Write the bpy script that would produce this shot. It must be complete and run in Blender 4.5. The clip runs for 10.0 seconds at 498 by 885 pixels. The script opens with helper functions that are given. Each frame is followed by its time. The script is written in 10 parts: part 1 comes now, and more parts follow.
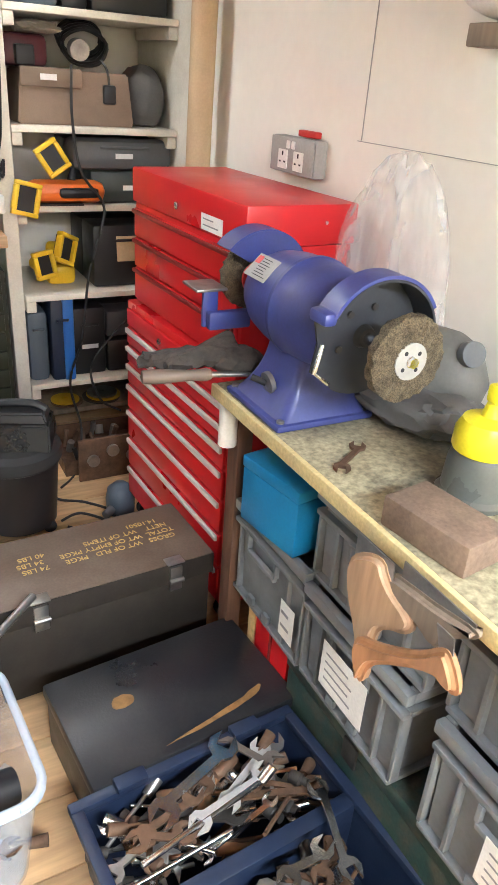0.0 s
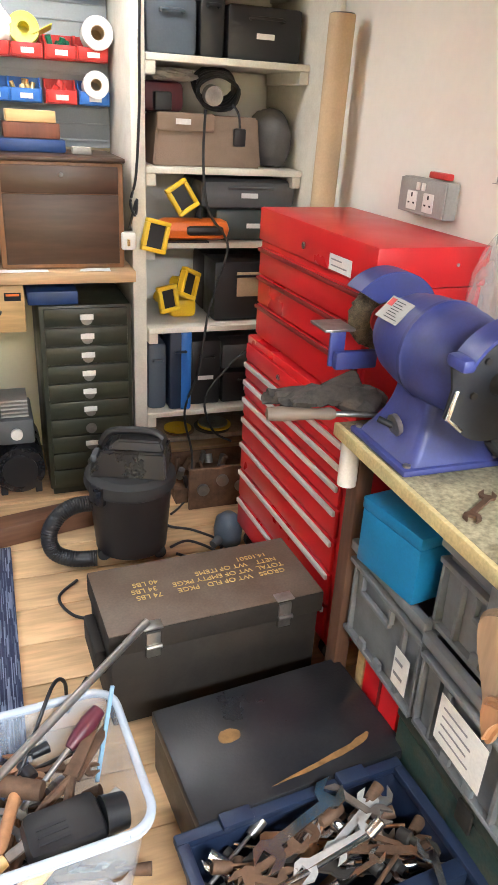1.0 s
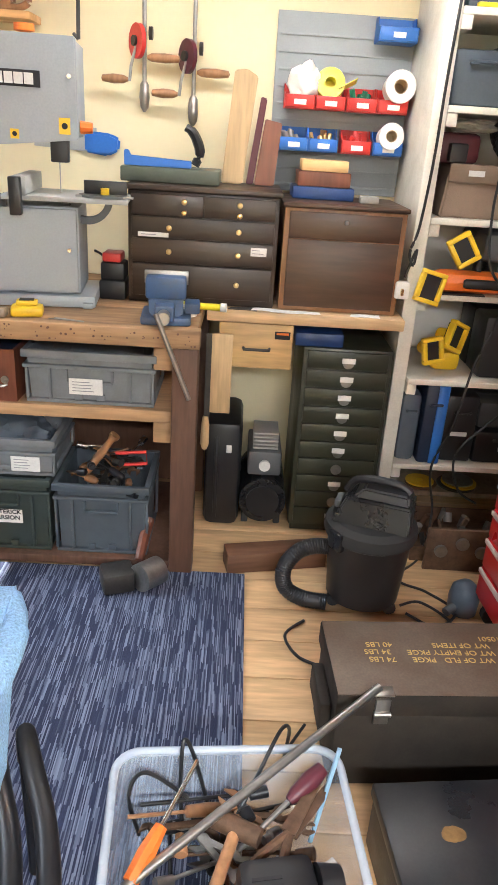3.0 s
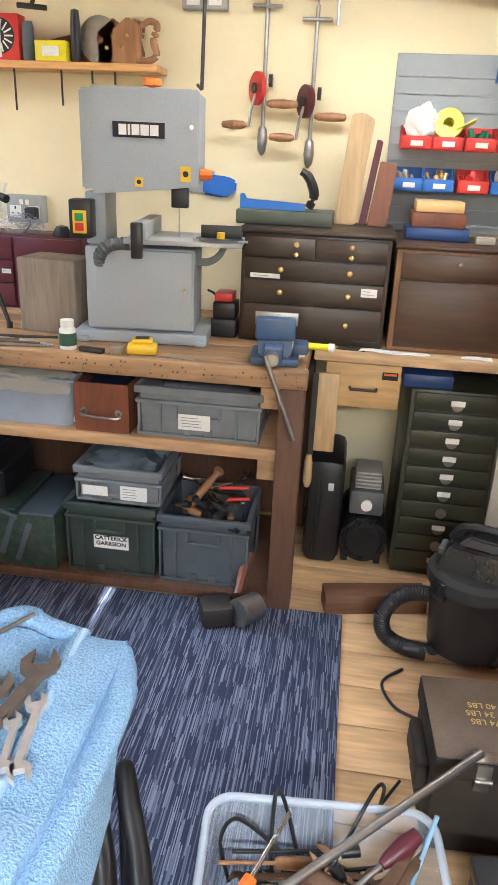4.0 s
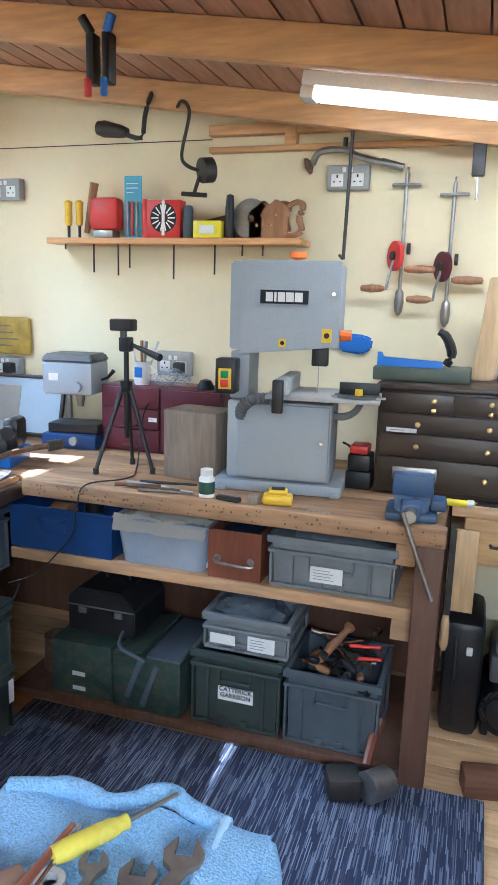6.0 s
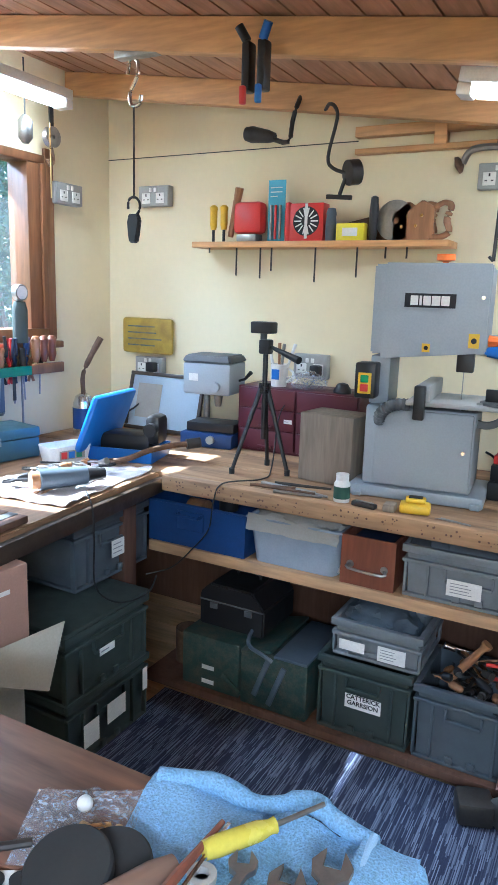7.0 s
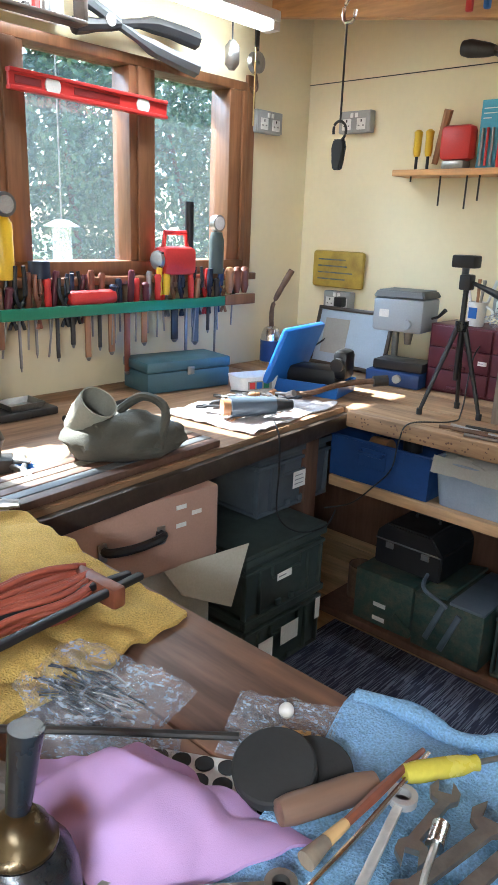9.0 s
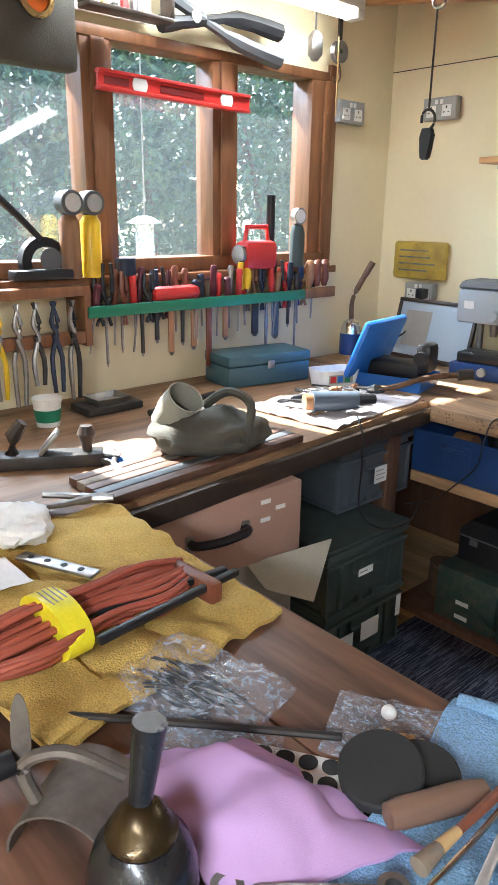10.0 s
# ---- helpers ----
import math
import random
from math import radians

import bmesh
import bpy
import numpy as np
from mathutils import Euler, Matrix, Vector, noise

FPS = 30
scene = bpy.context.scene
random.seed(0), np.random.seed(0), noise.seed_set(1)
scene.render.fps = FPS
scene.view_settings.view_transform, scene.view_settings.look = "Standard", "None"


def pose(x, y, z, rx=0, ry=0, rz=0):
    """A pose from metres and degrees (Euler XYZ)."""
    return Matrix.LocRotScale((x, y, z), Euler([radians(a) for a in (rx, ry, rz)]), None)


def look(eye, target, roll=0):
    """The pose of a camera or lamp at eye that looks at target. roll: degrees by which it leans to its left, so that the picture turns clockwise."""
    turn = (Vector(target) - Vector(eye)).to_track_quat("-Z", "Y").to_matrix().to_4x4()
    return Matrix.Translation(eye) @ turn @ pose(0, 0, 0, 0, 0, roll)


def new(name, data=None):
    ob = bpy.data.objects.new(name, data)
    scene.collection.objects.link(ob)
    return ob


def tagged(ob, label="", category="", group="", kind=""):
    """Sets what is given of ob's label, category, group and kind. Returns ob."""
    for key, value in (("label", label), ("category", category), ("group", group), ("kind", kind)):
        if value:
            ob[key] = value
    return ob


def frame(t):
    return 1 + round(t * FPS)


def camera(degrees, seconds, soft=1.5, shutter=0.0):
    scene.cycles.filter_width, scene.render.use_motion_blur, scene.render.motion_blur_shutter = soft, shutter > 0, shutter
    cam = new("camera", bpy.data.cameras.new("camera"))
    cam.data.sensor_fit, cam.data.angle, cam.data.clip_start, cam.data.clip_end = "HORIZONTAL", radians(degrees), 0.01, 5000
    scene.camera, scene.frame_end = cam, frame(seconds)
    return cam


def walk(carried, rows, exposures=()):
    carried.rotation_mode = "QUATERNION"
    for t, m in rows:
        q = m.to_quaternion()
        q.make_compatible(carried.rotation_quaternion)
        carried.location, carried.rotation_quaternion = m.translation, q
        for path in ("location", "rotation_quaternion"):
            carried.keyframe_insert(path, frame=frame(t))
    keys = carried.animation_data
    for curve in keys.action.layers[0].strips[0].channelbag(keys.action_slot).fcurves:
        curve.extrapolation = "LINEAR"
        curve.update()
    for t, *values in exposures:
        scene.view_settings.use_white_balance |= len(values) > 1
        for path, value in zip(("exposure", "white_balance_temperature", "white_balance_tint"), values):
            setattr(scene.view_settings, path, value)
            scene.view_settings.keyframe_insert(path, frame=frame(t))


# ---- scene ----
cam = camera(38.8, 10.0)
PATH = [
    (0, (0.753, 0.784, 1.296), (1.627, 2.335, 0.384), 4.3),
    (0.5, (0.731, 0.796, 1.303), (1.489, 2.423, 0.422), 3.6),
    (1, (0.705, 0.809, 1.308), (1.346, 2.501, 0.457), 3.4),
    (1.5, (0.682, 0.827, 1.313), (1.208, 2.573, 0.491), 3.3),
    (2, (0.658, 0.849, 1.313), (1.027, 2.64, 0.504), 3.5),
    (2.5, (0.633, 0.861, 1.317), (0.842, 2.682, 0.516), 3.7),
    (4, (0.602, 0.877, 1.386), (0.363, 2.713, 0.629), 2.6),
    (4.5, (0.594, 0.881, 1.408), (0.272, 2.745, 0.756), 1.6),
    (5, (0.591, 0.88, 1.425), (0.235, 2.778, 0.905), 1.4),
    (6.5, (0.536, 0.876, 1.427), (-0.237, 2.681, 1.045), 1.9),
    (7, (0.519, 0.868, 1.431), (-0.406, 2.595, 1.025), 1.8),
    (7.5, (0.504, 0.867, 1.424), (-0.543, 2.514, 0.986), 1.7),
    (8, (0.497, 0.857, 1.421), (-0.641, 2.43, 0.942), 1.7),
    (8.5, (0.485, 0.849, 1.414), (-0.724, 2.353, 0.889), 2.0),
    (9, (0.47, 0.84, 1.41), (-0.81, 2.261, 0.825), 2.2),
    (9.5, (0.457, 0.829, 1.41), (-0.896, 2.167, 0.796), 1.9),
    (10, (0.441, 0.812, 1.419), (-0.97, 2.089, 0.806), 0.9),
]
walk(cam, [(t, look(eye, target, roll)) for t, eye, target, roll in PATH], [(0.0, 3.75, 5900, 8), (2.5, 3.6, 6150, 10), (4.2, 3.35, 5950, 8), (5.0, 3.25, 5350, 6), (7.0, 3.05, 4950, 4), (8.5, 2.83, 5350, 3), (10.0, 2.74, 5850, 7)])

# ---- world, sun, lamps ----
world = bpy.data.worlds.new("sky")
scene.world = world
world.use_nodes = True
wn = world.node_tree.nodes
sky = wn.new("ShaderNodeTexSky")
sky.sky_type = "NISHITA"
sky.sun_disc = False
sky.sun_elevation = radians(46)
sky.sun_rotation = radians(-80)
wn["Background"].inputs["Strength"].default_value = 0.12
world.node_tree.links.new(sky.outputs["Color"], wn["Background"].inputs["Color"])
sun = new("sun", bpy.data.lights.new("sun", "SUN"))
sun.data.energy, sun.data.angle, sun.data.color = 5.0, radians(0.6), (1.0, 0.95, 0.86)
sun.matrix_world = look((-4.3, 1.45, 4.2), (-1.1, 2.0, 0.8))
# skylight standing in over the window's opening, outside
day = new("window_daylight", bpy.data.lights.new("window_daylight", "AREA"))
day.data.shape, day.data.size, day.data.size_y, day.data.energy = "RECTANGLE", 1.8, 0.8, 38
day.data.color = (0.70, 0.85, 1.0)
day.matrix_world = look((-2.55, 2.25, 2.75), (-1.2, 2.25, 1.2))


def tube_lamp(name, a, b, watts):
    """A long soft lamp lying just under a batten's diffuser, shining down."""
    a, b = Vector(a), Vector(b)
    ob = new(name, bpy.data.lights.new(name, "AREA"))
    ob.data.shape, ob.data.size, ob.data.size_y, ob.data.energy = "RECTANGLE", (b - a).length, 0.05, watts
    ob.data.color = (0.96, 0.98, 1.0)
    x = (b - a).normalized()
    y = Vector((0, 0, 1)).cross(x).normalized()
    z = x.cross(y)
    m = Matrix((x, y, z)).transposed().to_4x4()
    ob.matrix_world = Matrix.Translation((a + b) / 2) @ m
    return ob


tube_lamp("batten_glow_main", (0.06, 2.93, 1.955), (1.22, 2.93, 1.79), 0.5)
tube_lamp("batten_glow_window", (-1.52, 1.9, 2.10), (-1.52, 3.06, 2.10), 1.0)
# fill lamp added behind the viewpoint to brighten the room
tube_lamp("added_fill_lamp", (0.45, -0.22, 1.96), (1.65, -0.22, 1.77), 11)


# ---- materials ----
def material(name, colour, rough=0.6, metal=0.0, stain=0.25, stain_size=6.0, grain=0.05, grain_size=170.0, bump=0.06,
             stretch=(1, 1, 1), dark=None, coat=0.0, vary=0.0, transmission=0.0, alpha=1.0, emit=0.0):
    """A procedural surface: base colour, broad stains towards `dark`, fine grain, bump, and per-object variation."""
    m = bpy.data.materials.new(name)
    m.use_nodes = True
    nt = m.node_tree
    n, l = nt.nodes, nt.links
    p = n["Principled BSDF"]
    p.inputs["Metallic"].default_value = metal
    p.inputs["Coat Weight"].default_value = coat
    p.inputs["Coat Roughness"].default_value = 0.15
    p.inputs["Transmission Weight"].default_value = transmission
    p.inputs["Alpha"].default_value = alpha
    tc, mp = n.new("ShaderNodeTexCoord"), n.new("ShaderNodeMapping")
    mp.inputs["Scale"].default_value = stretch
    oi = n.new("ShaderNodeObjectInfo")
    add = n.new("ShaderNodeVectorMath")
    add.operation = "MULTIPLY_ADD"
    add.inputs[1].default_value = (1, 1, 1)
    seed = n.new("ShaderNodeVectorMath")
    seed.operation = "SCALE"
    seed.inputs[0].default_value = (7.3, 3.1, 5.7)
    l.new(oi.outputs["Random"], seed.inputs["Scale"])
    l.new(tc.outputs["Object"], add.inputs[0])
    l.new(seed.outputs[0], add.inputs[2])
    l.new(add.outputs[0], mp.inputs["Vector"])
    a, b = n.new("ShaderNodeTexNoise"), n.new("ShaderNodeTexNoise")
    a.inputs["Scale"].default_value, a.inputs["Detail"].default_value, a.inputs["Roughness"].default_value = stain_size, 5.0, 0.62
    b.inputs["Scale"].default_value, b.inputs["Detail"].default_value = grain_size, 3.0
    l.new(mp.outputs[0], a.inputs["Vector"])
    l.new(mp.outputs[0], b.inputs["Vector"])
    d = dark or tuple(c * 0.45 for c in colour)
    ra = n.new("ShaderNodeMapRange")
    ra.inputs["From Min"].default_value, ra.inputs["From Max"].default_value, ra.inputs["To Max"].default_value = 0.42, 0.72, stain
    l.new(a.outputs["Fac"], ra.inputs["Value"])
    mix = n.new("ShaderNodeMix")
    mix.data_type = "RGBA"
    mix.inputs["A"].default_value, mix.inputs["B"].default_value = (*colour, 1), (*d, 1)
    l.new(ra.outputs[0], mix.inputs["Factor"])
    rb = n.new("ShaderNodeMapRange")
    rb.inputs["From Min"].default_value, rb.inputs["From Max"].default_value = 0.3, 0.7
    rb.inputs["To Min"].default_value, rb.inputs["To Max"].default_value = 1 - grain, 1 + grain
    l.new(b.outputs["Fac"], rb.inputs["Value"])
    val = n.new("ShaderNodeMath")
    val.operation = "MULTIPLY_ADD"
    val.inputs[1].default_value, val.inputs[2].default_value = vary, 1 - vary / 2
    l.new(oi.outputs["Random"], val.inputs[0])
    both = n.new("ShaderNodeMath")
    both.operation = "MULTIPLY"
    l.new(rb.outputs[0], both.inputs[0])
    l.new(val.outputs[0], both.inputs[1])
    hsv = n.new("ShaderNodeHueSaturation")
    l.new(both.outputs[0], hsv.inputs["Value"])
    l.new(mix.outputs["Result"], hsv.inputs["Color"])
    l.new(hsv.outputs["Color"], p.inputs["Base Color"])
    rr = n.new("ShaderNodeMapRange")
    rr.inputs["From Min"].default_value, rr.inputs["From Max"].default_value = 0.3, 0.75
    rr.inputs["To Min"].default_value, rr.inputs["To Max"].default_value = max(0.03, rough - 0.1), min(1.0, rough + 0.15)
    l.new(a.outputs["Fac"], rr.inputs["Value"])
    l.new(rr.outputs[0], p.inputs["Roughness"])
    if bump:
        bp = n.new("ShaderNodeBump")
        bp.inputs["Strength"].default_value, bp.inputs["Distance"].default_value = bump, 0.004
        l.new(b.outputs["Fac"], bp.inputs["Height"])
        l.new(bp.outputs[0], p.inputs["Normal"])
    if emit:
        p.inputs["Emission Color"].default_value = (*colour, 1)
        p.inputs["Emission Strength"].default_value = emit
    return m


def wood(name, colour, along="x", dark=None, rough=0.6, vary=0.2, stain=0.6):
    s = {"x": (0.12, 1, 1), "y": (1, 0.12, 1), "z": (1, 1, 0.12)}[along]
    return material(name, colour, rough, stain=stain, stain_size=14, grain=0.16, grain_size=70, bump=0.12, stretch=s,
                    dark=dark or tuple(c * 0.5 for c in colour), vary=vary)


M_WHITE = material("white_painted_board", (0.86, 0.835, 0.76), 0.6, stain=0.10, stain_size=2, grain=0.012, grain_size=40, bump=0.03)
M_CREAM = material("cream_painted_board", (0.83, 0.73, 0.48), 0.6, stain=0.10, stain_size=1.6, grain=0.012, grain_size=40, bump=0.03)
M_PAINTWOOD = material("white_painted_wood", (0.74, 0.71, 0.62), 0.55, stain=0.35, stain_size=9, dark=(0.45, 0.40, 0.30))
M_PINE_X = wood("pine_planks", (0.66, 0.43, 0.22), "x", rough=0.45, vary=0.25)
M_CLAD = wood("ceiling_cladding", (0.40, 0.21, 0.12), "y", rough=0.5)
M_BEAM = wood("pine_beam", (0.64, 0.35, 0.14), "x", rough=0.5, stain=0.4)
M_BENCH = wood("worn_bench_wood", (0.42, 0.25, 0.125), "x", dark=(0.09, 0.05, 0.03), rough=0.6, stain=0.8)
M_BENCH_L = wood("worn_bench_wood_long", (0.36, 0.21, 0.11), "y", dark=(0.10, 0.06, 0.035), rough=0.5, stain=0.8)
M_LEG = wood("dark_stained_post", (0.13, 0.065, 0.04), "z", rough=0.55)
M_SHELFWOOD = wood("shelf_board", (0.50, 0.31, 0.16), "x", rough=0.6)
M_DESK = wood("pine_worktop", (0.62, 0.42, 0.23), "x", rough=0.5)
M_PINE = wood("pale_pine", (0.68, 0.45, 0.20), "x", rough=0.45, stain=0.3)
M_PINE_Z = wood("pale_pine_upright", (0.60, 0.42, 0.22), "z", rough=0.5, stain=0.4)
M_DARKWOOD = wood("dark_walnut", (0.046, 0.031, 0.022), "x", rough=0.4, stain=0.6)
M_CABWOOD = wood("brown_cabinet_wood", (0.080, 0.042, 0.024), "x", rough=0.4, stain=0.7)
M_OAKTRIM = wood("oak_trim", (0.26, 0.13, 0.06), "z", rough=0.4, stain=0.4)
M_MAHOG = wood("reddish_brown_wood", (0.20, 0.065, 0.035), "z", rough=0.4)
M_TABLE = wood("brown_table_wood", (0.20, 0.10, 0.062), "x", dark=(0.05, 0.026, 0.018), rough=0.42, stain=1.0)
M_FRAME = wood("stained_window_frame", (0.24, 0.105, 0.045), "z", rough=0.4, stain=0.5)
M_HANDLE = wood("tool_handle_wood", (0.38, 0.19, 0.09), "z", rough=0.4)
M_GREYWOOD = wood("grey_weathered_wood", (0.27, 0.215, 0.16), "z", rough=0.7)
M_OSB = material("worn_chipboard_top", (0.40, 0.36, 0.23), 0.8, stain=1.0, stain_size=6, dark=(0.05, 0.048, 0.042), grain=0.35, grain_size=110, bump=0.2)
M_CHIPEDGE = material("pale_board_edge", (0.72, 0.60, 0.30), 0.75, stain=0.35, stain_size=16, grain=0.12)
M_RED = material("red_enamel", (0.60, 0.010, 0.016), 0.33, coat=0.15, stain=0.10, stain_size=2, dark=(0.40, 0.01, 0.014), grain=0.01, bump=0)
M_REDDARK = material("dark_red_edge", (0.20, 0.012, 0.012), 0.4, stain=0.2)
M_STRIP = material("aluminium_strip", (0.66, 0.64, 0.60), 0.42, metal=0.15, stain=0.2)
M_CHROME = material("bright_chrome", (0.75, 0.75, 0.74), 0.18, metal=1.0, stain=0.3, stain_size=20)
M_BRIGHT = material("worn_bright_steel", (0.58, 0.57, 0.55), 0.35, metal=0.45, stain=0.4, stain_size=20)
M_OLDSTEEL = material("dark_old_steel", (0.17, 0.145, 0.125), 0.5, metal=0.45, stain=0.6, stain_size=25, dark=(0.07, 0.055, 0.045))
M_STEEL = material("dull_steel", (0.36, 0.35, 0.33), 0.38, metal=0.9, stain=0.5, stain_size=20)
M_RUST = material("rusty_iron", (0.15, 0.085, 0.05), 0.65, metal=0.35, stain=0.7, stain_size=25, dark=(0.05, 0.03, 0.02))
M_IRON = material("dark_iron", (0.055, 0.05, 0.045), 0.5, metal=0.5, stain=0.5, stain_size=20)
M_BRASS = material("brass", (0.70, 0.52, 0.24), 0.3, metal=1.0, stain=0.3)
M_BLUEGR = material("blue_grinder_enamel", (0.040, 0.055, 0.25), 0.42, coat=0.12, stain=0.75, stain_size=5, dark=(0.045, 0.05, 0.13), bump=0.03)
M_BLUE = material("blue_paint", (0.018, 0.056, 0.19), 0.4, stain=0.4, stain_size=9)
M_BLUEBOX = material("sky_blue_metal", (0.02, 0.22, 0.48), 0.35, stain=0.2, stain_size=6)
M_BLUEPL = material("blue_plastic", (0.03, 0.16, 0.55), 0.4, stain=0.12)
M_NAVY = material("navy_plastic", (0.014, 0.024, 0.055), 0.45, stain=0.35, stain_size=12)
M_BLACK = material("black_plastic", (0.011, 0.011, 0.013), 0.42, stain=0.3, stain_size=10, dark=(0.026, 0.026, 0.026), grain=0.05, bump=0.03)
M_BLACKGL = material("black_gloss_plastic", (0.014, 0.014, 0.016), 0.25, stain=0.3)
M_RUBBER = material("black_rubber", (0.02, 0.02, 0.02), 0.75, stain=0.3, dark=(0.05, 0.05, 0.05))
M_BLACKWOOD = material("black_painted_wood", (0.012, 0.013, 0.016), 0.36, stain=0.55, stain_size=7, dark=(0.042, 0.040, 0.038), grain=0.12, bump=0.1)
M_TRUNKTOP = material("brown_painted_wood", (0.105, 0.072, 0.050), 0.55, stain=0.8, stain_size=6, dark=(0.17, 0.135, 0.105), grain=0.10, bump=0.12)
# the same trunk's wood, its colour darkened to put shade on the sides
M_TRUNK = material("shaded_trunk_wood", (0.024, 0.018, 0.013), 0.75, stain=0.5, stain_size=8, dark=(0.014, 0.011, 0.009), grain=0.08)
M_GREYPL = material("grey_crate_plastic", (0.20, 0.215, 0.23), 0.5, stain=0.45, stain_size=10, dark=(0.10, 0.10, 0.10), vary=0.15, grain=0.03, bump=0.02)
M_GREYDK = material("blue_grey_crate_plastic", (0.088, 0.105, 0.122), 0.45, stain=0.4, stain_size=10, vary=0.15, grain=0.03, bump=0.02)
M_GREENCR = material("dark_green_crate_plastic", (0.045, 0.06, 0.054), 0.45, stain=0.4, stain_size=10, vary=0.15, grain=0.03, bump=0.02)
M_OLIVE = material("olive_enamel", (0.032, 0.036, 0.022), 0.38, stain=0.3, stain_size=6)
M_GREENBOX = material("chipped_green_paint", (0.02, 0.05, 0.042), 0.5, stain=0.9, stain_size=26, dark=(0.10, 0.085, 0.06), grain=0.2)
M_SAW = material("grey_machine_enamel", (0.36, 0.40, 0.44), 0.45, stain=0.12, stain_size=4, grain=0.04)
M_SAWLT = material("light_grey_enamel", (0.42, 0.43, 0.42), 0.45, stain=0.2)
M_SOCKET = material("grey_socket_metal", (0.36, 0.36, 0.34), 0.45, stain=0.25, stain_size=9)
M_SOCKWH = material("white_plastic", (0.80, 0.79, 0.75), 0.4, stain=0.08)
M_PAPER = material("paper_label", (0.80, 0.79, 0.76), 0.8, stain=0.15, stain_size=20, grain=0.05)
M_INK = material("black_ink", (0.015, 0.015, 0.018), 0.7, stain=0)
M_PRINT = material("grey_print", (0.28, 0.28, 0.30), 0.7, stain=0)
M_YELLOW = material("yellow_plastic", (0.80, 0.52, 0.02), 0.4, stain=0.15)
M_YELLOWB = material("bright_yellow_plastic", (0.82, 0.72, 0.02), 0.35, stain=0.1)
M_AMBER = material("amber_plastic", (0.58, 0.50, 0.07), 0.25, stain=0.35, stain_size=20, dark=(0.40, 0.33, 0.06))
M_ORANGE = material("orange_plastic", (0.80, 0.18, 0.025), 0.4, stain=0.2)
M_REDPL = material("red_plastic", (0.60, 0.035, 0.03), 0.4, stain=0.15)
M_GREY = material("mid_grey_plastic", (0.10, 0.105, 0.11), 0.5, stain=0.2)
M_SLATE = material("slate_grey_plastic", (0.085, 0.11, 0.14), 0.45, stain=0.2)
M_TAN = material("tan_canvas", (0.25, 0.18, 0.13), 0.85, stain=0.35, stain_size=7, grain_size=300, bump=0.3)
M_PEG = material("grey_louvre_metal", (0.33, 0.36, 0.38), 0.45, stain=0.15, stain_size=5, grain=0.03)
M_MAROON = material("maroon_enamel", (0.10, 0.016, 0.028), 0.4, stain=0.25)
M_TOWELB = material("pale_blue_terry", (0.28, 0.48, 0.74), 0.95, stain=0.45, stain_size=6, dark=(0.22, 0.40, 0.58), grain=0.24, grain_size=360, bump=1.0)
M_TOWELY = material("yellow_terry", (0.62, 0.42, 0.11), 0.95, stain=0.55, stain_size=7, dark=(0.36, 0.22, 0.045), grain=0.22, grain_size=360, bump=1.0)
M_PURPLE = material("lilac_microfibre", (0.52, 0.33, 0.60), 0.95, stain=0.12, stain_size=4, grain=0.03, grain_size=900, bump=0.12)
M_OLIVECL = material("olive_canvas", (0.088, 0.082, 0.063), 0.9, stain=0.35, stain_size=10, grain_size=300, bump=0.4)
M_CORD = material("red_orange_cable", (0.36, 0.085, 0.05), 0.45, stain=0.25, stain_size=20)
M_PINKBOX = material("pinkish_brown_board", (0.42, 0.26, 0.20), 0.6, stain=0.2, stain_size=5)
M_CARD = material("grey_card", (0.36, 0.34, 0.30), 0.8, stain=0.2)
M_CARDBROWN = material("brown_cardboard", (0.56, 0.42, 0.26), 0.8, stain=0.2, stain_size=4)
M_GREENSH = material("green_shelf_paint", (0.02, 0.20, 0.11), 0.4, stain=0.25)
M_TUB = material("translucent_white_plastic", (0.66, 0.76, 0.88), 0.3, stain=0.08, grain=0.02, bump=0, alpha=0.22)
M_TUBRIM = material("cloudy_plastic_rim", (0.62, 0.70, 0.80), 0.3, stain=0.08, grain=0.02, bump=0, alpha=0.55)
M_FELT = material("grey_felt", (0.11, 0.105, 0.10), 0.9, stain=0.2)
M_BRICK = material("rough_reddish_block", (0.23, 0.16, 0.115), 0.8, stain=0.6, stain_size=9, grain=0.15, bump=0.25)
M_LEAF = material("leaves", (0.10, 0.155, 0.085), 0.4, stain=0.5, stain_size=2, dark=(0.06, 0.10, 0.055), vary=0.5)
M_LAWN = material("lawn", (0.10, 0.16, 0.05), 0.9, stain=0.5, stain_size=1.5)
M_DIFF = material("lit_diffuser", (1.0, 0.97, 0.90), 0.5, stain=0, grain=0, bump=0, emit=2.6)
M_GLASS = bpy.data.materials.new("window_glass")
M_GLASS.use_nodes = True
_n = M_GLASS.node_tree.nodes
_g, _t, _mx = _n.new("ShaderNodeBsdfGlossy"), _n.new("ShaderNodeBsdfTransparent"), _n.new("ShaderNodeMixShader")
_g.inputs["Roughness"].default_value = 0.02
_mx.inputs[0].default_value = 0.06
M_GLASS.node_tree.links.new(_t.outputs[0], _mx.inputs[1])
M_GLASS.node_tree.links.new(_g.outputs[0], _mx.inputs[2])
_d, _dm = _n.new("ShaderNodeBsdfTranslucent"), _n.new("ShaderNodeMixShader")
_d.inputs["Color"].default_value, _dm.inputs[0].default_value = (0.80, 0.88, 0.95, 1), 0.014
M_GLASS.node_tree.links.new(_mx.outputs[0], _dm.inputs[1])
M_GLASS.node_tree.links.new(_d.outputs[0], _dm.inputs[2])
M_GLASS.node_tree.links.new(_dm.outputs[0], _n["Material Output"].inputs["Surface"])
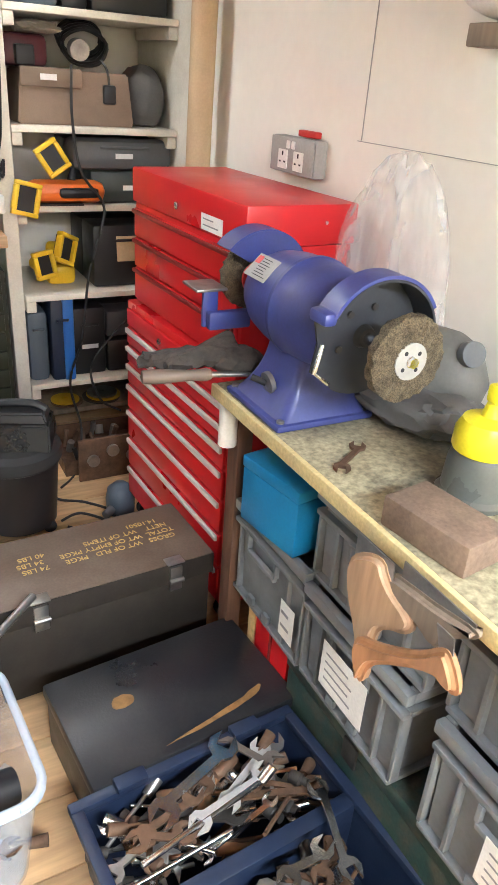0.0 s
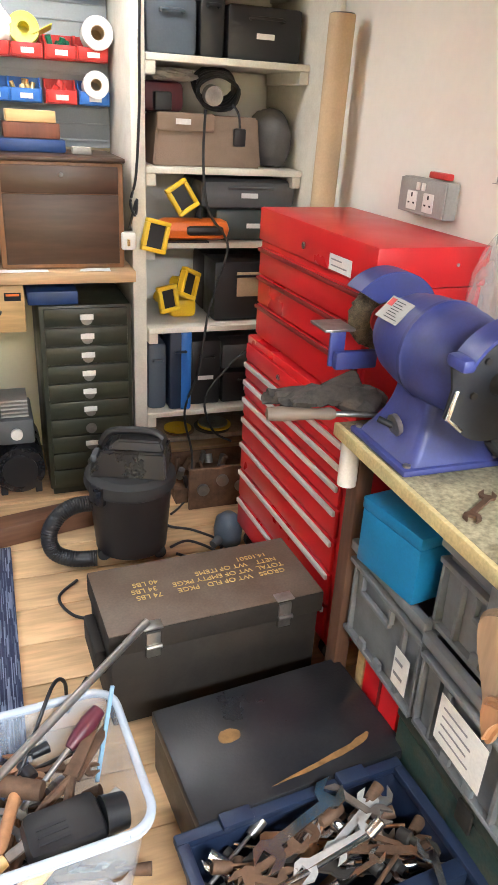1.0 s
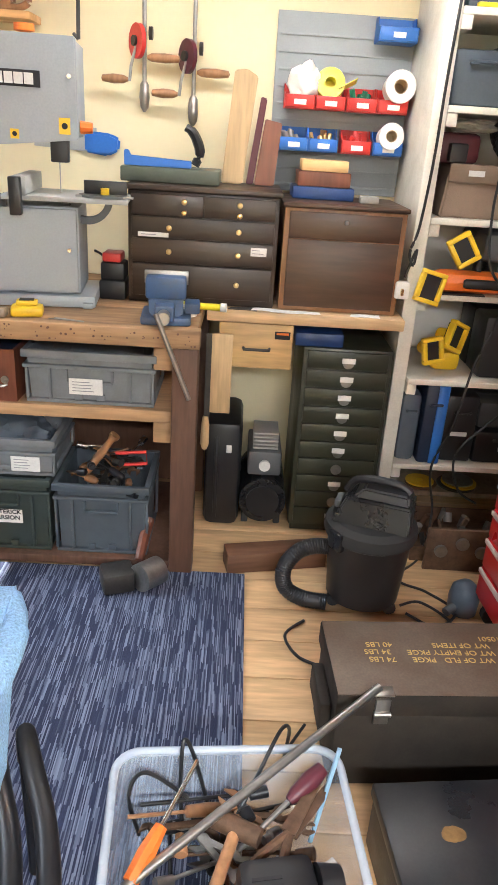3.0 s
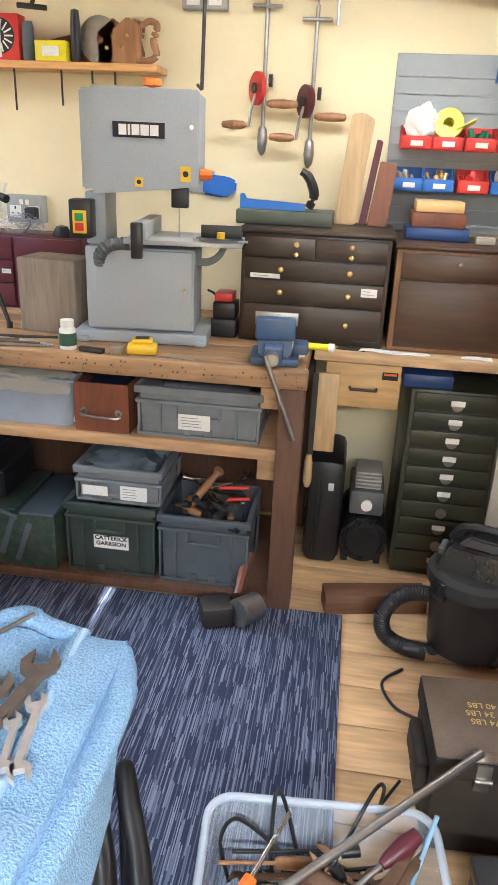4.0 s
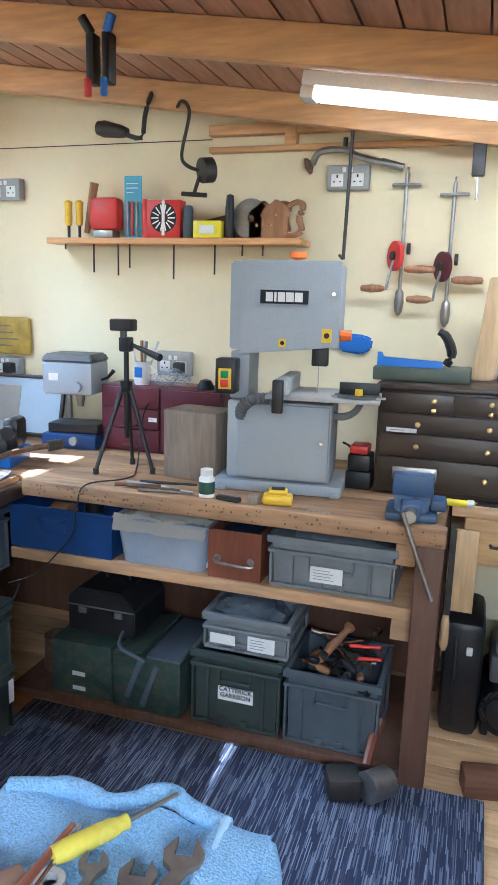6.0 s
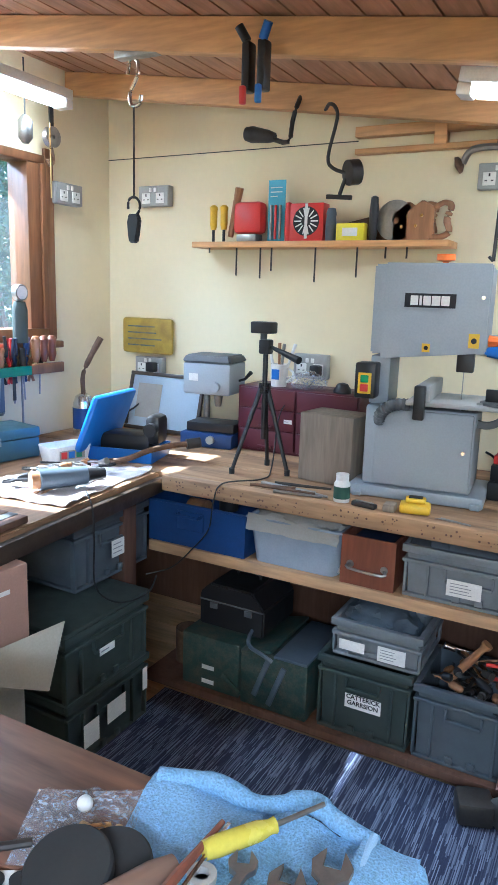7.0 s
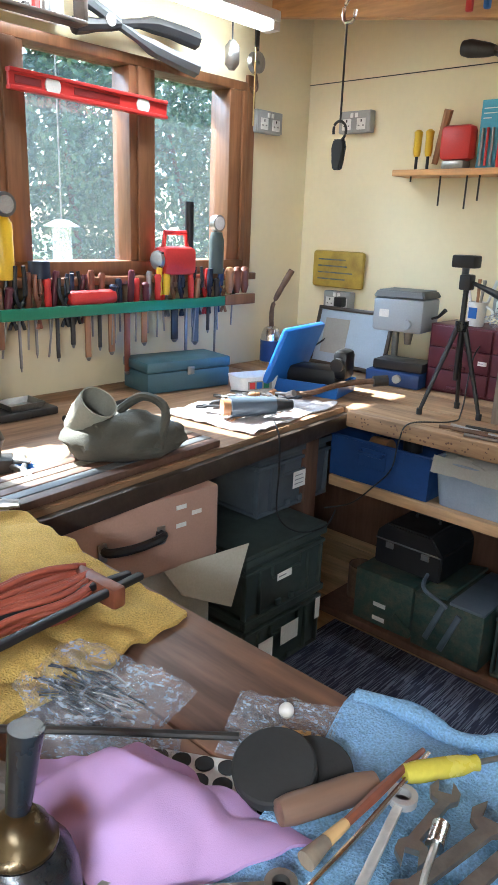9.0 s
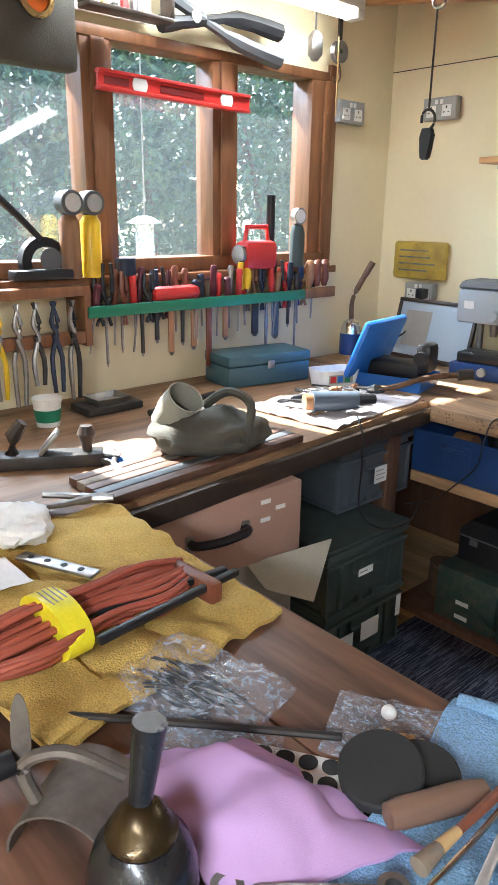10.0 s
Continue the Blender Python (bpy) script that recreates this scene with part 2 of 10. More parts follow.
# thin clear film: mostly see-through, its creased highlights painted in as bluish white noise
M_CLEAR = bpy.data.materials.new("clear_polythene")
M_CLEAR.use_nodes = True
_n, _l = M_CLEAR.node_tree.nodes, M_CLEAR.node_tree.links
_p, _t, _mx, _z, _r = _n["Principled BSDF"], _n.new("ShaderNodeBsdfTransparent"), _n.new("ShaderNodeMixShader"), _n.new("ShaderNodeTexNoise"), _n.new("ShaderNodeMapRange")
_p.inputs["Base Color"].default_value, _p.inputs["Roughness"].default_value = (0.74, 0.81, 0.93, 1), 0.10
_z.inputs["Scale"].default_value, _z.inputs["Detail"].default_value = 13, 2
_r.inputs["From Min"].default_value, _r.inputs["From Max"].default_value, _r.inputs["To Min"].default_value, _r.inputs["To Max"].default_value = 0.44, 0.74, 0.07, 0.50
_l.new(_z.outputs["Fac"], _r.inputs["Value"])
_l.new(_r.outputs[0], _mx.inputs[0])
_l.new(_t.outputs[0], _mx.inputs[1])
_l.new(_p.outputs[0], _mx.inputs[2])
_l.new(_mx.outputs[0], _n["Material Output"].inputs["Surface"])


# a thicker cloudy bag: soft white veil with long folds
M_HAZE = bpy.data.materials.new("cloudy_polythene")
M_HAZE.use_nodes = True
_n, _l = M_HAZE.node_tree.nodes, M_HAZE.node_tree.links
_p, _t, _mx, _z, _r = _n["Principled BSDF"], _n.new("ShaderNodeBsdfTransparent"), _n.new("ShaderNodeMixShader"), _n.new("ShaderNodeTexNoise"), _n.new("ShaderNodeMapRange")
_c, _m = _n.new("ShaderNodeTexCoord"), _n.new("ShaderNodeMapping")
_m.inputs["Scale"].default_value = (1.0, 1.0, 0.22)
_p.inputs["Base Color"].default_value, _p.inputs["Roughness"].default_value = (0.80, 0.80, 0.79, 1), 0.3
_z.inputs["Scale"].default_value, _z.inputs["Detail"].default_value = 22, 4
_r.inputs["From Min"].default_value, _r.inputs["From Max"].default_value, _r.inputs["To Min"].default_value, _r.inputs["To Max"].default_value = 0.38, 0.74, 0.08, 0.42
_l.new(_c.outputs["Object"], _m.inputs["Vector"])
_l.new(_m.outputs[0], _z.inputs["Vector"])
_l.new(_z.outputs["Fac"], _r.inputs["Value"])
_l.new(_r.outputs[0], _mx.inputs[0])
_l.new(_t.outputs[0], _mx.inputs[1])
_l.new(_p.outputs[0], _mx.inputs[2])
_l.new(_mx.outputs[0], _n["Material Output"].inputs["Surface"])


# ---- building helpers ----
def bmnew():
    return bmesh.new()


def box(bm, x0, x1, y0, y1, z0, z1, bev=0.0, m=None):
    """A bevelled block between two corners."""
    r = bmesh.ops.create_cube(bm, size=1.0)
    vs = r["verts"]
    for v in vs:
        v.co = Vector(((x0 + x1) / 2 + v.co.x * (x1 - x0), (y0 + y1) / 2 + v.co.y * (y1 - y0), (z0 + z1) / 2 + v.co.z * (z1 - z0)))
    if bev:
        es = list({e for v in vs for e in v.link_edges})
        o = bmesh.ops.bevel(bm, geom=es, offset=bev, segments=2, affect="EDGES", profile=0.5)
        vs = list({v for f in o["faces"] for v in f.verts} | {v for v in vs if v.is_valid})
    if m is not None:
        bmesh.ops.transform(bm, matrix=m, verts=[v for v in vs if v.is_valid])
    return bm


def rod(bm, p0, p1, r0, r1=None, seg=14):
    """A round bar or cone between two points."""
    p0, p1 = Vector(p0), Vector(p1)
    d = p1 - p0
    m = Matrix.Translation((p0 + p1) / 2) @ d.to_track_quat("Z", "Y").to_matrix().to_4x4()
    bmesh.ops.create_cone(bm, cap_ends=True, segments=seg, radius1=r0, radius2=r0 if r1 is None else r1, depth=d.length, matrix=m)
    return bm


def lathe(bm, profile, m=None, seg=24):
    """A turned body from (radius, height) pairs."""
    rings = []
    for r, z in profile:
        if r < 1e-5:
            rings.append([bm.verts.new((0, 0, z))])
        else:
            rings.append([bm.verts.new((r * math.cos(2 * math.pi * k / seg), r * math.sin(2 * math.pi * k / seg), z)) for k in range(seg)])
    for a, b in zip(rings, rings[1:]):
        for k in range(seg):
            j = (k + 1) % seg
            if len(a) == 1 and len(b) > 1:
                bm.faces.new((a[0], b[j], b[k]))
            elif len(b) == 1 and len(a) > 1:
                bm.faces.new((a[k], a[j], b[0]))
            elif len(a) > 1:
                bm.faces.new((a[k], a[j], b[j], b[k]))
    for ring, flip in ((rings[0], True), (rings[-1], False)):
        if len(ring) > 1:
            bm.faces.new(ring[::-1] if flip else ring)
    if m is not None:
        bmesh.ops.transform(bm, matrix=m, verts=[v for ring in rings for v in ring])
    return bm


def smooth_path(pts, n=6):
    """Points along a soft curve through pts."""
    pts = [Vector(p) for p in pts]
    out = []
    for i in range(len(pts) - 1):
        p0, p1, p2, p3 = pts[max(i - 1, 0)], pts[i], pts[i + 1], pts[min(i + 2, len(pts) - 1)]
        for k in range(n):
            t = k / n
            out.append(0.5 * (2 * p1 + (p2 - p0) * t + (2 * p0 - 5 * p1 + 4 * p2 - p3) * t * t + (3 * p1 - p0 - 3 * p2 + p3) * t ** 3))
    return out + [pts[-1]]


def tube(bm, pts, r, seg=8, soft=0):
    """A round cord or bent bar along points; r may be a list."""
    pts = smooth_path(pts, soft) if soft else [Vector(p) for p in pts]
    rings = []
    for i, p in enumerate(pts):
        d = (pts[min(i + 1, len(pts) - 1)] - pts[max(i - 1, 0)]).normalized()
        u = d.cross(Vector((0, 0, 1)) if abs(d.z) < 0.95 else Vector((1, 0, 0))).normalized()
        w = d.cross(u)
        rad = r[min(i * len(r) // len(pts), len(r) - 1)] if isinstance(r, (list, tuple)) else r
        rings.append([bm.verts.new(p + rad * (math.cos(2 * math.pi * k / seg) * u + math.sin(2 * math.pi * k / seg) * w)) for k in range(seg)])
    for a, b in zip(rings, rings[1:]):
        for k in range(seg):
            bm.faces.new((a[k], a[(k + 1) % seg], b[(k + 1) % seg], b[k]))
    bm.faces.new(rings[0][::-1])
    bm.faces.new(rings[-1])
    return bm


def slab(bm, outline, thick, m=None, bev=0.0):
    """A plate: an outline in x, y pulled up by its thickness."""
    lo = [bm.verts.new((x, y, 0)) for x, y in outline]
    hi = [bm.verts.new((x, y, thick)) for x, y in outline]
    n = len(lo)
    fs = [bm.faces.new(lo[::-1]), bm.faces.new(hi)] + [bm.faces.new((lo[i], lo[(i + 1) % n], hi[(i + 1) % n], hi[i])) for i in range(n)]
    vs = lo + hi
    if bev:
        o = bmesh.ops.bevel(bm, geom=list({e for f in fs for e in f.edges}), offset=bev, segments=2, affect="EDGES")
        vs = list({v for f in o["faces"] for v in f.verts} | {v for v in vs if v.is_valid})
    if m is not None:
        bmesh.ops.transform(bm, matrix=m, verts=[v for v in vs if v.is_valid])
    return bm


def mesh_of(name, bm, mat):
    bmesh.ops.recalc_face_normals(bm, faces=bm.faces)
    me = bpy.data.meshes.new(name)
    bm.to_mesh(me)
    bm.free()
    me.materials.append(mat)
    for p in me.polygons:
        p.use_smooth = True
    me.set_sharp_from_angle(angle=radians(38))
    return me


def part(name, bm, mat, parent=None, label="", m=None):
    """One mesh object under a thing or under a part."""
    ob = new(name, mesh_of(name, bm, mat))
    if parent is not None:
        ob.parent = parent
    if m is not None:
        ob.matrix_basis = m
    return tagged(ob, label)


def thing(name, label, category, x=0, y=0, z=0, rz=0, group="", rx=0, ry=0):
    ob = new(name)
    ob.empty_display_size = 0.05
    ob.matrix_basis = pose(x, y, z, rx, ry, rz)
    return tagged(ob, label, category, group)


def single(name, bm, mat, label, category, x=0, y=0, z=0, rz=0, group="", rx=0, ry=0):
    """A thing that is one plain mesh."""
    ob = new(name, mesh_of(name, bm, mat))
    ob.matrix_basis = pose(x, y, z, rx, ry, rz)
    return tagged(ob, label, category, group)


def structure(name, bm, mat, label, parent=None):
    ob = part(name, bm, mat, parent)
    return tagged(ob, label, kind="structure")


def words(text, size, mat, parent, m, bold=0.0):
    """Flat lettering as a mesh, lying in the plane of m."""
    cu = bpy.data.curves.new("lettering", "FONT")
    cu.body, cu.size, cu.align_x, cu.align_y, cu.extrude, cu.offset = text, size, "CENTER", "CENTER", 0.0004, bold
    tmp = bpy.data.objects.new("lettering", cu)
    me = bpy.data.meshes.new_from_object(tmp)
    bpy.data.objects.remove(tmp)
    me.materials.clear()
    me.materials.append(mat)
    ob = new("lettering", me)
    ob.parent = parent
    ob.matrix_basis = m
    return ob


def moved(ob, m):
    """Carries a top-level thing along by a world matrix."""
    ob.matrix_basis = m @ ob.matrix_basis
    return ob


def turn_about(x, y, deg, dx=0.0, dy=0.0):
    return Matrix.Translation((x + dx, y + dy, 0)) @ Matrix.Rotation(radians(deg), 4, "Z") @ Matrix.Translation((-x, -y, 0))


# ---- the room ----
XL, XR, YB, YF = -1.71, 1.76, 3.58, -1.1


def ceil_z(x):
    return 2.318 - 0.144 * (x + 1.65)


bm = bmnew()
box(bm, XL - 0.4, XR + 0.4, YF - 0.4, YB + 0.4, -0.12, -0.022)
floor = structure("floor", bm, M_LEG, "pine plank floor with dark joints")
bm = bmnew()
box(bm, -0.02 + XL, XR + 0.02, -0.0745, 0.0745, -0.02, 0.0, 0.002)
plank_mesh = mesh_of("plank", bm, M_PINE_X)
for i in range(31):
    ob = new("plank", plank_mesh)
    ob.parent = floor
    ob.location = (0, 3.495 - 0.152 * i, 0)
bm = bmnew()
box(bm, XL - 0.3, XR + 0.3, YB, YB + 0.1, 0, 2.6)
wall_north = structure("wall_north", bm, M_CREAM, "cream painted board wall behind the workbench")
bm = bmnew()
box(bm, XR, XR + 0.1, YF, YB, 0, 2.6)
structure("wall_east", bm, M_WHITE, "white painted board wall with a hairline joint")
bm = bmnew()
box(bm, XL - 0.3, XR + 0.3, YF - 0.1, YF, 0, 2.8)
structure("wall_south", bm, M_CREAM, "cream painted wall")
WY0, WY1, WZ0, WZ1 = 1.40, 3.15, 1.22, 1.965
bm = bmnew()
for y0, y1, z0, z1 in ((YF, YB, 0, WZ0), (YF, YB, WZ1, 2.6), (YF, WY0, WZ0, WZ1), (WY1, YB, WZ0, WZ1)):
    box(bm, XL - 0.1, XL, y0, y1, z0, z1)
structure("wall_west", bm, M_CREAM, "cream painted wall around a timber window")
# panel joints
bm = bmnew()
box(bm, XL, -0.50, YB - 0.003, YB - 0.001, 2.018, 2.0215)
structure("wall_joint", bm, M_IRON, "thin dark joint between wall boards")
bm = bmnew()
box(bm, XR - 0.003, XR - 0.001, -0.2, 2.18, 1.190, 1.1915)
box(bm, XR - 0.003, XR - 0.001, 2.165, 2.1665, 1.193, 1.55)
structure("wall_joint", bm, M_SOCKET, "thin cracked joint between wall boards")
# exposed framing over the lower wall boards
fr = thing("wall_framing", "exposed orange pine framing above the wall boards", "timber frame")
for nm, b in (("top_plate", (-0.50, XR, YB - 0.045, YB - 0.002, 2.025, 2.062)), ("stud", (-0.20, -0.155, YB - 0.05, YB - 0.003, 1.98, 2.10)),
              ("top_rail", (-0.50, XR, YB - 0.04, YB - 0.002, 1.965, 1.985))):
    part(nm, box(bmnew(), *b, 0.003), M_BEAM, fr)
# ceiling: cladding boards running to the far wall
bm = bmnew()
x = XL - 0.15
while x < XR + 0.15:
    w = 0.095
    z0, z1 = ceil_z(x), ceil_z(x + w)
    v = [bm.verts.new(c) for c in ((x + 0.003, YF - 0.1, z0), (x + w - 0.003, YF - 0.1, z1), (x + w - 0.003, YB + 0.1, z1), (x + 0.003, YB + 0.1, z0),
                                   (x + 0.003, YF - 0.1, z0 + 0.015), (x + w - 0.003, YF - 0.1, z1 + 0.015), (x + w - 0.003, YB + 0.1, z1 + 0.015), (x + 0.003, YB + 0.1, z0 + 0.015))]
    for f in ((0, 1, 2, 3), (7, 6, 5, 4), (0, 4, 5, 1), (1, 5, 6, 2), (2, 6, 7, 3), (3, 7, 4, 0)):
        bm.faces.new([v[i] for i in f])
    x += w
structure("ceiling", bm, M_CLAD, "brown tongue and groove timber ceiling")
# unseen roof; its west overhang is sized to block sun through the upper window
bm = bmnew()
box(bm, -2.43, 2.2, YF - 0.3, YB + 0.3, 0.03, 0.06, m=Matrix.Translation((0, 0, ceil_z(0))) @ Matrix.Rotation(math.atan(0.144), 4, "Y"))
structure("roof", bm, M_LEG, "unseen roof deck above the ceiling boards, overhanging to trim the sun")
for i, yb in enumerate((3.30, 2.64, 1.98, 1.32, 0.66, 0.0, -0.66)):
    bm = bmnew()
    a = math.atan(0.144)
    box(bm, -1.9, 1.9, yb, yb + 0.045, -0.092, -0.002, 0.004, m=Matrix.Translation((0, 0, ceil_z(0))) @ Matrix.Rotation(a, 4, "Y"))
    structure("ceiling_beam", bm, M_BEAM, "orange pine ceiling beam")

# window
win = tagged(new("window_1"), "stained timber window with three panes looking out on foliage", kind="structure")
bm = bmnew()
for y0, y1, z0, z1 in ((WY0, WY1, WZ0, WZ0 + 0.05), (WY0, WY1, WZ1 - 0.035, WZ1), (WY0, WY0 + 0.05, WZ0 + 0.05, WZ1 - 0.035), (WY1 - 0.10, WY1, WZ0 + 0.05, WZ1 - 0.035)):
    box(bm, XL - 0.09, XL + 0.02, y0, y1, z0, z1, 0.004)
part("window_frame", bm, M_FRAME, win)
for y0, y1 in ((2.027, 2.14), (2.547, 2.665)):
    bm = bmnew()
    box(bm, XL - 0.085, XL + 0.015, y0, y1, WZ0 + 0.05, WZ1 - 0.035, 0.004)
    box(bm, XL + 0.015, XL + 0.03, y0 + 0.03, y1 - 0.03, WZ0 + 0.05, WZ1 - 0.035, 0.004)
    part("mullion", bm, M_FRAME, win)
part("architrave", box(bmnew(), XL + 0.001, XL + 0.018, WY1 + 0.004, WY1 + 0.05, WZ0, WZ1 + 0.03, 0.003), M_FRAME, win)
part("inner_stop", box(bmnew(), XL + 0.021, XL + 0.034, WY1 - 0.035, WY1 - 0.008, WZ0 + 0.05, WZ1 - 0.035, 0.003), M_FRAME, win)
bm = bmnew()
box(bm, XL - 0.02, XL + 0.075, WY0 - 0.03, WY1 + 0.03, WZ0 - 0.03, WZ0 - 0.001, 0.004)
part("window_sill", bm, M_FRAME, win)
for y0, y1 in ((WY0 + 0.05, 2.027), (2.14, 2.547), (2.665, WY1 - 0.10)):
    bm = bmnew()
    box(bm, XL - 0.06, XL - 0.055, y0, y1, WZ0 + 0.05, WZ1 - 0.035)
    p = part("pane", bm, M_GLASS, win)
    p.visible_shadow = False

# outside
bm = bmnew()
box(bm, -60, 60, -60, 60, -0.3, -0.25)
structure("ground", bm, M_LAWN, "grass around the workshop")


def leaf_mass(name, cx, cy, cz, sx, sy, sz, n, size, seed):
    """A hedge or crown of many small leaves on uneven clumps."""
    rnd = random.Random(seed)
    verts, faces = [], []
    clumps = [(Vector((cx + rnd.uniform(-sx, sx), cy + rnd.uniform(-sy, sy), cz + rnd.uniform(-sz, sz))), rnd.uniform(0.25, 0.6)) for _ in range(n // 60)]
    for c, r in clumps:
        for _ in range(60):
            p = c + Vector((rnd.gauss(0, 1), rnd.gauss(0, 1), rnd.gauss(0, 1))).normalized() * r * rnd.uniform(0.5, 1)
            u = Vector((rnd.gauss(0, 1), rnd.gauss(0, 1), rnd.gauss(0, 1))).normalized()
            w = u.orthogonal().normalized()
            s = size * rnd.uniform(0.6, 1.3)
            k = len(verts)
            verts += [p - u * s, p + w * s * 0.45, p + u * s, p - w * s * 0.45]
            faces.append((k, k + 1, k + 2, k + 3))
    me = bpy.data.meshes.new(name)
    me.from_pydata(verts, [], faces)
    me.materials.append(M_LEAF)
    return new(name, me)


hedge = thing("hedge", "dense sunlit green bushes outside the window", "hedge")
lm = leaf_mass("crown", -6.2, 3.6, 1.6, 1.0, 4.5, 2.2, 60000, 0.04, 5)
lm.parent = hedge
lm = leaf_mass("crown", -8.2, 4.4, 2.2, 0.5, 6.0, 3.0, 30000, 0.12, 9)
lm.parent = hedge
for k in range(5):
    rnd = random.Random(k)
    y = 0.2 + 1.7 * k
    part("stem", tube(bmnew(), [(-6.2, y, -0.27), (-6.1 + rnd.uniform(-.2, .2), y + .1, 0.8), (-6.3, y + rnd.uniform(-.3, .3), 2.4)], [0.07, 0.05, 0.03], soft=3), M_LEG, hedge)

# battens
def batten(a, b, label):
    a, b = Vector(a), Vector(b)
    d = b - a
    t = thing("batten_light", label, "ceiling light")
    t.matrix_basis = Matrix.Translation(a) @ d.to_track_quat("X", "Z").to_matrix().to_4x4()
    part("housing", box(bmnew(), -0.04, d.length + 0.04, -0.035, 0.035, 0.012, 0.05, 0.005), M_SOCKWH, t)
    part("diffuser", box(bmnew(), 0.0, d.length, -0.03, 0.03, -0.018, 0.012, 0.01), M_DIFF, t)
    for x0 in (-0.04, d.length):
        part("end_cap", box(bmnew(), x0, x0 + 0.04, -0.034, 0.034, -0.02, 0.0115, 0.005), M_SOCKWH, t)
    return t


batten((0.06, 2.93, 1.985), (1.22, 2.93, 1.82), "lit white batten light under the ceiling")
batten((-1.52, 1.9, 2.13), (-1.52, 3.06, 2.13), "lit white batten light above the window")
# unseen batten, added as a body for the fill lamp
batten((0.45, -0.22, 1.99), (1.65, -0.22, 1.80), "lit white batten light under the ceiling")

# rug
M_RUG = material("striped_blue_carpet", (0.02, 0.028, 0.07), 0.95, stain=0.6, stain_size=40, dark=(0.05, 0.06, 0.11), grain=0.4, grain_size=300, bump=0.6, stretch=(6, 0.35, 1))
nt = M_RUG.node_tree
hs = nt.nodes["Hue/Saturation/Value"]
tc = nt.nodes["Texture Coordinate"]
mp = nt.nodes.new("ShaderNodeVectorMath")
mp.operation = "SNAP"
mp.inputs[1].default_value = (0.0026, 0.075, 1.0)
# every thread starts its streaks at a height of its own
sx = nt.nodes.new("ShaderNodeVectorMath")
sx.operation = "SNAP"
sx.inputs[1].default_value = (0.0026, 100.0, 100.0)
wx = nt.nodes.new("ShaderNodeTexWhiteNoise")
sh0 = nt.nodes.new("ShaderNodeVectorMath")
sh0.operation = "MULTIPLY_ADD"
sh0.inputs[1].default_value = (0.0, 0.055, 0.0)
nt.links.new(tc.outputs["Object"], sx.inputs[0])
nt.links.new(sx.outputs[0], wx.inputs["Vector"])
nt.links.new(wx.outputs["Color"], sh0.inputs[0])
nt.links.new(tc.outputs["Object"], sh0.inputs[2])
nz = nt.nodes.new("ShaderNodeTexWhiteNoise")
mr = nt.nodes.new("ShaderNodeMapRange")
mr.inputs["From Min"].default_value, mr.inputs["From Max"].default_value = 0.45, 1.0
mx = nt.nodes.new("ShaderNodeMix")
mx.data_type = "RGBA"
mx.inputs["B"].default_value = (0.25, 0.29, 0.40, 1)
nt.links.new(sh0.outputs[0], mp.inputs[0])
nt.links.new(mp.outputs[0], nz.inputs["Vector"])
nt.links.new(nz.outputs["Value"], mr.inputs["Value"])
nt.links.new(mr.outputs[0], mx.inputs["Factor"])
nt.links.new(hs.outputs["Color"], mx.inputs["A"])
nt.links.new(mx.outputs["Result"], nt.nodes["Principled BSDF"].inputs["Base Color"])
bm = bmnew()
box(bm, -0.85, 0.68, 0.9, 2.827, 0.001, 0.009, 0.003)
single("rug", bm, M_RUG, "dark blue rug with fine white streaks on the floorboards", "rug")


# ---- benches, desk, shelves ----
def frustum(bm, a, b, m=None):
    """A block whose top differs from its base: (x0, x1, y0, y1, z) twice."""
    lo = [bm.verts.new(c) for c in ((a[0], a[2], a[4]), (a[1], a[2], a[4]), (a[1], a[3], a[4]), (a[0], a[3], a[4]))]
    hi = [bm.verts.new(c) for c in ((b[0], b[2], b[4]), (b[1], b[2], b[4]), (b[1], b[3], b[4]), (b[0], b[3], b[4]))]
    fs = [bm.faces.new(lo[::-1]), bm.faces.new(hi)] + [bm.faces.new((lo[i], lo[(i + 1) % 4], hi[(i + 1) % 4], hi[i])) for i in range(4)]
    o = bmesh.ops.bevel(bm, geom=list({e for f in fs for e in f.edges}), offset=0.006, segments=2, affect="EDGES")
    if m is not None:
        bmesh.ops.transform(bm, matrix=m, verts=list({v for f in o["faces"] for v in f.verts}))
    return bm


def shell(bm, w, d, h, t=0.004, taper=0.9, z0=0.0, r=0.0):
    """An open-topped container with walls of thickness t, narrower at the base."""
    def ring(sx, sy, z):
        if not r:
            return [bm.verts.new((x * sx / 2, y * sy / 2, z)) for x, y in ((-1, -1), (1, -1), (1, 1), (-1, 1))]
        out = []
        for cx, cy, a0 in ((1, -1, -90), (1, 1, 0), (-1, 1, 90), (-1, -1, 180)):
            for k in range(5):
                a = radians(a0 + 22.5 * k)
                out.append(bm.verts.new((cx * (sx / 2 - r) + r * math.cos(a), cy * (sy / 2 - r) + r * math.sin(a), z)))
        return out
    o0, o1 = ring(w * taper, d * taper, z0), ring(w, d, z0 + h)
    i1, i0 = ring(w - 2 * t, d - 2 * t, z0 + h), ring(w * taper - 2 * t, d * taper - 2 * t, z0 + t)
    n = len(o0)
    for a, b in ((o0, o1), (o1, i1), (i1, i0)):
        for k in range(n):
            bm.faces.new((a[k], a[(k + 1) % n], b[(k + 1) % n], b[k]))
    bm.faces.new(o0[::-1])
    bm.faces.new(i0)
    return bm


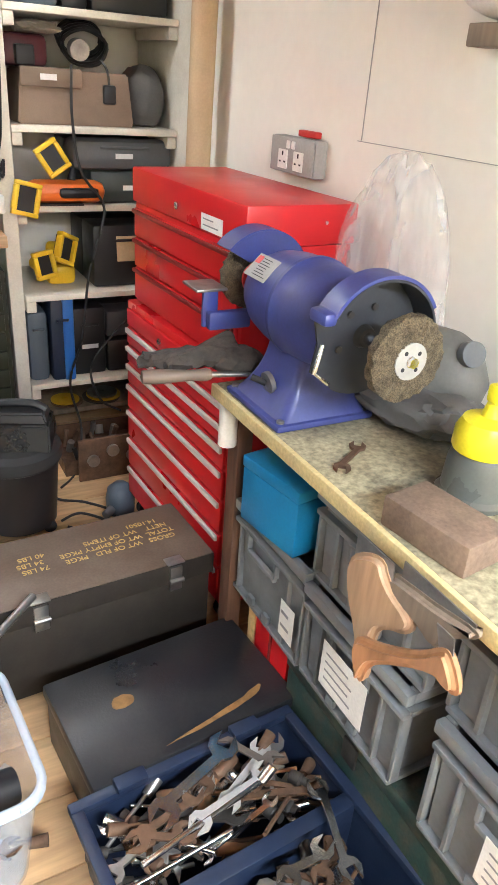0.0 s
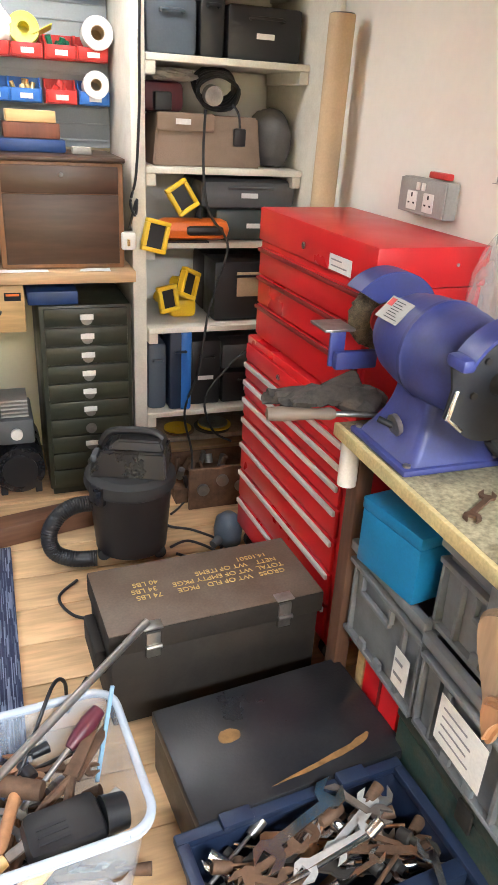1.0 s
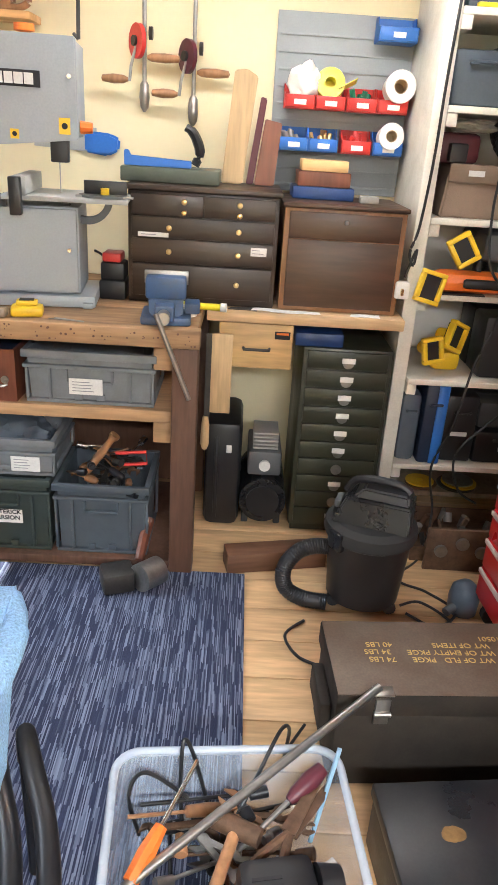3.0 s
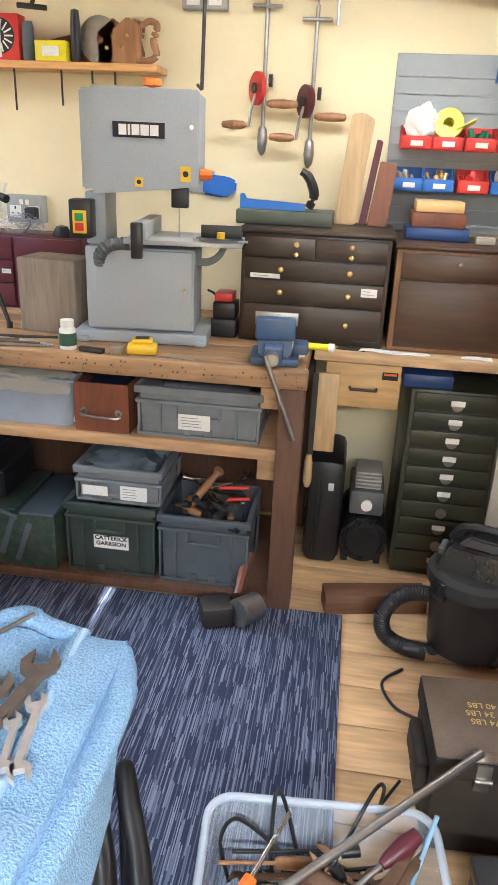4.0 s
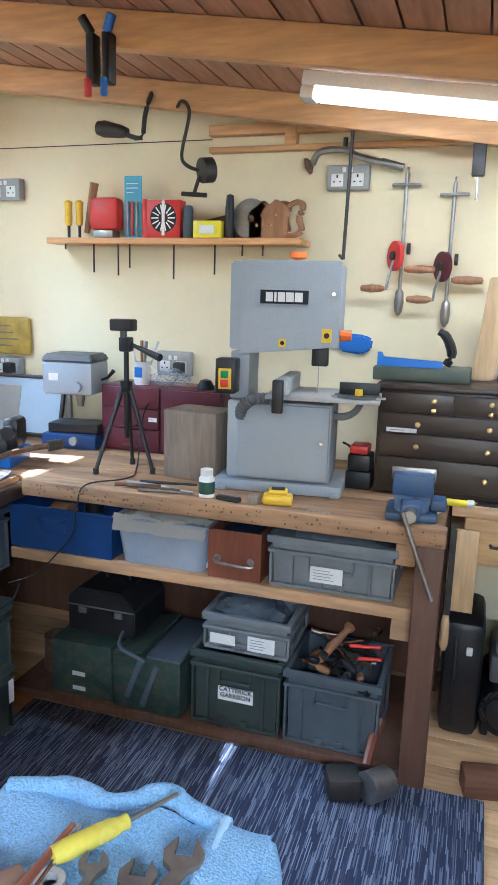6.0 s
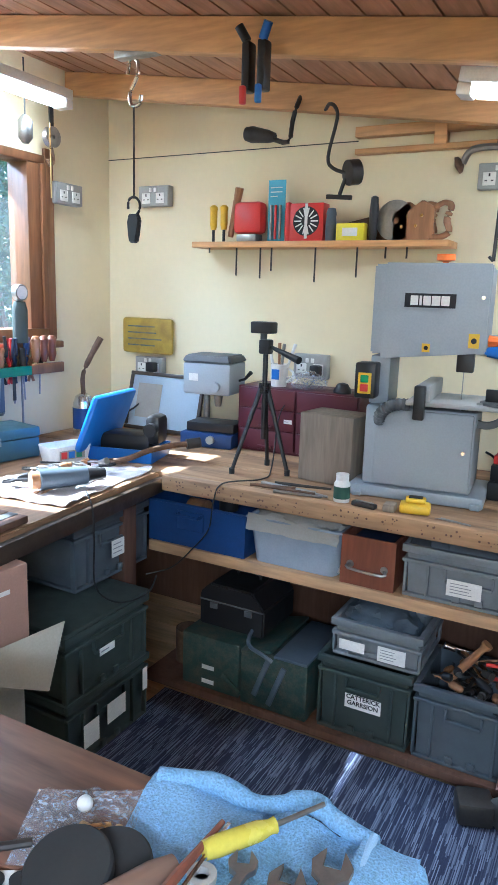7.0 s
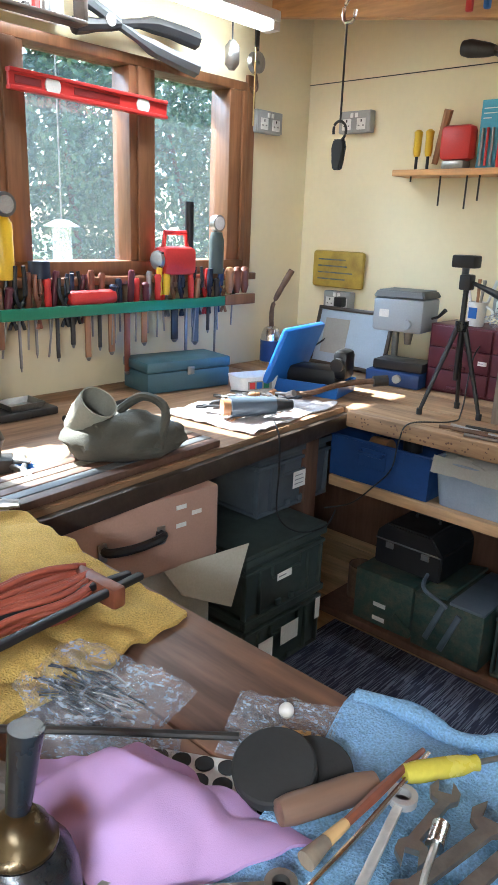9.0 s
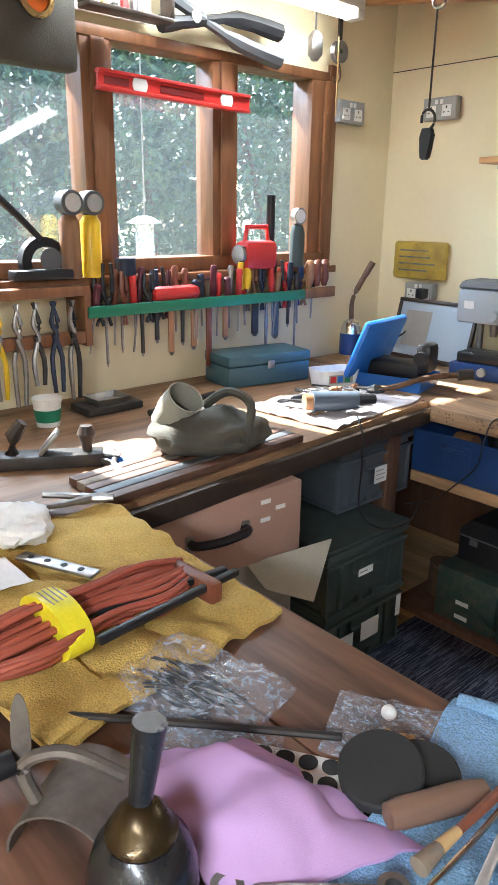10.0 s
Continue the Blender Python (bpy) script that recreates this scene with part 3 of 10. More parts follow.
def rim(bm, w, d, z0, z1, t=0.012, inner=0.01):
    """A square frame round an opening."""
    box(bm, -w / 2 - t, w / 2 + t, -d / 2 - t, -d / 2 + inner, z0, z1, 0.003)
    box(bm, -w / 2 - t, w / 2 + t, d / 2 - inner, d / 2 + t, z0, z1, 0.003)
    box(bm, -w / 2 - t, -w / 2 + inner, -d / 2 + inner, d / 2 - inner, z0, z1, 0.003)
    box(bm, w / 2 - inner, w / 2 + t, -d / 2 + inner, d / 2 - inner, z0, z1, 0.003)
    return bm


def text_bars(parent, m, w, h, rows, seed=1, mat=None):
    """Unreadable writing as plain bars."""
    rnd = random.Random(seed)
    bm = bmnew()
    for i in range(rows):
        y = h / 2 - h * (i + 0.5) / rows
        ln = w * rnd.uniform(0.55, 0.95)
        box(bm, -w / 2, -w / 2 + ln, y - h / rows * 0.11, y + h / rows * 0.11, 0, 0.0006)
    return part("writing", bm, mat or M_PRINT, parent, m=m)


def label_on(parent, m, w, h, rows=3, seed=1):
    p = part("paper_label", box(bmnew(), -w / 2, w / 2, -h / 2, h / 2, 0, 0.001), M_PAPER, parent, "white paper label", m=m)
    if rows:
        text_bars(p, Matrix.Translation((0, 0, 0.001)), w * 0.8, h * 0.75, rows, seed)
    return p


def crate(x, y, z, w, d, h, mat, label, rz=0, labels=(), group="plastic storage crates", lid=False):
    """A ribbed stacking crate; its front looks to -y before the turn."""
    t = thing("storage_crate", label, "crate", x, y, z, rz, group)
    part("body", shell(bmnew(), w - 0.03, d - 0.03, h - 0.004, 0.004, 0.965), mat, t)
    part("rim", rim(bmnew(), w - 0.024, d - 0.024, h - 0.024, h, 0.012, 0.006), mat, t)
    part("foot", box(bmnew(), -w / 2 + 0.008, w / 2 - 0.008, -d / 2 + 0.006, d / 2 - 0.006, 0.0005, 0.012, 0.003), mat, t)
    part("lower_rim", rim(bmnew(), w - 0.03, d - 0.03, h - 0.056, h - 0.044, 0.013, 0.004), mat, t)
    for sx in (-1, 1):
        for k in (0.3, 0.47):
            for sy in (-1, 1):
                b = bmnew()
                xx = sx * k * w
                yy = sy * (d / 2 - 0.012)
                box(b, xx - 0.004, xx + 0.004, min(yy - sy * 0.014, yy + sy * 0.005), max(yy - sy * 0.014, yy + sy * 0.009), 0.012, h - 0.045, 0.001)
                part("rib", b, mat, t)
    for sy in (-1, 1):
        b = bmnew()
        yy = sy * (d / 2 - 0.012)
        box(b, -w * 0.17, w * 0.17, min(yy, yy + sy * 0.012), max(yy, yy + sy * 0.012), h - 0.102, h - 0.090, 0.003)
        for sx in (-1, 1):
            box(b, sx * w * 0.17 - 0.004, sx * w * 0.17 + 0.004, min(yy, yy + sy * 0.011), max(yy, yy + sy * 0.011), h - 0.09, h - 0.056, 0.001)
        part("handle", b, mat, t)
        for sx in (-1, 1):
            part("clip", box(bmnew(), sx * 0.033 - 0.012, sx * 0.033 + 0.012, min(yy, yy + sy * 0.009), max(yy, yy + sy * 0.009), 0.014, 0.034, 0.002), mat, t)
    if lid:
        part("lid", box(bmnew(), -w / 2, w / 2, -d / 2, d / 2, h + 0.001, h + 0.016, 0.005), mat, t)
    for i, (lx, lz, lw, lh, rows) in enumerate(labels):
        m = Matrix.Translation((lx, -d / 2 + 0.004, lz)) @ Matrix.Rotation(radians(90), 4, "X")
        label_on(t, Matrix.Translation((0, -0.006, 0)) @ m, lw, lh, rows, i + 3)
    return t


def heap(name, label, category, x, y, z, w, d, n, seed, mats, ln=(0.08, 0.2), rise=0.04):
    """A loose heap of hand tools lying over one another; each is a part."""
    rnd = random.Random(seed)
    t = thing(name, label, category, x, y, z)
    for i in range(n):
        L = rnd.uniform(*ln)
        cx, cy = rnd.uniform(-w / 2 + L * 0.3, w / 2 - L * 0.3), rnd.uniform(-d / 2 + 0.02, d / 2 - 0.02)
        a = rnd.uniform(-math.pi, math.pi)
        if abs(math.cos(a)) * L / 2 + abs(cx) > w / 2:
            cx *= 0.4
        if abs(math.sin(a)) * L / 2 + abs(cy) > d / 2:
            a *= 0.2
        m = Matrix.Translation((cx, cy, 0.008 + rise * i / n)) @ Matrix.Rotation(a, 4, "Z") @ Matrix.Rotation(rnd.uniform(-0.25, 0.25), 4, "Y")
        k = rnd.random()
        b = bmnew()
        mat = rnd.choice(mats)
        if k < 0.45:
            spanner(b, L, rnd.uniform(0.007, 0.011))
            nm = "spanner"
        elif k < 0.65:
            rod(b, (-L / 2, 0, 0.004), (L / 2, 0, 0.004), 0.004)
            rod(b, (L / 2 - 0.004, 0, 0), (L / 2 + 0.03, 0, 0.006), 0.010, 0.012)
            nm = "ratchet"
        elif k < 0.85:
            lathe(b, [(0.012, 0), (0.013, 0.004), (0.013, 0.022), (0.009, 0.026), (0.009, 0.038), (0.0, 0.038)], Matrix.Rotation(1.4, 4, "X"), 14)
            nm = "socket_piece"
        else:
            lathe(b, [(0.004, -L / 2), (0.0035, 0), (0.011, 0.004), (0.013, L * 0.2), (0.011, L * 0.4), (0.006, L * 0.45), (0, L * 0.45)], Matrix.Rotation(1.57, 4, "Y"), 12)
            nm = "screwdriver"
            mat = rnd.choice([M_HANDLE, M_BLACK, M_HANDLE, M_RUST])
        part(nm, b, mat, t, m=m)
    return t


def spanner(b, L, r, thick=0.006):
    """A double-ended flat spanner along x."""
    out = []
    jaw = 2.1 * r
    for sx, a0 in ((1, 0.26), (-1, math.pi + 0.26)):
        cx = sx * (L / 2 - jaw)
        # open the jaw with a notch
        c, sn = math.cos(a0), math.sin(a0)
        def loc(u, v):
            return (cx + u * c - v * sn, u * sn + v * c)
        arc = [loc(jaw * math.cos(radians(q)), jaw * math.sin(radians(q))) for q in (200, 240, 280, 320)]
        notch = [loc(jaw * 1.05, -jaw * 0.45), loc(-jaw * 0.1, -jaw * 0.42), loc(-jaw * 0.1, jaw * 0.42), loc(jaw * 1.05, jaw * 0.45)]
        arc2 = [loc(jaw * math.cos(radians(q)), jaw * math.sin(radians(q))) for q in (40, 80, 120, 160)]
        out += arc + notch + arc2
    slab(b, out, thick)
    return b


# back bench
bb = thing("workbench", "heavy worn wooden workbench with a lower shelf", "workbench")
for i, (y0, y1) in enumerate(((2.86, 3.06), (3.064, 3.28), (3.284, 3.578))):
    part("top_board", box(bmnew(), -1.70, 0.50, y0, y1, 0.772, 0.815, 0.004), M_BENCH, bb)
part("front_rail", box(bmnew(), -0.86, 0.51, 2.81, 2.858, 0.762, 0.817, 0.006), M_BENCH, bb)
rnd = random.Random(31)
b = bmnew()
for k in range(110):
    x0, z0, r0 = -0.85 + 1.35 * rnd.random(), rnd.choice((0.775, 0.79, 0.803)) + rnd.uniform(-0.004, 0.004), rnd.uniform(0.0015, 0.0038)
    rod(b, (x0, 2.8102, z0), (x0, 2.8092, z0), r0, seg=8)
tagged(part("nail_marks", b, M_LEG, bb), kind="stuff")
part("leg", box(bmnew(), 0.43, 0.505, 2.815, 2.895, 0.0, 0.762, 0.006), M_LEG, bb)
part("leg", box(bmnew(), 0.43, 0.505, 3.40, 3.48, 0.0, 0.77, 0.006), M_LEG, bb)
part("leg", box(bmnew(), -0.86, -0.79, 3.40, 3.48, 0.0, 0.77, 0.006), M_LEG, bb)
part("shelf_board", box(bmnew(), -0.95, 0.428, 2.86, 3.02, 0.513, 0.552, 0.004), M_SHELFWOOD, bb)
part("shelf_board", box(bmnew(), -0.95, 0.428, 3.024, 3.38, 0.513, 0.55, 0.004), M_SHELFWOOD, bb)
part("bracket", box(bmnew(), 0.37, 0.428, 2.875, 2.93, 0.44, 0.512, 0.004), M_SHELFWOOD, bb)
part("bracket", box(bmnew(), 0.37, 0.428, 2.875, 2.93, 0.675, 0.76, 0.004), M_SHELFWOOD, bb)
# dark board added in place of the deep shade under the bench
part("back_panel", box(bmnew(), -1.70, 0.50, 3.50, 3.515, 0.0, 0.76, 0.002), M_LEG, bb)
part("plinth_board", box(bmnew(), -0.95, 0.428, 2.83, 3.40, 0.01, 0.04, 0.004), M_LEG, bb)

# window bench, its front edge running slightly askew
wb = thing("workbench", "worn dark wooden workbench under the window", "workbench")
edge = [(-0.90, 2.857), (-0.79, 1.545)]
part("top", slab(bmnew(), [(-1.705, 2.857), (-1.705, 0.3), (-0.72, 0.3), (-0.79, 1.545), (-0.90, 2.857)], 0.043, Matrix.Translation((0, 0, 0.772)), 0.004), M_BENCH_L, wb)
d = Vector((edge[1][0] - edge[0][0], edge[1][1] - edge[0][1], 0))
part("front_rail", box(bmnew(), 0, d.length, -0.004, 0.022, 0.748, 0.80, 0.004, Matrix.Translation((edge[0][0] + 0.006, edge[0][1] - 0.01, 0)) @ Matrix.Rotation(math.atan2(d.y, d.x), 4, "Z")), M_DARKWOOD, wb)
part("leg", box(bmnew(), -0.99, -0.92, 0.5, 0.57, 0.0, 0.771, 0.006), M_LEG, wb)
part("leg", box(bmnew(), -1.69, -1.62, 0.5, 0.57, 0.0, 0.771, 0.006), M_LEG, wb)
part("back_rail", box(bmnew(), -1.70, -1.66, 0.6, 2.8, 0.6, 0.771, 0.004), M_LEG, wb)
part("leg", box(bmnew(), -1.02, -0.95, 2.72, 2.79, 0.0, 0.771, 0.006), M_LEG, wb)

# desk between bench and shelves
dk = thing("desk", "pine topped desk holding wooden cabinets", "desk")
part("top", box(bmnew(), 0.512, 1.148, 3.10, 3.575, 0.778, 0.815, 0.004), M_DESK, dk)
part("batten", box(bmnew(), 0.515, 1.145, 3.54, 3.575, 0.70, 0.777, 0.003), M_DESK, dk)
dr = part("drawer", box(bmnew(), 0.553, 0.795, 3.12, 3.45, 0.622, 0.772, 0.004), M_PINE, dk, "pale pine drawer")
tube(bmh := bmnew(), [(0.635, 3.119, 0.69), (0.635, 3.10, 0.69), (0.72, 3.10, 0.69), (0.72, 3.119, 0.69)], 0.005)
part("handle", bmh, M_IRON, dr, "dark bar handle")
pl = part("badge", box(bmnew(), 0.735, 0.785, 3.116, 3.119, 0.725, 0.75), M_INK, dr, "small black and orange badge")
part("badge_stripe", box(bmnew(), 0.740, 0.780, 3.1145, 3.1155, 0.740, 0.747), M_ORANGE, pl)
part("side_board", box(bmnew(), 0.53, 0.60, 3.105, 3.117, 0.46, 0.735, 0.003), M_PINE_Z, dk, "orange pine board hanging at the desk")

# shelving in the corner
SX0, SX1, SY0 = 1.20, XR, 3.18
sh = thing("shelving", "white painted wooden shelving full of tool cases", "shelves")
part("side_panel", box(bmnew(), 1.152, 1.198, SY0, 3.578, 0.0, 1.92, 0.003), M_PAINTWOOD, sh)
part("side_panel", box(bmnew(), XR - 0.02, XR - 0.002, 3.0, 3.578, 0.0, 1.80, 0.003), M_PAINTWOOD, sh)
part("back_panel", box(bmnew(), 1.20, XR - 0.022, 3.565, 3.578, 0.0, 1.9), M_WHITE, sh)
for zt, y0, x1 in ((1.70, SY0, 1.738), (1.447, SY0, 1.738), (1.127, SY0, 1.738), (0.887, SY0 + 0.02, 1.738), (0.606, SY0 - 0.03, 1.738), (0.275, SY0, 1.738), (0.12, SY0 + 0.1, 1.738)):
    s = part("shelf_board", box(bmnew(), 1.20, x1, y0, 3.56, zt - 0.02, zt, 0.002), M_PAINTWOOD if zt > 0.2 else M_GREYWOOD, sh)
    part("cleat", box(bmnew(), 1.2, 1.232, y0 + 0.004, 3.5, zt - 0.058, zt - 0.0205, 0.003), M_PAINTWOOD, s)
    part("cleat", box(bmnew(), 1.705, 1.737, y0 + 0.004, 3.5, zt - 0.058, zt - 0.0205, 0.003), M_PAINTWOOD, s)


# wooden chests on the desk
def knob(parent, x, y, z, mat=None, r=0.009):
    lathe(b := bmnew(), [(0.004, 0), (0.004, 0.006), (r, 0.011), (r * 0.9, 0.017), (0, 0.02)], Matrix.Translation((x, y, z)) @ Matrix.Rotation(radians(90), 4, "X"), 14)
    return part("knob", b, mat or M_BRASS, parent)


cc = thing("tool_chest", "dark wooden collector's chest of drawers with brass knobs", "chest of drawers")
part("carcass", box(bmnew(), 0.255, 0.722, 3.15, 3.50, 0.817, 1.158, 0.004), M_DARKWOOD, cc)
part("top_moulding", box(bmnew(), 0.247, 0.730, 3.135, 3.51, 1.159, 1.175, 0.004), M_DARKWOOD, cc)
for x0, x1, z0, z1, ks in ((0.268, 0.487, 1.088, 1.15, (0.43, )), (0.491, 0.71, 1.088, 1.15, (0.60,)), (0.268, 0.71, 1.022, 1.083, (0.385, 0.60)), (0.268, 0.71, 0.945, 1.018, (0.385, 0.60)), (0.268, 0.71, 0.84, 0.94, (0.60,))):
    dd = part("drawer", box(bmnew(), x0, x1, 3.137, 3.149, z0, z1, 0.003), M_DARKWOOD, cc)
    for k in ks:
        knob(dd, k, 3.137, (z0 + z1) / 2 + (0.012 if z1 > 1.14 else 0))
    if z1 == 1.15:
        knob(dd, ks[0], 3.137, z0 + 0.012)
label_on(cc, Matrix.Translation((0.335, 3.136, 1.03)) @ Matrix.Rotation(radians(90), 4, "X"), 0.095, 0.014, 1)
label_on(cc, Matrix.Translation((0.665, 3.136, 0.995)) @ Matrix.Rotation(radians(90), 4, "X"), 0.05, 0.026, 2)

dc = thing("tool_chest", "brown wooden tool chest with an oak trimmed drop front", "tool chest")
part("carcass", box(bmnew(), 0.738, 1.120, 3.15, 3.50, 0.817, 1.135, 0.004), M_OAKTRIM, dc)
part("lid", box(bmnew(), 0.732, 1.126, 3.14, 3.505, 1.136, 1.15, 0.004), M_CABWOOD, dc)
part("front_panel", box(bmnew(), 0.755, 1.103, 3.142, 3.149, 1.045, 1.125, 0.002), M_CABWOOD, dc)
part("front_panel", box(bmnew(), 0.755, 1.103, 3.140, 3.149, 0.832, 1.042, 0.002), M_CABWOOD, dc)
knob(dc, 0.93, 3.142, 1.10, M_STEEL, 0.007)

# multi-drawer filing cabinet
fc = thing("filing_cabinet", "olive green steel ten drawer cabinet with label holders", "filing cabinet")
part("carcass", box(bmnew(), 0.835, 1.135, 3.135, 3.52, 0.03, 0.70, 0.004), M_OLIVE, fc)
part("plinth", box(bmnew(), 0.845, 1.125, 3.15, 3.51, 0.0, 0.029, 0.002), M_OLIVE, fc)
hz = (0.70 - 0.05) / 10
for i in range(10):
    z0 = 0.045 + hz * i
    dd = part("drawer", box(bmnew(), 0.85, 1.12, 3.122, 3.134, z0 + 0.003, z0 + hz - 0.003, 0.003), M_OLIVE, fc)
    b = bmnew()
    lathe(b, [(0.0, 0), (0.015, 0.001), (0.019, 0.006), (0.019, 0.009), (0.0, 0.009)], Matrix.Translation((0.985, 3.122, z0 + hz * 0.42)) @ Matrix.Rotation(radians(90), 4, "X"), 14)
    part("cup_pull", b, M_STEEL, dd)
    if i not in (3, 1):
        part("card", box(bmnew(), 0.963, 1.007, 3.1105, 3.1125, z0 + hz * 0.42, z0 + hz * 0.42 + 0.018), M_PAPER, dd, "white card label")

# near table
tb = thing("table", "brown wooden table covered with towels and tools", "table")
for i, (y0, y1) in enumerate(((1.30, 1.488), (1.10, 1.297), (0.90, 1.097), (0.62, 0.897))):
    part("top_board", box(bmnew(), -0.78, 0.342, y0, y1, 0.825, 0.855, 0.003), M_TABLE, tb)
part("apron", box(bmnew(), -0.72, 0.30, 1.42, 1.45, 0.74, 0.824, 0.003), M_TABLE, tb)
for lx, ly in ((0.25, 1.36), (0.25, 0.66), (-0.7, 1.38), (-0.7, 0.66)):
    part("leg", box(bmnew(), lx, lx + 0.05, ly, ly + 0.05, 0.0, 0.824, 0.004), M_BLACK, tb)

# grinder bench on the east wall
gb = thing("workbench", "narrow workbench with a worn chipboard top", "workbench")
part("top", box(bmnew(), 1.333, 1.757, -0.3, 1.965, 0.728, 0.752, 0.002), M_OSB, gb)
part("front_edge", box(bmnew(), 1.322, 1.3325, -0.3, 1.965, 0.726, 0.753, 0.002), M_CHIPEDGE, gb)
for y in (1.915, 0.75, -0.25):
    part("leg", box(bmnew(), 1.365, 1.40, y, y + 0.045, 0.0, 0.727, 0.003), M_LEG, gb)
    part("rail", box(bmnew(), 1.401, 1.75, y, y + 0.045, 0.66, 0.727, 0.003), M_PINE, gb)
part("pipe", rod(bmnew(), (1.35, 1.935, 0.625), (1.35, 1.935, 0.725), 0.02), M_SOCKWH, gb, "short white plastic pipe")


# ---- red tool chest ----
rc = thing("roller_cabinet", "red steel roller tool cabinet with silver drawer strips", "tool cabinet")
part("body", box(bmnew(), 1.41, 1.712, 2.06, 2.69, 0.07, 0.715, 0.004), M_RED, rc)
zs = [0.70, 0.645, 0.59, 0.535, 0.47, 0.385, 0.29, 0.19]
for a, b in zip(zs, zs[1:] + [0.085]):
    dd = part("drawer", box(bmnew(), 1.399, 1.409, 2.075, 2.672, b + 0.004, a - 0.004, 0.003), M_RED, rc)
    if a != zs[0]:
        part("pull_strip", box(bmnew(), 1.391, 1.3985, 2.08, 2.667, a - 0.019, a - 0.005, 0.0012), M_STRIP, dd, "silver pull strip")
lathe(b := bmnew(), [(0.008, 0), (0.008, 0.004), (0.005, 0.006), (0, 0.006)], Matrix.Translation((1.399, 2.44, 0.672)) @ Matrix.Rotation(radians(-90), 4, "Y"), 14)
part("lock", b, M_CHROME, rc)
for x0, y0 in ((1.45, 2.1), (1.45, 2.64), (1.67, 2.1), (1.67, 2.64)):
    w = part("castor", rod(bmnew(), (x0, y0 - 0.012, 0.034), (x0, y0 + 0.012, 0.034), 0.034), M_RUBBER, rc)
    part("fork", box(bmnew(), x0 - 0.015, x0 + 0.015, y0 - 0.018, y0 + 0.018, 0.045, 0.069, 0.002), M_STEEL, w)
tc2 = thing("tool_chest", "red steel top chest with a hinged lid on the roller cabinet", "tool chest")
part("body", box(bmnew(), 1.43, 1.70, 2.08, 2.675, 0.717, 0.985, 0.003), M_RED, tc2)
part("lid", box(bmnew(), 1.422, 1.704, 2.073, 2.68, 0.987, 1.073, 0.005), M_RED, tc2)
for a, b in ((0.972, 0.90), (0.895, 0.82), (0.815, 0.73)):
    dd = part("drawer", box(bmnew(), 1.419, 1.4295, 2.09, 2.66, b, a, 0.003), M_RED, tc2)
    part("pull_strip", box(bmnew(), 1.410, 1.4185, 2.092, 2.658, a - 0.012, a - 0.001, 0.003), M_REDDARK, dd, "dark rolled pull")
lathe(b := bmnew(), [(0.009, 0), (0.009, 0.004), (0.005, 0.006), (0, 0.006)], Matrix.Translation((1.422, 2.40, 1.02)) @ Matrix.Rotation(radians(-90), 4, "Y"), 14)
part("lock", b, M_CHROME, tc2)
label_on(tc2, Matrix.Translation((1.4215, 2.22, 1.01)) @ Matrix.Rotation(radians(-90), 4, "Z") @ Matrix.Rotation(radians(90), 4, "X"), 0.10, 0.035, 2)
for z in (1.035, 0.96):
    lathe(b := bmnew(), [(0.005, 0), (0.004, 0.003), (0, 0.003)], Matrix.Translation((1.62, 2.073 if z > 1 else 2.08, z)) @ Matrix.Rotation(radians(90), 4, "X"), 10)
    part("rivet", b, M_CHROME, tc2)

for ob in (rc, tc2):
    moved(ob, turn_about(1.42, 2.37, 2.8))

# ---- floor things ----
tk = thing("ammunition_trunk", "brown wooden military trunk with stencilled yellow lettering", "trunk")
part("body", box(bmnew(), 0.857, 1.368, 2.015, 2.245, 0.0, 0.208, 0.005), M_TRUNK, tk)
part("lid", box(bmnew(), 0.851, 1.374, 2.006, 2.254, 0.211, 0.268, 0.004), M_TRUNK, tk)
# thin sheet carrying the paler colour of the better lit lid top
part("lid_top", box(bmnew(), 0.853, 1.372, 2.008, 2.252, 0.2675, 0.2702, 0.001), M_TRUNKTOP, tk, "worn brown lid top, kept paler than the shaded sides")
for cx in (0.95, 1.27):
    c = part("clasp", box(bmnew(), cx - 0.016, cx + 0.016, 2.0, 2.0075, 0.195, 0.262, 0.002), M_STEEL, tk)
    part("hasp", box(bmnew(), cx - 0.022, cx + 0.022, 2.0, 2.03, 0.2705, 0.274, 0.001), M_STEEL, c)
    part("catch", rod(bmnew(), (cx - 0.018, 1.998, 0.225), (cx + 0.018, 1.998, 0.225), 0.006), M_STEEL, c)
part("end_handle", box(bmnew(), 0.83, 0.8565, 2.06, 2.20, 0.12, 0.19, 0.006), M_TRUNK, tk)
M_STENCIL = material("yellow_stencil_paint", (0.60, 0.44, 0.14), 0.7, stain=0.5, stain_size=60, dark=(0.20, 0.13, 0.06))
for txt, y in (("GROSS   WT OF FLD   PKGE      74 LBS", 2.118), ("TOTAL  WT OF EMPTY PKGE      34 LBS", 2.143), ("NETT    WT OF ITEMS               40 LBS", 2.168), ("14.10501                                         ", 2.193)):
    words(txt, 0.0225, M_STENCIL, tk, Matrix.Translation((1.13, y, 0.2706)) @ Matrix.Rotation(math.pi, 4, "Z"))

moved(tk, turn_about(1.1125, 2.13, 3.0, 0.008, 0.02))

bx = thing("wooden_box", "black painted wooden box with worn yellow scrapes", "box")
part("body", box(bmnew(), 0.93, 1.37, 1.612, 1.88, 0.0, 0.128, 0.004), M_BLACKWOOD, bx)
part("lid", box(bmnew(), 0.924, 1.376, 1.605, 1.886, 0.131, 0.162, 0.006), M_BLACKWOOD, bx)

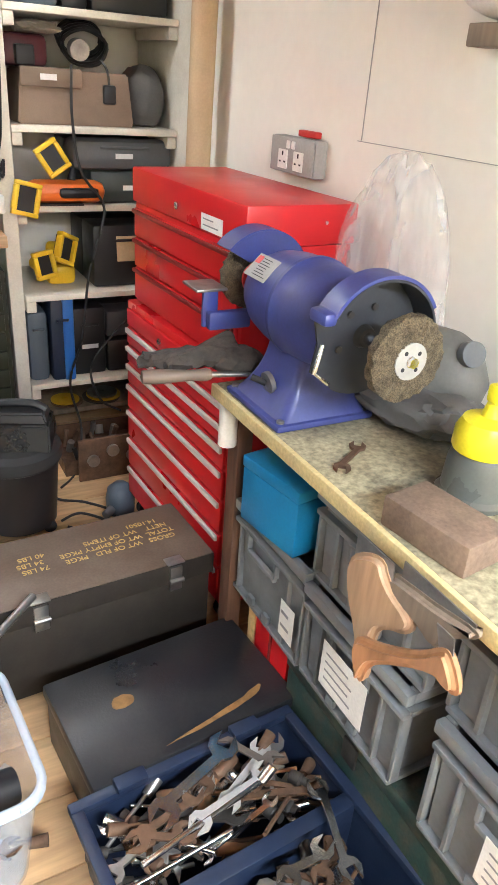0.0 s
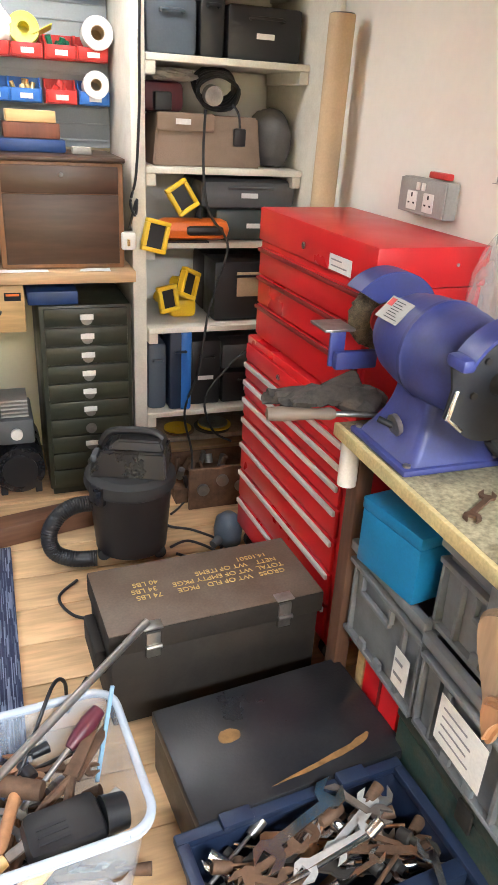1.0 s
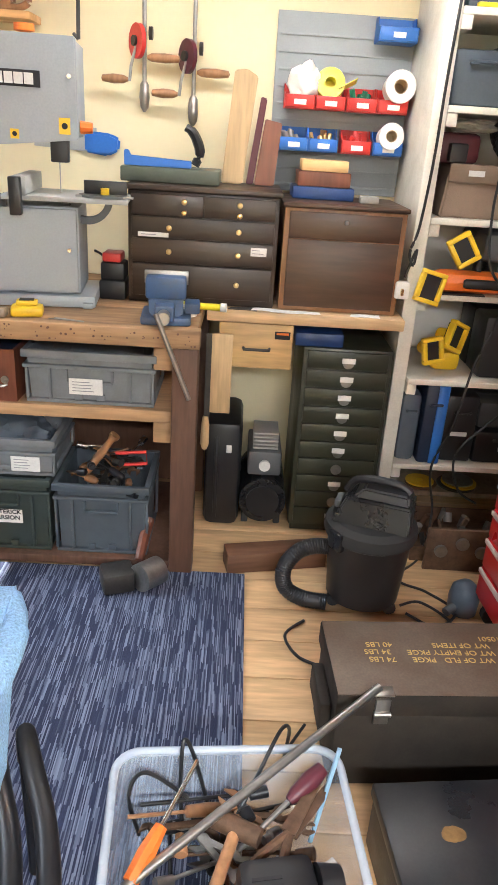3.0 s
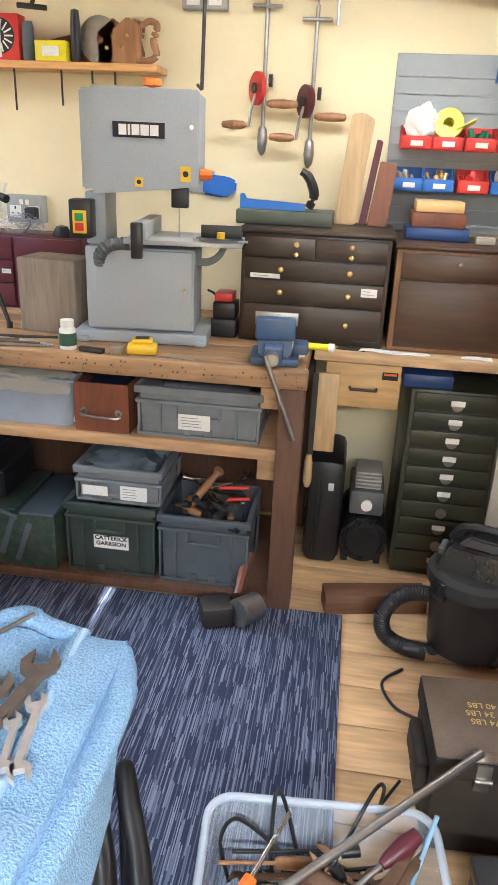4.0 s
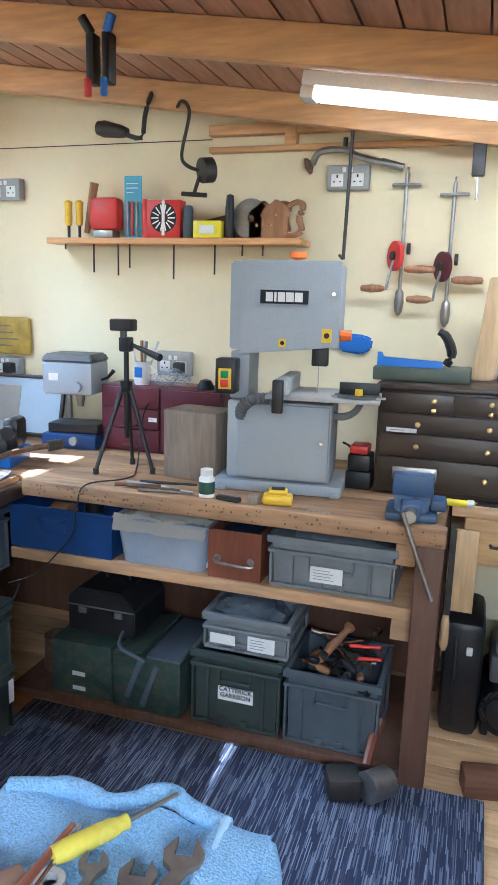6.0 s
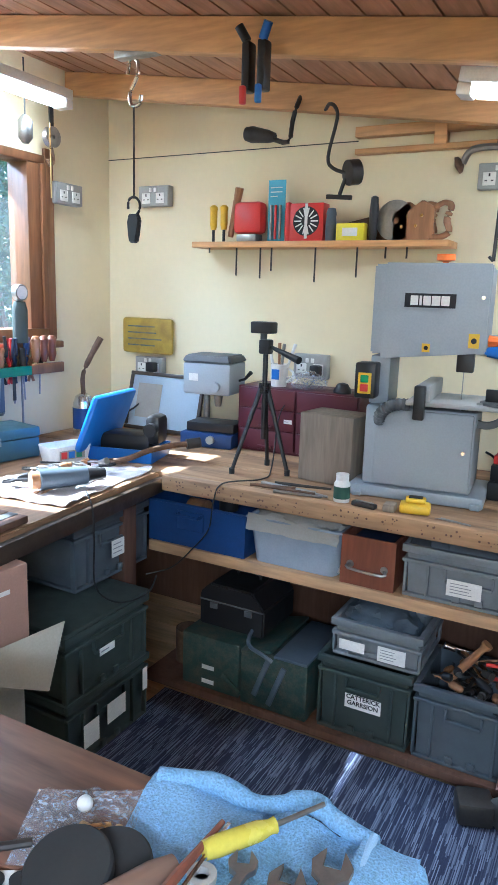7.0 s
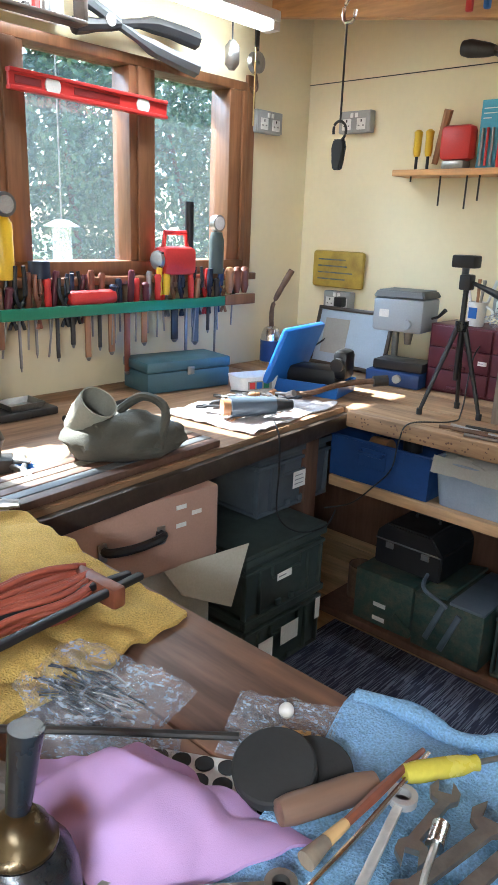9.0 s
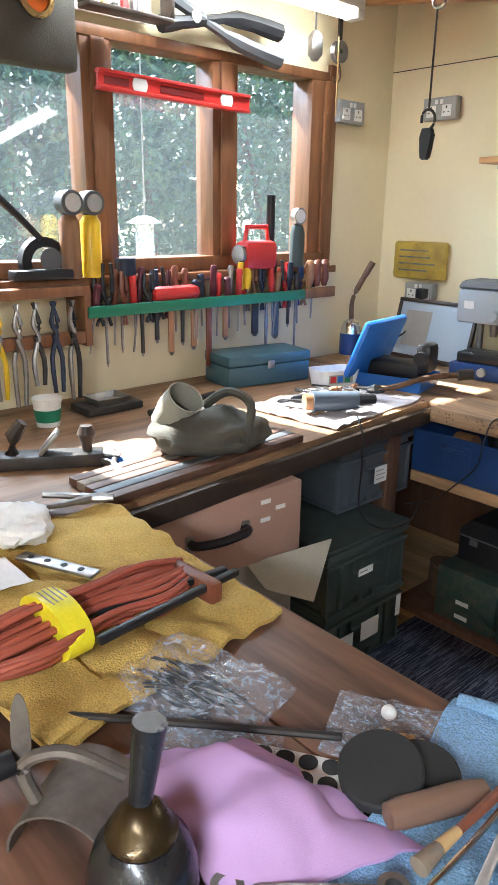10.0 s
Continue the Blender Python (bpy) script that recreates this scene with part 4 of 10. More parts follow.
M_SCRAPE = material("bare_scraped_wood", (0.26, 0.14, 0.045), 0.7, stain=0.9, stain_size=30)
for pts in ([(1.025, 1.755), (1.045, 1.748), (1.07, 1.752), (1.078, 1.768), (1.058, 1.785), (1.03, 1.778)], [(1.20, 1.633), (1.30, 1.648), (1.325, 1.668), (1.31, 1.672), (1.25, 1.652), (1.08, 1.628), (1.08, 1.625)]):
    for _ in range(2):
        pts = [q for a, c in zip(pts, pts[1:] + pts[:1]) for q in ((a[0] * 0.75 + c[0] * 0.25, a[1] * 0.75 + c[1] * 0.25), (a[0] * 0.25 + c[0] * 0.75, a[1] * 0.25 + c[1] * 0.75))]
    pts = [(x0 + 0.003 * noise.noise(Vector((x0 * 90, y0 * 90, 0))), y0 + 0.003 * noise.noise(Vector((x0 * 90, y0 * 90, 5)))) for x0, y0 in pts]
    part("scrape", slab(bmnew(), pts, 0.0006, Matrix.Translation((0, 0, 0.1621))), M_SCRAPE, bx)
part("hinge", box(bmnew(), 1.02, 1.06, 1.8865, 1.89, 0.11, 0.155, 0.001), M_IRON, bx)
part("hinge", box(bmnew(), 1.24, 1.28, 1.8865, 1.89, 0.11, 0.155, 0.001), M_IRON, bx)
moved(bx, turn_about(1.15, 1.7455, 5.2, 0.02, 0.027))

tbx = thing("open_toolbox", "open navy plastic toolbox filled with spanners", "toolbox", 1.161, 1.399, 0.0, 4.5)
part("body", shell(bmnew(), 0.45, 0.44, 0.155, 0.006, 0.95, r=0.02), M_NAVY, tbx)
part("rim", rim(bmnew(), 0.44, 0.43, 0.14, 0.158, 0.014, 0.008), M_NAVY, tbx)
part("divider", box(bmnew(), -0.215, 0.215, -0.016, 0.016, 0.02, 0.15, 0.004), M_NAVY, tbx)
for x0 in (-0.12, 0.12):
    part("hinge_lug", box(bmnew(), x0 - 0.03, x0 + 0.03, 0.20, 0.23, 0.158, 0.172, 0.003), M_NAVY, tbx)
SP = [heap("spanners", "heap of worn steel spanners and sockets", "hand tools", 1.14, 1.485, 0.07, 0.40, 0.17, 64, 3, [M_RUST, M_RUST, M_STEEL, M_CHROME, M_IRON], (0.10, 0.2), 0.07),
      heap("spanners", "heap of worn steel sockets and spanners", "hand tools", 1.14, 1.26, 0.07, 0.40, 0.17, 56, 4, [M_RUST, M_STEEL, M_CHROME, M_IRON], (0.06, 0.15), 0.06)]
b = bmnew()
spanner(b, 0.23, 0.014, 0.008)
SP.append(single("spanner", b, M_CHROME, "large bright open-ended spanner lying on the heap", "spanner", 1.12, 1.53, 0.165, 24, rx=6))
rod(b := bmnew(), (-0.13, 0, 0), (0.13, 0, 0), 0.006)
rod(b, (0.125, 0, 0), (0.15, 0, 0.02), 0.011)
SP.append(single("breaker_bar", b, M_CHROME, "chrome socket bar lying on the heap of spanners", "socket bar", 1.10, 1.45, 0.168, 8))
for k, (x0, y0, rz, L, mt) in enumerate(((1.21, 1.50, 32, 0.17, M_BRIGHT), (1.24, 1.53, -50, 0.13, M_OLDSTEEL), (1.05, 1.49, 16, 0.15, M_RUST), (1.02, 1.46, -18, 0.12, M_RUST), (1.16, 1.465, 12, 0.19, M_BRIGHT), (1.28, 1.33, 74, 0.19, M_CHROME), (1.20, 1.30, 10, 0.12, M_CHROME))):
    spanner(b := bmnew(), L, 0.010, 0.006)
    SP.append(single("spanner", b, mt, "worn open-ended spanner on top of the heap", "spanner", x0, y0, 0.156 + 0.003 * k, rz, "spanners in the toolbox", rx=4))
for ob in SP:
    moved(ob, turn_about(1.14, 1.37, 4.5, 0.021, 0.029))

tub = thing("plastic_tub", "translucent white plastic tub full of loose tools", "tub", 0.6535, 1.72, 0.0, 4.5)
part("body", shell(bmnew(), 0.415, 0.315, 0.243, 0.003, 0.86, r=0.045), M_TUB, tub)
ringp = []
for cx, cy, a0 in ((1, -1, -90), (1, 1, 0), (-1, 1, 90), (-1, -1, 180)):
    for k in range(7):
        q = radians(a0 + 15 * k)
        ringp.append((cx * (0.2125 - 0.05) + 0.05 * math.cos(q), cy * (0.1625 - 0.05) + 0.05 * math.sin(q), 0.242))
part("rim", tube(bmnew(), ringp + ringp[:1], 0.008, 10), M_TUBRIM, tub)
part("rim_skirt", tube(bmnew(), [(x0 * 1.012, y0 * 1.012, 0.232) for x0, y0, z0 in ringp + ringp[:1]], 0.004, 6), M_TUBRIM, tub)

vc = thing("wet_vacuum", "black drum vacuum cleaner with a ribbed hose", "vacuum cleaner", 1.05, 2.735, 0.0)
lathe(b := bmnew(), [(0.105, 0.025), (0.112, 0.03), (0.128, 0.24), (0.135, 0.245), (0.0, 0.245)], seg=32)
part("drum", b, M_BLACK, vc)
lathe(b := bmnew(), [(0.138, 0.247), (0.142, 0.26), (0.138, 0.285), (0.12, 0.30), (0.0, 0.30)], seg=32)
part("collar", b, M_RUBBER, vc)
head = Matrix.Rotation(radians(-20), 4, "Z")
part("motor_head", frustum(bmnew(), (-0.11, 0.12, -0.085, 0.085, 0.298), (-0.075, 0.115, -0.06, 0.06, 0.375)), M_BLACKGL, vc, m=head)
part("head_cap", frustum(bmnew(), (-0.06, 0.11, -0.052, 0.052, 0.376), (-0.03, 0.10, -0.04, 0.04, 0.405)), M_BLACK, vc, m=head)
part("switch", box(bmnew(), -0.115, -0.095, -0.03, 0.03, 0.318, 0.345, 0.006), M_GREY, vc, m=head)
part("carry_handle", tube(bmnew(), [(-0.085, 0.0, 0.37), (-0.05, 0.0, 0.415), (0.06, 0.0, 0.42), (0.10, 0.0, 0.40)], 0.013, soft=5), M_BLACK, vc, m=head)
for sx in (-1, 1):
    part("latch", box(bmnew(), sx * 0.137 - 0.012, sx * 0.137 + 0.012, -0.025, 0.025, 0.225, 0.285, 0.005), M_BLACKGL, vc, m=Matrix.Rotation(radians(35), 4, "Z"))
for a in (200, 320, 80):
    part("castor", rod(bmnew(), (0.1 * math.cos(radians(a)), 0.1 * math.sin(radians(a)) - 0.012, 0.02), (0.1 * math.cos(radians(a)), 0.1 * math.sin(radians(a)) + 0.012, 0.02), 0.02), M_RUBBER, vc)
b = bmnew()
path = smooth_path([(-0.12, 0.0, 0.185), (-0.17, -0.01, 0.19), (-0.22, -0.02, 0.17), (-0.255, -0.03, 0.115), (-0.245, -0.04, 0.055), (-0.19, -0.06, 0.032), (-0.12, -0.07, 0.03)], 16)
tube(b, path, [0.0255 if k % 2 else 0.0238 for k in range(len(path))], 12)
part("hose", b, M_BLACK, vc)


# ---- things along the east wall ----
def hood(bm, r, w, a0, a1, t=0.005, n=18):
    """A curved guard band about the y axis, from angle a0 to a1, w deep."""
    prev = None
    for k in range(n + 1):
        a = radians(a0 + (a1 - a0) * k / n)
        c, s = math.cos(a), math.sin(a)
        ring = [bm.verts.new((rr * c, yy, rr * s)) for rr, yy in ((r, 0), (r, w), (r - t, w), (r - t, 0))]
        if prev:
            for i in range(4):
                bm.faces.new((prev[i], prev[(i + 1) % 4], ring[(i + 1) % 4], ring[i]))
        else:
            bm.faces.new(ring)
        prev = ring
    bm.faces.new(prev[::-1])
    return bm


RY = Matrix.Rotation(radians(90), 4, "X")
M_GUARD = material("dusty_dark_guard", (0.020, 0.023, 0.032), 0.55, stain=0.6, stain_size=9, dark=(0.055, 0.055, 0.055))
gr = thing("bench_grinder", "blue bench grinder with wire wheels bolted to the chipboard bench", "bench grinder", 1.437, 1.815, 0.753)
part("base_plate", box(bmnew(), -0.105, 0.10, -0.10, 0.105, 0, 0.014, 0.006), M_BLUEGR, gr)
b = bmnew()
prev = None
for k in range(11):
    u = k / 10
    hx, hy, z0 = 0.046 + 0.048 * (1 - u) ** 2.2, 0.062 + 0.032 * (1 - u) ** 2.2, 0.0145 + 0.125 * u
    ring = []
    for cx, cy, a0 in ((1, -1, -90), (1, 1, 0), (-1, 1, 90), (-1, -1, 180)):
        for i in range(4):
            q = radians(a0 + 30 * i)
            ring.append(b.verts.new((cx * (hx - 0.018) + 0.018 * math.cos(q), cy * (hy - 0.018) + 0.018 * math.sin(q), z0)))
    if prev:
        for i in range(16):
            b.faces.new((prev[i], prev[(i + 1) % 16], ring[(i + 1) % 16], ring[i]))
    prev = ring
part("pedestal", b, M_BLUEGR, gr)
for bx0, by0 in ((-0.092, -0.086), (-0.092, 0.090), (0.086, -0.086)):
    part("bolt", rod(bmnew(), (bx0, by0, 0.0145), (bx0, by0, 0.019), 0.007), M_STEEL, gr)
lathe(b := bmnew(), [(0.0, -0.165), (0.03, -0.165), (0.046, -0.152), (0.066, -0.130), (0.080, -0.095), (0.087, -0.05), (0.089, 0.0)], Matrix.Translation((0, 0, 0.19)) @ RY, 40)
part("motor_housing", b, M_BLUEGR, gr)
lathe(b := bmnew(), [(0.0895, 0.0005), (0.0928, 0.004), (0.0928, 0.013), (0.0895, 0.017), (0.0885, 0.05), (0.083, 0.085), (0.070, 0.116), (0.050, 0.138), (0.034, 0.15), (0, 0.15)], Matrix.Translation((0, 0, 0.19)) @ RY, 40)
part("motor_end_bell", b, M_BLUEGR, gr)
sw = part("switch_plate", rod(bmnew(), (-0.070, -0.005, 0.058), (-0.079, -0.005, 0.056), 0.021), M_STEEL, gr)
part("switch_lever", rod(bmnew(), (-0.0795, -0.005, 0.056), (-0.10, 0.014, 0.064), 0.006), M_BLACK, sw)
pm = Matrix.Translation((-0.0655, 0.065, 0.247)) @ Matrix.Rotation(radians(-90), 4, "Z") @ Matrix.Rotation(radians(45), 4, "X")
rp = part("rating_plate", box(bmnew(), -0.036, 0.036, -0.024, 0.024, 0, 0.002), M_SOCKET, gr, "worn silver rating plate", m=pm)
text_bars(rp, Matrix.Translation((0.010, 0, 0.0021)), 0.046, 0.040, 7, 4, M_INK)
part("warning_mark", box(bmnew(), -0.032, -0.016, 0.004, 0.020, 0.0021, 0.0028), M_REDPL, rp)
# near guard: dark side plate with a blue hood
out = [(0.100 * math.cos(radians(q)), 0.100 * math.sin(radians(q))) for q in range(-118, 172, 10)] + [(-0.085, -0.005), (-0.094, -0.052), (-0.070, -0.066)]
g = part("guard_plate", slab(bmnew(), out, 0.005, Matrix.Translation((0, -0.158, 0.19)) @ RY, 0.001), M_GUARD, gr, "dusty dark guard plate")
part("guard_lip", tube(bmnew(), [(-0.080, -0.168, 0.185), (-0.093, -0.172, 0.140), (-0.068, -0.178, 0.122)], 0.004), M_CHROME, g)
for q in (20, 75, 130, 200, 300):
    part("guard_bolt", rod(bmnew(), (0.05 * math.cos(radians(q)), -0.1635, 0.19 + 0.05 * math.sin(radians(q))), (0.05 * math.cos(radians(q)), -0.168, 0.19 + 0.05 * math.sin(radians(q))), 0.006, seg=8), M_IRON, g)
part("bearing_boss", rod(bmnew(), (0, -0.1635, 0.19), (0, -0.176, 0.19), 0.020, 0.016, 22), M_IRON, g)
h = part("guard_hood", hood(bmnew(), 0.104, 0.055, 5, 150, 0.004, 26), M_GUARD, gr)
h.matrix_basis = Matrix.Translation((0, -0.2145, 0.19))
h2 = part("hood_cap", hood(bmnew(), 0.110, 0.048, 30, 152, 0.0055, 24), M_BLUEGR, gr)
h2.matrix_basis = Matrix.Translation((0, -0.214, 0.19))
part("hood_nose", box(bmnew(), -0.113, -0.088, -0.214, -0.166, 0.228, 0.250, 0.008), M_BLUEGR, gr)
# far guard: a crescent fin that leaves the wheel open to the front
cres = [(0.100 * math.cos(radians(q)), 0.100 * math.sin(radians(q))) for q in range(0, 141, 10)] + [(0.052 * math.cos(radians(q)), 0.052 * math.sin(radians(q))) for q in range(130, -1, -13)]
part("far_guard_plate", slab(bmnew(), cres, 0.006, Matrix.Translation((0, 0.176, 0.19)) @ RY, 0.0015), M_BLUEGR, gr)
h = part("far_guard_hood", hood(bmnew(), 0.102, 0.06, 20, 140, 0.005, 24), M_BLUEGR, gr)
h.matrix_basis = Matrix.Translation((0, 0.171, 0.19))
part("red_washer", rod(bmnew(), (0, 0.200, 0.19), (0, 0.206, 0.19), 0.032, seg=24), M_REDPL, gr)
part("spindle", rod(bmnew(), (0, -0.285, 0.19), (0, 0.27, 0.19), 0.009, seg=18), M_CHROME, gr)


def wire_wheel(parent, y, r, w):
    rnd = random.Random(int(y * 1000))
    b = bmnew()
    n = 72
    prof = [(r * 0.42, -w / 2), (r * 0.75, -w * 0.42), (r, -w * 0.3), (r * 1.02, 0), (r, w * 0.3), (r * 0.75, w * 0.42), (r * 0.42, w / 2)]
    rings = []
    for k in range(n):
        a = 2 * math.pi * k / n
        rings.append([b.verts.new(((q * (1 + rnd.uniform(-0.05, 0.05) * (q > r * 0.9))) * math.cos(a), z + rnd.uniform(-0.002, 0.002), (q * (1 + rnd.uniform(-0.05, 0.05) * (q > r * 0.9))) * math.sin(a))) for q, z in prof])
    for k in range(n):
        p, q = rings[k], rings[(k + 1) % n]
        for i in range(len(prof) - 1):
            b.faces.new((p[i], p[i + 1], q[i + 1], q[i]))
    m = Matrix.Translation((0, y, 0.19))
    wl = part("wire_wheel", b, M_WIRE, parent, m=m)
    rod(b := bmnew(), (0, -w * 0.55, 0), (0, w * 0.55, 0), r * 0.44, seg=24)
    part("hub_disc", b, M_SOCKET, wl)
    for q in (40, 130, 220, 310):
        part("hub_hole", rod(bmnew(), (r * 0.27 * math.cos(radians(q)), -w * 0.56, r * 0.27 * math.sin(radians(q))), (r * 0.27 * math.cos(radians(q)), -w * 0.555, r * 0.27 * math.sin(radians(q))), 0.0035, seg=10), M_INK, wl)
    rod(b := bmnew(), (0, -w * 0.55 - 0.008, 0), (0, -w * 0.55, 0), 0.009, seg=6)
    part("nut", b, M_CHROME, wl)
    return wl


M_WIRE = material("brass_coated_wire", (0.17, 0.135, 0.085), 0.6, metal=0.4, stain=0.8, stain_size=70, dark=(0.045, 0.04, 0.032), grain=0.6, grain_size=500, bump=1.0)
wire_wheel(gr, -0.268, 0.066, 0.028)
wire_wheel(gr, 0.225, 0.066, 0.03)
part("tool_rest", box(bmnew(), -0.135, -0.068, 0.19, 0.265, 0.172, 0.178, 0.002), M_STEEL, gr)
part("rest_bracket", box(bmnew(), -0.118, -0.085, 0.196, 0.206, 0.10, 0.1715, 0.003), M_BLUEGR, gr)
part("rest_arm", box(bmnew(), -0.112, -0.02, 0.176, 0.195, 0.098, 0.135, 0.005), M_BLUEGR, gr)

# gloves and gouge beside the grinder
M_LEATHER = material("worn_leather", (0.075, 0.062, 0.052), 0.85, stain=0.7, stain_size=30, dark=(0.02, 0.02, 0.02), bump=0.4)
gl = thing("work_gloves", "crumpled grey and black leather work gloves", "gloves")


def crumple(b, k):
    for v in b.verts:
        v.co += 0.011 * noise.noise_vector(v.co * 42) + 0.006 * noise.noise_vector(v.co * 90 + Vector((k, 0, 0)))
    return b


for k in range(5):
    y0 = 1.985 + 0.012 * k
    part("finger", crumple(tube(bmnew(), [(1.40, y0, 0.775 + 0.012 * k), (1.33, y0 + 0.01, 0.80 - 0.003 * k), (1.27 - 0.015 * k, y0 + 0.015, 0.785), (1.24, y0 + 0.02, 0.772)], [0.018, 0.017, 0.014, 0.010], 10, soft=4), k), M_LEATHER, gl)
bmesh.ops.create_icosphere(b := bmnew(), subdivisions=3, radius=1.0, matrix=Matrix.Translation((1.39, 1.99, 0.785)) @ Matrix.Diagonal((0.055, 0.05, 0.028, 1)))
part("palm", crumple(b, 9), M_LEATHER, gl)
gg = thing("wood_gouge", "turning tool with a smooth wooden handle", "chisel", 1.18, 1.985, 0.775, -12)
lathe(b := bmnew(), [(0.0, 0), (0.013, 0.004), (0.015, 0.03), (0.013, 0.06), (0.011, 0.10), (0.013, 0.13), (0.009, 0.14), (0, 0.14)], Matrix.Rotation(radians(90), 4, "Y"), 18)
part("handle", b, wood("dark_worn_handle", (0.17, 0.13, 0.10), "x", rough=0.5), gg)
part("blade", rod(bmnew(), (0.1405, 0, 0), (0.30, 0, -0.006), 0.006, 0.004), M_STEEL, gg)

b = bmnew()
spanner(b, 0.115, 0.007, 0.005)
single("spanner", b, M_RUST, "small dull combination spanner on the chipboard", "spanner", 1.405, 1.60, 0.753, 38)
b = bmnew()
box(b, -0.043, 0.043, -0.074, 0.074, 0, 0.048, 0.004)
single("wood_block", b, M_BRICK, "rough reddish brown hardwood block", "block", 1.385, 1.355, 0.753, 8)
jr = thing("sprayer_jar", "grey jar with a bright yellow screw lid and spray nozzle", "jar", 1.515, 1.43, 0.753)
lathe(b := bmnew(), [(0.062, 0), (0.066, 0.006), (0.066, 0.012), (0.058, 0.02), (0.055, 0.075), (0.048, 0.095), (0, 0.095)], seg=28)
part("jar_body", b, material("smoky_grey_plastic", (0.12, 0.125, 0.11), 0.25, stain=0.2, stain_size=6), jr)
lathe(b := bmnew(), [(0.052, 0.0955), (0.054, 0.10), (0.053, 0.13), (0.044, 0.15), (0.018, 0.158), (0.012, 0.18), (0, 0.182)], seg=28)
part("lid", b, M_YELLOWB, jr)
part("nozzle", box(bmnew(), -0.012, 0.045, -0.012, 0.012, 0.182, 0.215, 0.006), M_YELLOWB, jr)
part("blue_clip", box(bmnew(), -0.085, -0.06, -0.05, -0.03, 0.0, 0.025, 0.005), M_BLUEPL, jr)


jr.matrix_basis = jr.matrix_basis @ Matrix.Diagonal((0.9, 0.9, 0.86, 1))


def cloth(name, pts, mat, label, category, thick=0.004, n=34, amp=0.006, seed=1, freq=14, parent=None, edges=()):
    """A draped sheet over a four-cornered patch: pts are corners (x, y, z) in order; edges: a hanging side."""
    rnd = random.Random(seed)
    a, b, c, d = [Vector(p) for p in pts]
    bm = bmnew()
    off = Vector((seed * 3.1, seed * 1.7, 0))
    grid = []
    for j in range(n + 1):
        row = []
        for i in range(n + 1):
            u, v = i / n, j / n
            w = 0.5 * math.sin(9 * v + seed) * 0.012
            p = (a * (1 - u) + b * u) * (1 - v) + (d * (1 - u) + c * u) * v
            q = noise.noise(Vector((p.x, p.y, 0)) * freq + off)
            q2 = noise.noise(Vector((p.x, p.y, 0)) * freq * 3.1 + off)
            ed = noise.noise(Vector((p.x * 9, p.y * 9, 3.3)) + off) * 0.012
            p = p + Vector((ed, ed * 0.8 + w * (u if i in (0, n) else 0), abs(q) * amp * 2.2 + q2 * amp * 0.35))
            row.append(bm.verts.new(p))
        grid.append(row)
    for j in range(n):
        for i in range(n):
            bm.faces.new((grid[j][i], grid[j][i + 1], grid[j + 1][i + 1], grid[j + 1][i]))
    ex = bmesh.ops.extrude_face_region(bm, geom=list(bm.faces))
    for v in ex["geom"]:
        if isinstance(v, bmesh.types.BMVert):
            v.co.z += thick
    if parent is not None:
        return part(name, bm, mat, parent, label)
    return single(name, bm, mat, label, category)


# clear bag and respirator against the wall
def crumple_bag(name, x, y, z, sx, sy, sz, seed, mat, label, amp=0.25, rz=0, cat="plastic bag"):
    bm = bmnew()
    bmesh.ops.create_icosphere(bm, subdivisions=4, radius=1.0)
    off = Vector((seed, seed * 2.3, 0))
    for v in bm.verts:
        p = v.co.copy()
        k = 1 + amp * noise.noise(p * 1.8 + off) + amp * 0.6 * abs(noise.noise(p * 4.5 + off)) + amp * 0.25 * noise.noise(p * 11 + off)
        v.co = Vector((p.x * sx * k, p.y * sy * k, max(p.z, -0.72) * sz * k))
    lo = min(v.co.z for v in bm.verts)
    for v in bm.verts:
        v.co.z -= lo
    return single(name, bm, mat, label, cat, x, y, z, rz)


crumple_bag("plastic_bag", 1.675, 1.90, 0.754, 0.068, 0.155, 0.24, 3, M_HAZE, "large cloudy plastic bag slumped against the wall", 0.13)
crumple_bag("black_bag", 1.60, 1.70, 0.753, 0.09, 0.16, 0.05, 8, M_FELT, "limp black cloth bag behind the grinder", 0.3, cat="bag")
rs = thing("respirator", "grey half mask respirator with a slotted filter", "respirator", 1.625, 1.655, 0.855, 20)
lathe(b := bmnew(), [(0.0, 0.075), (0.03, 0.07), (0.055, 0.045), (0.065, 0.01), (0.06, -0.04), (0.0, -0.045)], Matrix.Rotation(radians(35), 4, "X") @ Matrix.Diagonal((1, 1.35, 1, 1)), 24)
part("shell", b, material("dusty_grey_rubber", (0.13, 0.13, 0.12), 0.6, stain=0.4), rs)
rod(b := bmnew(), (-0.05, 0.03, 0.05), (-0.075, 0.04, 0.065), 0.032, seg=22)
f = part("filter", b, M_PAPER, rs)
for k in range(4):
    part("slot", box(bmnew(), -0.079, -0.0745, 0.022 + 0.01 * k, 0.027 + 0.01 * k, 0.045, 0.085), M_INK, f)
part("valve", rod(bmnew(), (-0.02, -0.05, 0.055), (-0.03, -0.065, 0.061), 0.022, seg=18), M_GREY, rs)


